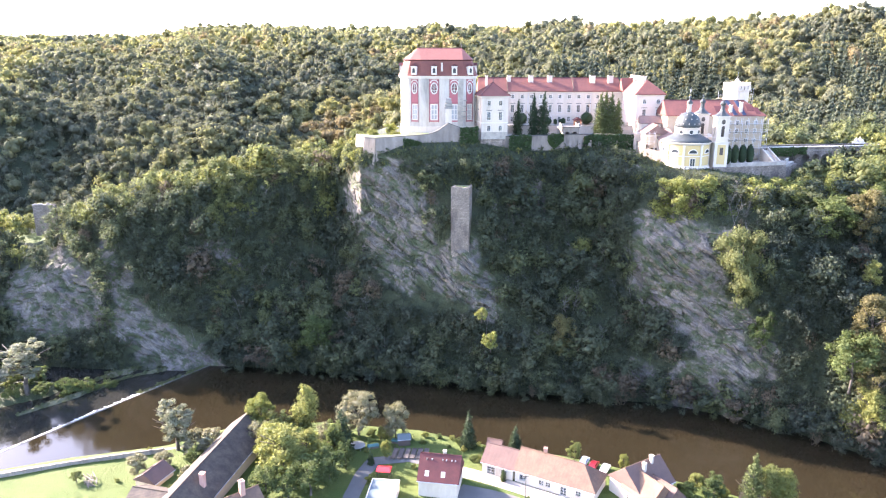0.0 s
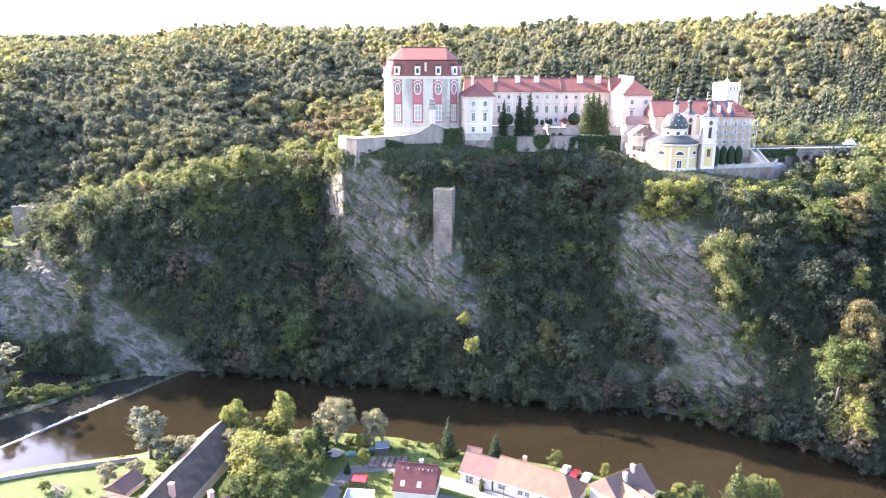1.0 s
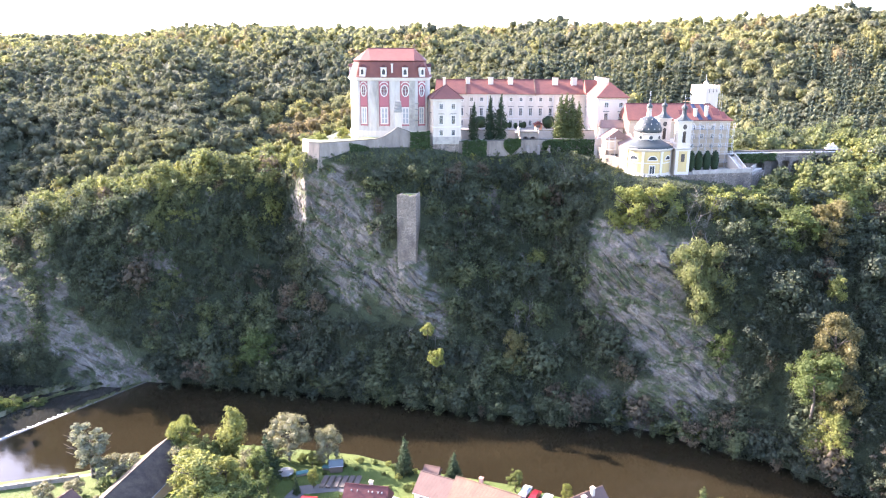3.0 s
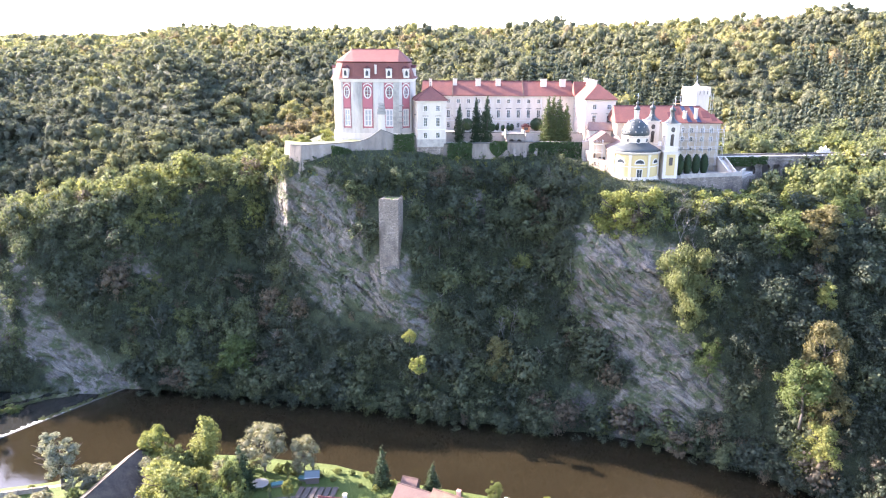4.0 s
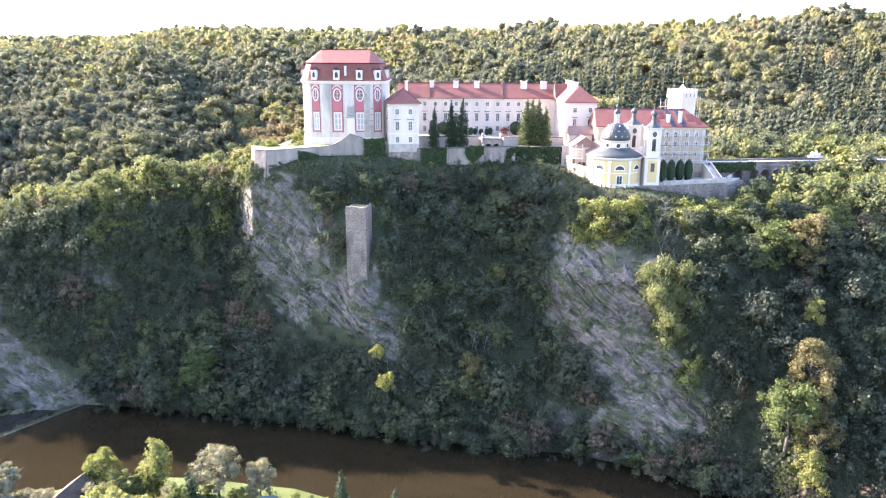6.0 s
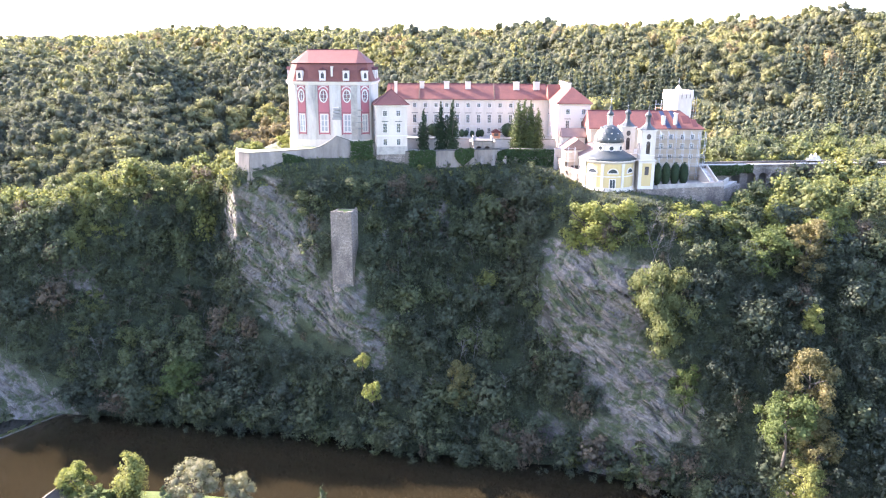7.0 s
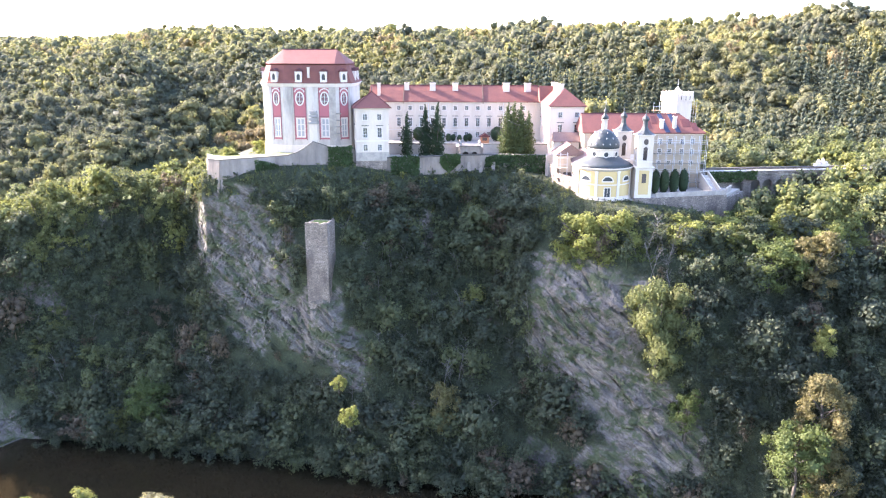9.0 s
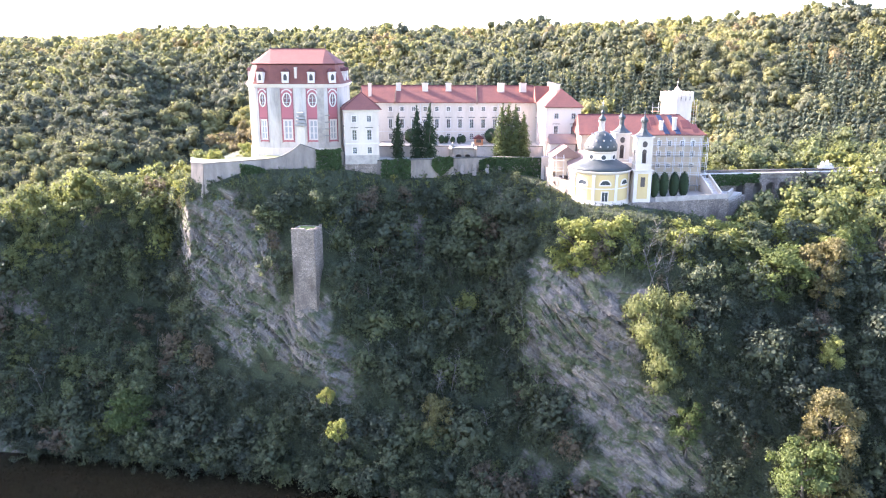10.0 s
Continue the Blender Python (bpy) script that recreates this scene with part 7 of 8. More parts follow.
M_OLDWALL = worn("old_beige_wall", (0.25, 0.215, 0.17), (0.12, 0.1, 0.08), (0.18, 0.155, 0.12), 0.92, 0.5, 2.0, 0.9, 0.03)
fence = thing("flood_wall", (-88, 152, 4), "low old beige wall with posts along the river meadow", "wall")
pts = [(-106, 147.5), (-101, 149.3), (-88.5, 154.2), (-74, 158.8), (-68, 160.4)]
for p, q in zip(pts, pts[1:]):
    part("wall_panel", Shape().beam(p, q, 0.35, 3.6, 5.6), M_OLDWALL, fence)
    part("coping", Shape().beam(p, q, 0.45, 5.6, 5.7), M_OLDWALL, fence)
for k in range(14):
    t = k / 13
    x = -105 + 36.5 * t
    y = float(np.interp(x, [p[0] for p in pts], [p[1] for p in pts]))
    part("post", Shape().box(x - 0.2, x + 0.2, y - 0.3, y + 0.2, 3.6, 5.85), M_OLDWALL, fence)
# vegetable beds and sheds by the bank
for k in range(6):
    x = -11.6 + 1.5 * k
    bed = thing("raised_bed", (x, 159, 5), "wooden raised garden bed with soil", "planter", "raised beds", turn=-8)
    mm = ORIGIN[bed]
    part("soil", moved(Shape().box(-0.5, 0.5, -2.2, 2.2, -0.6, 0.36), mm), M_DARK, bed)
    part("board", moved(Shape().box(-0.56, -0.5, -2.3, 2.3, -0.6, 0.46).box(0.5, 0.56, -2.3, 2.3, -0.6, 0.46).box(-0.5, 0.5, -2.3, -2.2, -0.6, 0.46).box(-0.5, 0.5, 2.2, 2.3, -0.6, 0.46), mm), M_OLDWOOD, bed)

tr = thing("trampoline", (-21.0, 162.0, gz(-21, 162)), "round dark garden trampoline on steel legs", "trampoline")
mt = ORIGIN[tr]
part("mat", moved(Shape().lathe(0, 0, [(0.02, 0.8), (1.6, 0.8), (1.6, 0.84), (0.02, 0.84)], 24), mt), M_RUBBER, tr)
part("frame", moved(Shape().lathe(0, 0, [(1.6, 0.74), (1.9, 0.74), (1.9, 0.88), (1.6, 0.88)], 24), mt), M_METAL, tr)
for k in range(6):
    part("leg", moved(Shape().rod((1.7 * math.cos(k * 1.047), 1.7 * math.sin(k * 1.047), -0.3), (1.7 * math.cos(k * 1.047), 1.7 * math.sin(k * 1.047), 0.76), 0.04, 6), mt), M_METAL, tr)
gable_house("garden_shed", (12.5, 160.6, gz(12.5, 161)), -20, 3.4, 2.6, 1.9, 3.0, M_DARK, M_TILE_BROWN, "small timber garden shed with a brown roof", over=0.25)
gable_house("garden_shed", (-9.5, 163.4, gz(-9.5, 163.4)), 8, 3.0, 2.4, 1.8, 2.7, M_DARK, M_GREYROOF, "small grey timber shed beside the vegetable beds", over=0.2)
gable_house("garden_shed", (65.2, 135.4, gz(65, 135)), -30, 4.6, 3.8, 2.2, 3.8, M_OLDPLASTER, M_TILE_BROWN, "small shed with a brown roof among the bushes", over=0.3)
pile = thing("timber_pile", (-80, 147, gz(-80, 147)), "loose heap of grey boards and logs on the lawn", "timber pile", turn=35)
mt = ORIGIN[pile]
rnd = random.Random(4)
for k in range(22):
    a, z = rnd.uniform(-0.5, 0.5), 0.1 + 0.035 * k * (k % 3)
    x, y, ln = rnd.uniform(-1.1, 1.1), rnd.uniform(-1.8, 1.8), rnd.uniform(0.9, 1.7)
    part("log", moved(Shape().rod((x - math.sin(a) * ln, y - math.cos(a) * ln, z), (x + math.sin(a) * ln, y + math.cos(a) * ln, z + rnd.uniform(-0.05, 0.2)), rnd.uniform(0.07, 0.14), 6), mt), M_OLDWOOD, pile)
for x, y, turn, w in ((-17.2, 162.2, 20, 2.6), (-11.8, 165.0, -15, 2.0)):
    cover = thing("covered_woodpile", (x, y, gz(x, y)), "low woodpile under a blue-green tarpaulin", "woodpile", turn=turn)
    mt = ORIGIN[cover]
    part("stack", moved(Shape().box(-w / 2, w / 2, -0.5, 0.5, -0.3, 0.8), mt), M_OLDWOOD, cover)
    part("tarpaulin", moved(Shape().hip(-w / 2 - 0.12, w / 2 + 0.12, -0.64, 0.64, 0.8, 1.1, "x", 0.3, 0.3, 0.25), mt), M_TEAL, cover)
pole = thing("utility_pole", (18.2, 141.0, 5), "weathered wooden utility pole beside the village road", "pole")
part("mast", Shape().rod((18.2, 141.0, 4.5), (18.2, 141.0, 11.0), 0.13, 10, 0.09), M_OLDWOOD, pole)
part("crossarm", Shape().box(17.6, 18.8, 140.94, 141.06, 10.4, 10.52), M_OLDWOOD, pole)
for x in (17.7, 18.7):
    part("insulator", Shape().lathe(x, 141.0, [(0.05, 10.52), (0.07, 10.6), (0.04, 10.72)], 8), M_TRIM, pole)
M_BAR = worn("mud_and_grass", (0.09, 0.085, 0.045), (0.14, 0.125, 0.08), (0.07, 0.075, 0.03), 0.95, 0.4, 2.5, 0.8, 0.05)
# ---- weir ----
w = thing("weir", (-92, 190, 1), "slanting river weir with white water along its crest", "weir", kind="structure")
pa, pb = Vector(WEIR_A), Vector(WEIR_B)
dr = (pb - pa).normalized()
nr = Vector((-dr.y, dr.x))
cr = Shape()
N = 90
prof = [(-1.2, 2.4), (-0.3, 2.86), (0.3, 2.84), (1.6, 2.2), (3.0, 1.75)]
vs = []
for i in range(N + 1):
    c = pa.lerp(pb, i / N)
    for o, z in prof:
        vs.append((c.x + nr.x * o, c.y + nr.y * o, z))
cr.add(vs, [(i * 5 + j, (i + 1) * 5 + j, (i + 1) * 5 + j + 1, i * 5 + j + 1) for i in range(N) for j in range(4)])
part("crest", cr, M_WET, w, "wet dark stone crest")
rng = np.random.default_rng(8)
vs, fs = [], []
N = 240
spray = np.abs(fbm(np.arange(N + 1) / 4.0, np.zeros(N + 1), np.zeros(N + 1), 4)) * 2
for i in range(N + 1):
    t = i / N
    c = pa.lerp(pb, t)
    strong = smooth(0.12, 0.34, t) * (1 - smooth(0.5, 0.68, t))
    wd = 0.12 + strong * (0.5 + 3.4 * spray[i] + 2.0 * rng.random() ** 3)
    for j, o in enumerate((0.05, 0.35, 0.35 + wd * 0.4, 0.35 + wd)):
        o2 = o + (rng.normal(0, 0.12) if j else 0)
        vs.append((c.x + nr.x * o2, c.y + nr.y * o2, 2.93 - 0.3 * o + rng.normal(0, 0.05)))
for i in range(int(N * 0.72)):
    for j in range(3):
        if rng.random() < (0.9, 0.66, 0.34)[j] * (1 if N * 0.12 < i < N * 0.6 else 0.6):
            fs.append((i * 4 + j, (i + 1) * 4 + j, (i + 1) * 4 + j + 1, i * 4 + j + 1))
part("foam", Shape().add(vs, fs), M_FOAM, w, "white foaming water")
# low grassy bars below the weir
line = np.array([(-118, 184), (-108, 196), (-98, 207.5), (-88, 215.5), (-76, 220.5)], float)
for name, shift, wide, seed in (("gravel_bar", 0.0, 2.2, 2), ("gravel_bar", 6.0, 3.4, 9)):
    M, K = 70, 8
    T = np.linspace(0, 1, M + 1) if shift == 0 else np.linspace(0.3, 0.86, M + 1)
    at = np.linspace(0, 1, len(line))
    ax, ay = np.interp(T, at, line[:, 0]) - 0.8 * shift, np.interp(T, at, line[:, 1]) + 0.55 * shift
    hw = wide * np.sin(np.pi * np.linspace(0.02, 0.98, M + 1)) ** 0.5 * (0.75 + 1.3 * fbm(T * 9, 0 * T, 0 * T + seed, 3))
    vs = []
    for i in range(M + 1):
        for k in range(K + 1):
            o = (k / K * 2 - 1)
            vs.append((ax[i] - 0.8 * o * hw[i], ay[i] + 0.6 * o * hw[i], 1.6 + 0.75 * (1 - o * o) + 0.12 * rng.normal()))
    bar = solo(name, Shape().add(vs, [(i * (K + 1) + k, (i + 1) * (K + 1) + k, (i + 1) * (K + 1) + k + 1, i * (K + 1) + k + 1) for i in range(M) for k in range(K)]), M_BAR,
               "low overgrown gravel bar below the weir", "gravel bar", kind="structure")
    n = 150
    u = rng.integers(0, M, n)
    o = rng.uniform(-0.9, 0.9, n)
    p = np.column_stack([ax[u] - 0.8 * o * hw[u], ay[u] + 0.6 * o * hw[u], 1.9 + 0.4 * (1 - o * o)])
    stand("bar_grass", [crown(150 + q, 0.8, 0.45, 3, 36, 0.25) for q in range(3)], p, rng.uniform(0.5, 1.2, n), rng.uniform(0, 6, n), rng.uniform(0.3, 0.62, n), M_LEAF, "rank grass and weeds on the gravel bar", "grass")
rng = np.random.default_rng(31)
t = rng.random(150)
c = np.array([[pa.lerp(pb, 0.6 + 0.4 * v).x, pa.lerp(pb, 0.6 + 0.4 * v).y] for v in t]) + np.outer(rng.normal(0.8, 0.7, 150), [nr.x, nr.y])
p = np.column_stack([c, np.full(150, 2.7)])
stand("weir_grass", [crown(140 + k, 0.8, 0.4, 3, 40, 0.3) for k in range(3)], p, rng.uniform(0.5, 1.0, 150), rng.uniform(0, 6, 150), rng.uniform(0.3, 0.6, 150), M_LEAF, "rank grass along the weir's crest", "grass")

# ---- village and bank trees ----
VILLAGE = [
    ("poplar", "poplar", -65.0, 161.0, 16.5, 1.35, "silvery poplar on the river bank"), ("willow_shrub", "willow_a", -57.0, 162.5, 5.4, 1.5, "pale willow bush beside the barn"),
    ("willow_shrub", "silver_a", -61.0, 157.0, 5.4, 1.6, "silvery bush beside the barn"), ("garden_tree", "broad_a", -58.8, 153.5, 5.2, 1.2, "dark green garden tree beside the barn"),
    ("garden_tree", "willow_a", -57.5, 147.0, 4.2, 1.4, "pale green shrub by the barn wall"), ("bank_tree", "lime_a", -46.2, 167.5, 13.5, 0.95, "yellow-green tree on the river bank"),
    ("bank_tree", "broad_a", -40.5, 163.0, 10.5, 1.1, "green tree on the river bank"), ("bank_tree", "slim_a", -34.8, 168.0, 14.5, 1.15, "slender yellow-green poplar on the river bank"),
    ("willow", "willow_a", -21.5, 168.5, 13.5, 1.05, "large pale willow on the river bank"), ("willow", "willow_a", -12.0, 167.5, 11.0, 0.85, "pale willow on the river bank"),
    ("garden_tree", "lime_a", -36.0, 147.5, 16.0, 1.3, "large yellow-green walnut in the village"), ("garden_tree", "lime_a", -31.5, 152.5, 12.0, 1.0, "yellow-green tree in the village"),
    ("garden_tree", "broad_b", -25.5, 146.5, 9.5, 1.0, "dark green tree in the village"), ("garden_tree", "broad_a", -25.8, 156.8, 11.5, 0.75, "dark green tree in the village"),
    ("garden_tree", "broad_a", -22.5, 152.0, 8.5, 0.9, "green tree beside the lane"), ("spruce", "spruce", 6.4, 163.2, 10.5, 1.0, "blue-green spruce in a river garden"),
    ("fir", "spruce", 17.9, 162.0, 7.5, 1.3, "young fir behind the long house"), ("bank_tree", "broad_a", 31.6, 156.5, 6.5, 0.95, "green tree behind the long house"),
    ("bank_tree", "lime_a", 42.6, 153.2, 5.5, 0.75, "yellow-green shrub behind the cars"), ("garden_tree", "lime_a", 54.0, 141.5, 5.0, 1.2, "bright green bush by the river"),
    ("garden_tree", "broad_a", 59.0, 140.0, 8.0, 0.95, "green tree by the river"), ("bank_tree", "thuja", 66.0, 137.5, 13.5, 1.1, "tall yellowish conifer by the river"),
    ("bank_tree", "broad_b", 70.5, 138.0, 11.5, 0.85, "dark green tree by the river"), ("bank_tree", "slim_a", 73.0, 137.0, 11.0, 1.0, "slender green tree by the river"),
    ("fruit_tree", "broad_a", -83.0, 146.5, 3.6, 1.2, "small fruit tree on the lawn"), ("fruit_tree", "willow_a", -70.5, 150.0, 6.0, 1.1, "bare-looking pale shrub by the shed"),
    ("garden_conifer", "spruce", -17.0, 154.5, 5.0, 0.9, "small dark conifer in a garden"), ("garden_tree", "lime_a", -13.6, 156.8, 6.2, 0.7, "bright green young tree in a garden"),
    ("garden_tree", "shrub_lime", -16.0, 146.5, 3.0, 1.0, "bright green garden bush"), ("garden_tree", "lime_a", -15.5, 165.8, 5.0, 0.7, "bright green young tree by the willows"),
    ("garden_tree", "lime_a", -41.0, 156.5, 11.0, 1.1, "yellow-green tree beside the barn"), ("garden_tree", "broad_b", -29.0, 141.5, 11.0, 1.2, "dark green tree in the village"),
    ("garden_tree", "broad_a", -33.5, 139.0, 9.0, 1.1, "dark green tree in the village"), ("garden_tree", "broad_b", -38.5, 140.5, 8.5, 1.1, "green tree in the village"),
    ("garden_tree", "willow_a", -28.5, 160.0, 8.5, 0.9, "olive green tree on the river bank"), ("garden_tree", "broad_a", -37.0, 166.0, 8.5, 1.0, "green tree on the river bank"),
    ("garden_tree", "willow_a", -44.5, 160.5, 9.0, 0.9, "olive green tree beside the barn"), ("garden_conifer", "spruce", -24.6, 160.2, 11.5, 1.35, "grey-green conifer in the village"),
    ("willow_shrub", "willow_a", -61.5, 163.2, 5.0, 1.4, "pale willow bush on the river bank"), ("willow_shrub", "silver_a", -57.5, 158.0, 5.5, 1.6, "silvery bush beside the barn"),
    ("garden_tree", "willow_a", -65.5, 153.0, 4.5, 1.4, "pale shrub behind the shed"), ("garden_tree", "lime_a", 57.0, 145.0, 5.0, 1.2, "bright green bush by the river"),
    ("garden_conifer", "thuja", 13.8, 147.4, 3.6, 1.2, "slim clipped conifer in front of the row house"),
    ("islet_bush", "shrub_a", -129.0, 200.0, 6.0, 1.4, "low dark bushes on the river islet"), ("islet_bush", "shrub_a", -138.0, 199.0, 7.0, 1.4, "low dark bushes on the river islet"),
    ("islet_bush", "shrub_a", -124.0, 193.5, 5.0, 1.4, "low dark bushes on the river islet"), ("islet_bush", "shrub_a", -113.5, 201.0, 4.0, 1.4, "low dark bushes on the river islet"),
    ("islet_tree", "silver_a", -121.0, 195.0, 19.0, 1.75, "large pale tree on the river islet"), ("islet_bush", "shrub_a", -106.0, 200.5, 6.5, 1.1, "low dark bushes on the river islet"), ("islet_bush", "shrub_a", -100.5, 202.5, 5.0, 1.1, "low dark bushes on the river islet"), ("islet_bush", "shrub_a", -110.5, 197.0, 8.0, 1.0, "low dark bushes on the river islet"), ("islet_tree", "broad_b", -134.0, 193.0, 16.0, 1.2, "dark tree on the river islet"),
    ("islet_bush", "shrub_a", -117.0, 196.0, 5.0, 1.3, "low dark bushes on the river islet"), ("islet_bush", "shrub_a", -122.0, 203.0, 6.5, 1.3, "low dark bushes on the river islet"),
]
for i, (name, kind, x, y, h, wd, label) in enumerate(VILLAGE):
    plant(name, kind, (x, y, gz(x, y) - 0.2), h, wd, 47 * i, label, "tree" if "bush" not in label else "shrub")
for i, (x, y, h, k) in enumerate([(10.5, 161, 2.2, "shrub_lime"), (4, 165, 2.4, "shrub_a"), (12.5, 159.5, 2.5, "shrub_a"), (-1, 167.5, 2.0, "shrub_a"), (7.5, 156, 2.6, "shrub_a"), (48, 149, 2.2, "shrub_lime"),
                                  (50.5, 147.2, 2.6, "shrub_a"), (36, 156, 2.0, "shrub_a"), (24, 160.5, 1.8, "shrub_a"), (-28.5, 163.5, 2.4, "shrub_lime"), (-5.6, 139.2, 1.8, "shrub_a"), (2, 137.5, 1.6, "shrub_lime"),
                                  (19, 139.5, 2.0, "shrub_a"), (26, 134.5, 2.4, "shrub_a"), (-72, 160.5, 2.0, "shrub_lime"), (-60, 142, 3.0, "shrub_a"), (76, 133, 4, "shrub_a"), (62.5, 143, 3, "shrub_lime"), (-8, 166.5, 2.2, "shrub_a"), (-5, 164.5, 1.6, "shrub_lime"), (1.5, 162.5, 1.5, "shrub_a"), (-24, 165.5, 2.4, "shrub_a"), (-18.5, 160, 1.5, "shrub_lime"),
                                  (-12, 162.5, 1.4, "shrub_a"), (15, 158.5, 1.6, "shrub_lime"), (20, 157.5, 1.5, "shrub_a"), (28, 155, 1.7, "shrub_a"), (9, 163.8, 1.8, "shrub_lime"), (3.5, 156.5, 1.4, "shrub_a"), (-50, 165.5, 3.0, "shrub_a"), (-54, 166, 2.6, "shrub_lime"), (45.5, 150.8, 2.2, "shrub_lime"), (53, 145.5, 2.4, "shrub_a"), (-24.5, 168.6, 3.2, "shrub_a"), (-18.0, 168.2, 3.0, "shrub_a"), (-14.2, 168.0, 3.0, "shrub_a"), (-9.4, 167.8, 2.6, "shrub_a"), (-4.5, 168.0, 2.2, "shrub_lime"), (2.5, 167.0, 2.0, "shrub_lime"), (-6.6, 152.8, 1.6, "shrub_lime"),
                                  (5.2, 161.0, 2.0, "shrub_lime"), (8.8, 157.6, 1.7, "shrub_a"), (-30.0, 168.0, 2.6, "shrub_a"), (-37.5, 169.0, 2.8, "shrub_a"), (16.5, 136.5, 1.6, "shrub_a"), (22.5, 137.0, 1.3, "shrub_lime"), (29, 139.0, 1.5, "shrub_a"), (-66.5, 147.5, 1.8, "shrub_a"), (-74, 147.0, 1.4, "shrub_lime")]):
    plant("garden_bush", k, (x, y, gz(x, y) - 0.2), h, 1.0, 61 * i, "leafy green garden bush", "shrub", "garden bushes")

# ---- single trees on the rock and the valley side ----
HERO = [
    ("maple", 80.0, 186.0, 34.4, 22.6, 0.75, "large sunlit maple at the edge of the cliff"), ("broad_a", 85.6, 181.5, 22.0, 13.0, 0.8, "green tree hanging below the maple"), ("lime_a", 66.0, 206.0, 51.0, 17.0, 1.1, "sunlit yellow-green tree below the chapel"),
    ("lime_a", 73.4, 204.6, 51.5, 17.0, 1.1, "sunlit yellow-green tree below the chapel"), ("broad_a", 79.0, 203.0, 50.0, 14.0, 0.9, "dark green tree below the chapel"),
    ("lime_a", 87.4, 203.5, 51.0, 16.6, 1.15, "sunlit tree below the garden wall"), ("lime_a", 96.0, 205.0, 51.0, 16.6, 1.2, "sunlit tree below the garden wall"), ("broad_a", 101.5, 204.0, 50.0, 14.0, 1.0, "green tree below the garden wall"),
    ("russet_a", 113.0, 190.0, 50.0, 15.0, 1.05, "brownish sunlit tree on the valley side"), ("broad_b", 104.5, 193.0, 50.0, 13.5, 1.1, "green tree on the valley side"),
    ("lime_a", 118.0, 199.0, 52.0, 14.0, 1.1, "sunlit tree on the valley side"), ("broad_a", 124.0, 204.0, 54.0, 13.5, 1.1, "sunlit tree on the valley side"), ("lime_a", 110.5, 206.0, 53.5, 13.0, 1.1, "sunlit tree on the valley side"),
    ("russet_a", 105.5, 166.0, 27.5, 16.5, 0.9, "russet sunlit tree on the valley side"), ("broad_b", 101.5, 165.0, 20.0, 16.0, 0.9, "green sunlit tree above the river"), ("lime_a", 105.0, 161.0, 9.0, 13.5, 0.9, "sunlit tree above the river"),
    ("slim_a", 102.6, 164.0, 5.5, 11.0, 1.2, "slender pale green tree above the river"), ("russet_a", 107.5, 163.0, 15.0, 14.0, 0.95, "russet tree above the river"), ("lime_a", 110.5, 178.0, 40.5, 9.0, 0.9, "yellow-green tree on the valley side"),
    ("lime_a", 128.5, 228.0, 57.0, 12.6, 1.1, "sunlit tree in front of the causeway"), ("broad_a", 121.0, 226.0, 56.0, 11.0, 1.1, "green tree in front of the causeway"), ("lime_a", 136.5, 229.0, 57.0, 12.6, 1.1, "sunlit tree in front of the causeway"),
    ("broad_b", 144.5, 230.0, 57.0, 12.4, 1.0, "green tree in front of the causeway"), ("lime_a", 152.5, 231.0, 57.0, 12.8, 1.1, "sunlit tree in front of the causeway"), ("broad_a", 161.0, 232.0, 57.0, 12.4, 1.1, "green tree in front of the causeway"),
    ("lime_a", 119.0, 259.0, 57.0, 13.5, 1.0, "bright yellow-green tree behind the causeway"), ("lime_a", 127.0, 263.0, 57.0, 15.5, 1.05, "bright yellow-green tree behind the causeway"), ("lime_a", 136.0, 262.0, 57.0, 15.0, 1.1, "bright yellow-green tree behind the causeway"),
    ("lime_a", 146.0, 266.0, 57.0, 16.0, 1.1, "bright yellow-green tree behind the causeway"), ("broad_a", 156.0, 268.0, 58.0, 15.0, 1.1, "sunlit green tree behind the causeway"), ("lime_a", 165.0, 268.0, 58.0, 14.0, 1.1, "bright yellow-green tree behind the causeway"),
    ("lime_a", 91.5, 209.5, 51.5, 14.8, 0.9, "sunlit tree below the garden wall"), ("broad_a", 99.5, 213.5, 52.5, 13.0, 0.9, "dark green tree below the garden wall"), ("broad_a", 83.5, 209.5, 52.0, 12.0, 0.8, "dark green tree below the garden wall"),
    ("broad_b", 109.5, 222.0, 54.0, 11.5, 1.0, "dark green tree beside the garden wall"), ("broad_a", 115.0, 226.0, 55.0, 9.5, 1.0, "dark green tree beside the causeway"),
    ("shrub_lime", 11.0, 195.6, 25.0, 5.0, 0.75, "yellow bush below the rock"), ("shrub_lime", 13.6, 193.6, 17.0, 6.5, 0.8, "yellow bush below the rock"),
    ("broad_b", -39.0, 209.5, 9.0, 13.0, 1.0, "green tree at the foot of the cliff"), ("russet_a", 35.5, 199.5, 13.0, 13.0, 0.9, "brownish tree at the foot of the cliff"),
    ("lime_a", -30.5, 240.5, 62.0, 8.0, 1.0, "sunlit tree beside the bastion"), ("lime_a", -23.5, 243.5, 68.0, 8.0, 1.0, "sunlit tree behind the bastion"), ("broad_a", -15.0, 247.0, 68.0, 7.5, 1.0, "green tree behind the bastion"), ("lime_a", -18.0, 255.0, 68.0, 9.0, 1.0, "sunlit tree behind the bastion"),
    ("broad_a", -26.5, 252.0, 66.0, 9.0, 1.0, "green tree behind the bastion"), ("shrub_lime", -27.5, 228.5, 66.0, 5.0, 1.0, "sunlit bush under the bastion"),
]
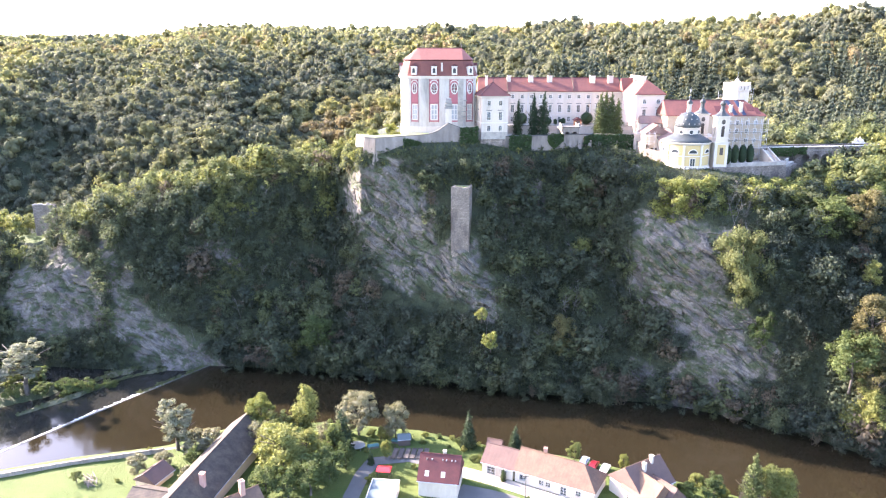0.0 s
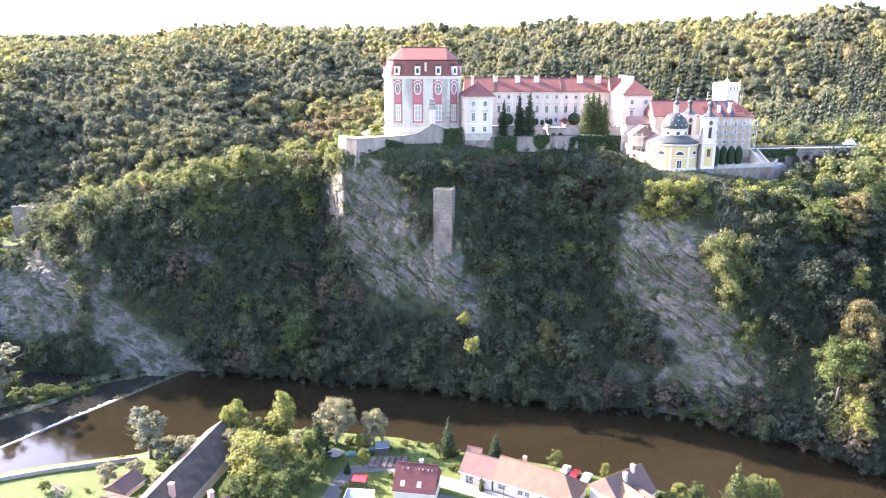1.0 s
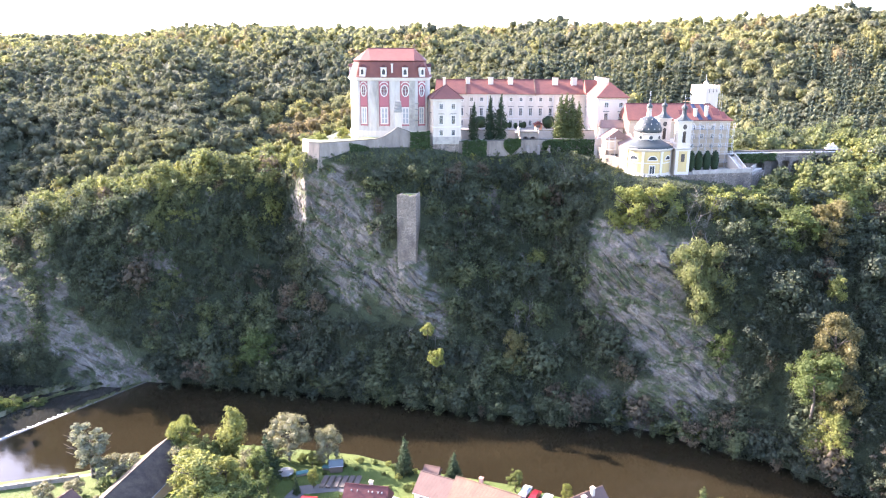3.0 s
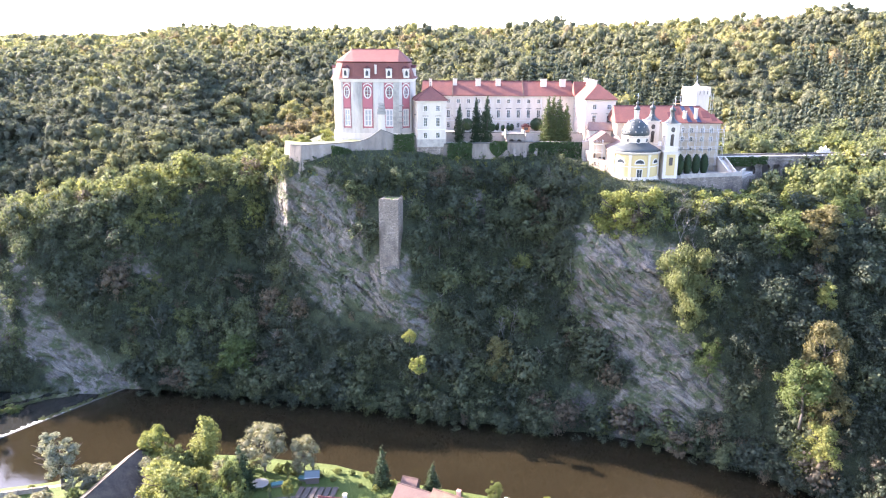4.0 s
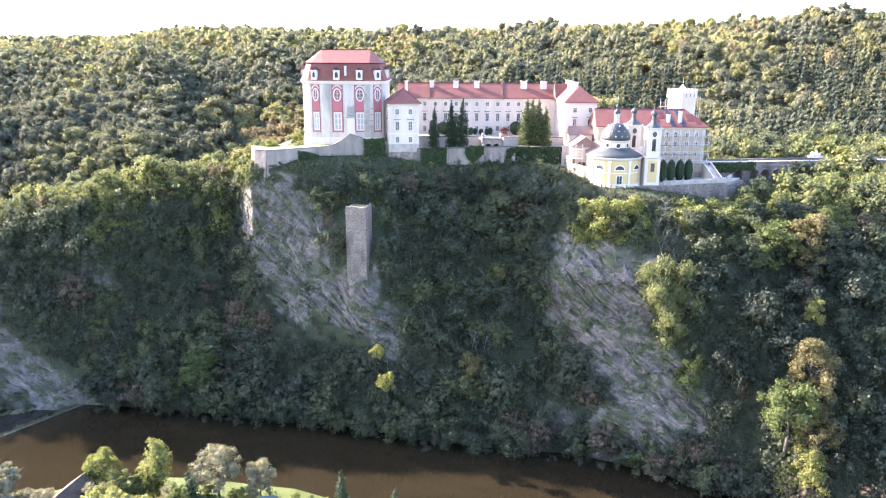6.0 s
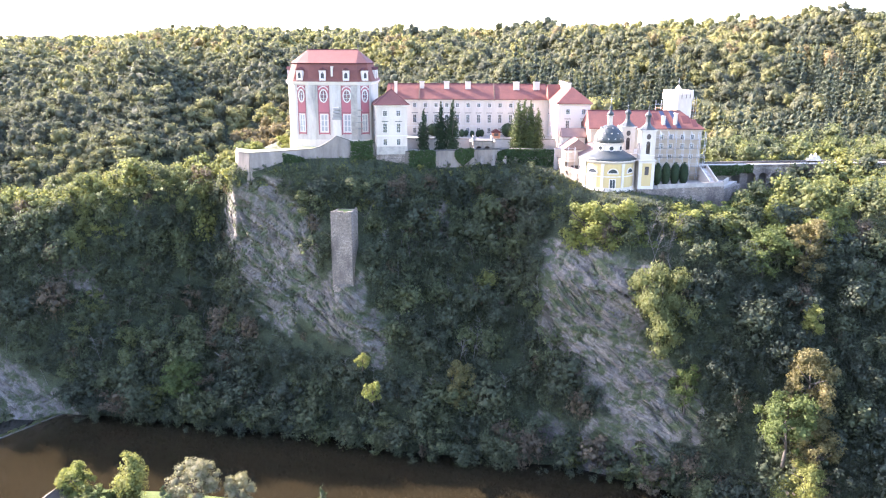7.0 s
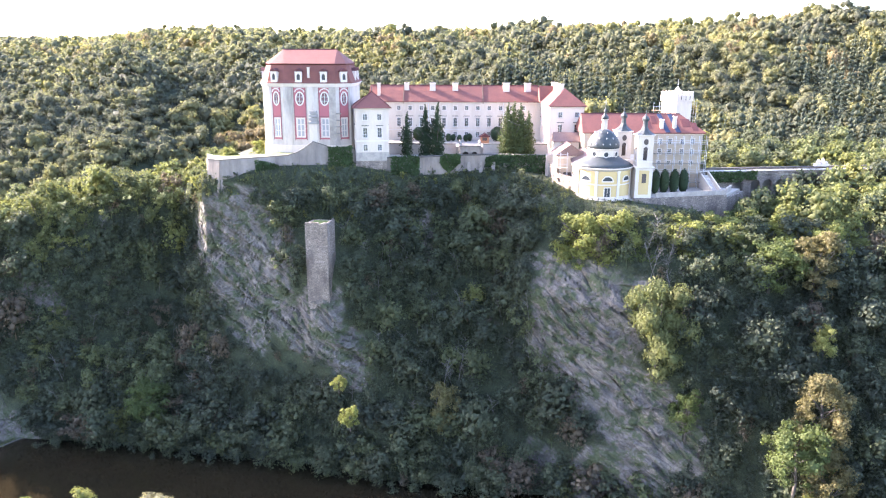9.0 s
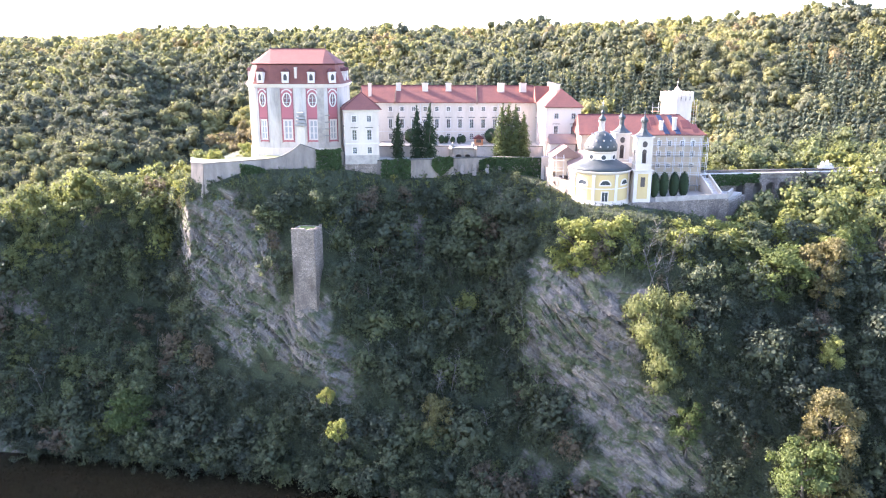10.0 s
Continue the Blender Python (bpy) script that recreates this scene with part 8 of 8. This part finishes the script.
for i, (kind, x, y, z, h, wd, label) in enumerate(HERO):
    # its root stands where the slope reaches that height
    for _ in range(4):
        if gz(x, y) >= z - 0.4:
            break
        y += 0.7
    z, h = z - 0.12 * h, 1.12 * h
    plant("cliff_tree" if "shrub" not in kind else "cliff_bush", kind, (x, y, z), h, wd, 53 * i, label, "tree" if "shrub" not in kind else "shrub")


def ivy(pts, z_low, z_high, label, seed, cards=1500):
    """Ivy over a wall along plan points; z_low and z_high follow the points."""
    rng = np.random.default_rng(seed)
    P = np.array(pts, float)
    seg = np.linalg.norm(np.diff(P, axis=0), axis=1)
    at = np.concatenate([[0], np.cumsum(seg)])
    u = rng.uniform(0, at[-1], cards)
    x, y = np.interp(u, at, P[:, 0]), np.interp(u, at, P[:, 1])
    lo, hi = np.interp(u, at, z_low), np.interp(u, at, z_high)
    v = rng.random(cards)
    z = lo + (hi - lo) * v + 0.5 * fbm(u / 1.5, v * 3, 0 * u + seed, 3)
    d = P[-1] - P[0]
    nrm = np.array([d[1], -d[0], 0.25 * np.hypot(*d)]) / np.hypot(*d)
    bulge = 0.15 + 0.55 * np.abs(fbm(u / 2.2, z / 2.2, 0 * u + seed, 3)) + rng.uniform(0, 0.25, cards)
    pos = np.stack([x, y, z], 1) + nrm * bulge[:, None]
    vv, ff = leaf_cards(rng, pos, nrm + 0.6 * rng.normal(size=(cards, 3)), rng.uniform(0.18, 0.5, cards))
    tagged(new("ivy", np_mesh("ivy", vv, [(ff, 4)], M_IVY)), label, "ivy")


ivy([(20.8, 235.7), (28.2, 237.3)], [66.5, 68.5], [73.6, 73.5], "green ivy sheet on the garden wall", 1, 2200)
ivy([(33.6, 238.9), (36, 239.7), (39.0, 240.6)], [71.0, 68.5, 71.5], [73.5, 73.5, 73.5], "rounded ivy patch on the garden wall", 2, 1200)
ivy([(46.0, 241.7), (50.2, 242.5), (58, 241.3), (62.5, 240.4)], [70.5, 69.0, 67.0, 66.0], [72.8, 73.5, 73.6, 73.5], "dark ivy hanging on the garden wall", 3, 3600)
ivy([(104, 236.8), (118, 238.9)], [66.4, 67.4], [69.6, 69.5], "ivy hanging on the causeway wall", 6, 1500)
ivy([(5.0, 232.4), (10.8, 235.0)], [69.0, 68.5], [76.2, 76.4], "green ivy sheet below the castle hall", 4, 2200)
ivy([(-12.5, 227.7), (-7, 229.2)], [69.0, 69.0], [73.6, 72.2], "dark ivy on the bastion wall", 5, 1300)
hut = thing("garden_hut", (46.4, 257.5, 74.7), "small orange wooden hut in the castle courtyard", "hut")
part("wall", Shape().box(45.2, 47.6, 256.5, 258.5, 74.7, 76.6), M_WOOD, hut)
part("opening", Shape().box(45.7, 47.1, 256.46, 256.5, 75.5, 76.4), M_DARK, hut)
part("roof", Shape().hip(44.8, 48.0, 256.1, 258.9, 76.6, 77.6, "y", 0, 0, 0.1), M_TILE_DARK, hut)
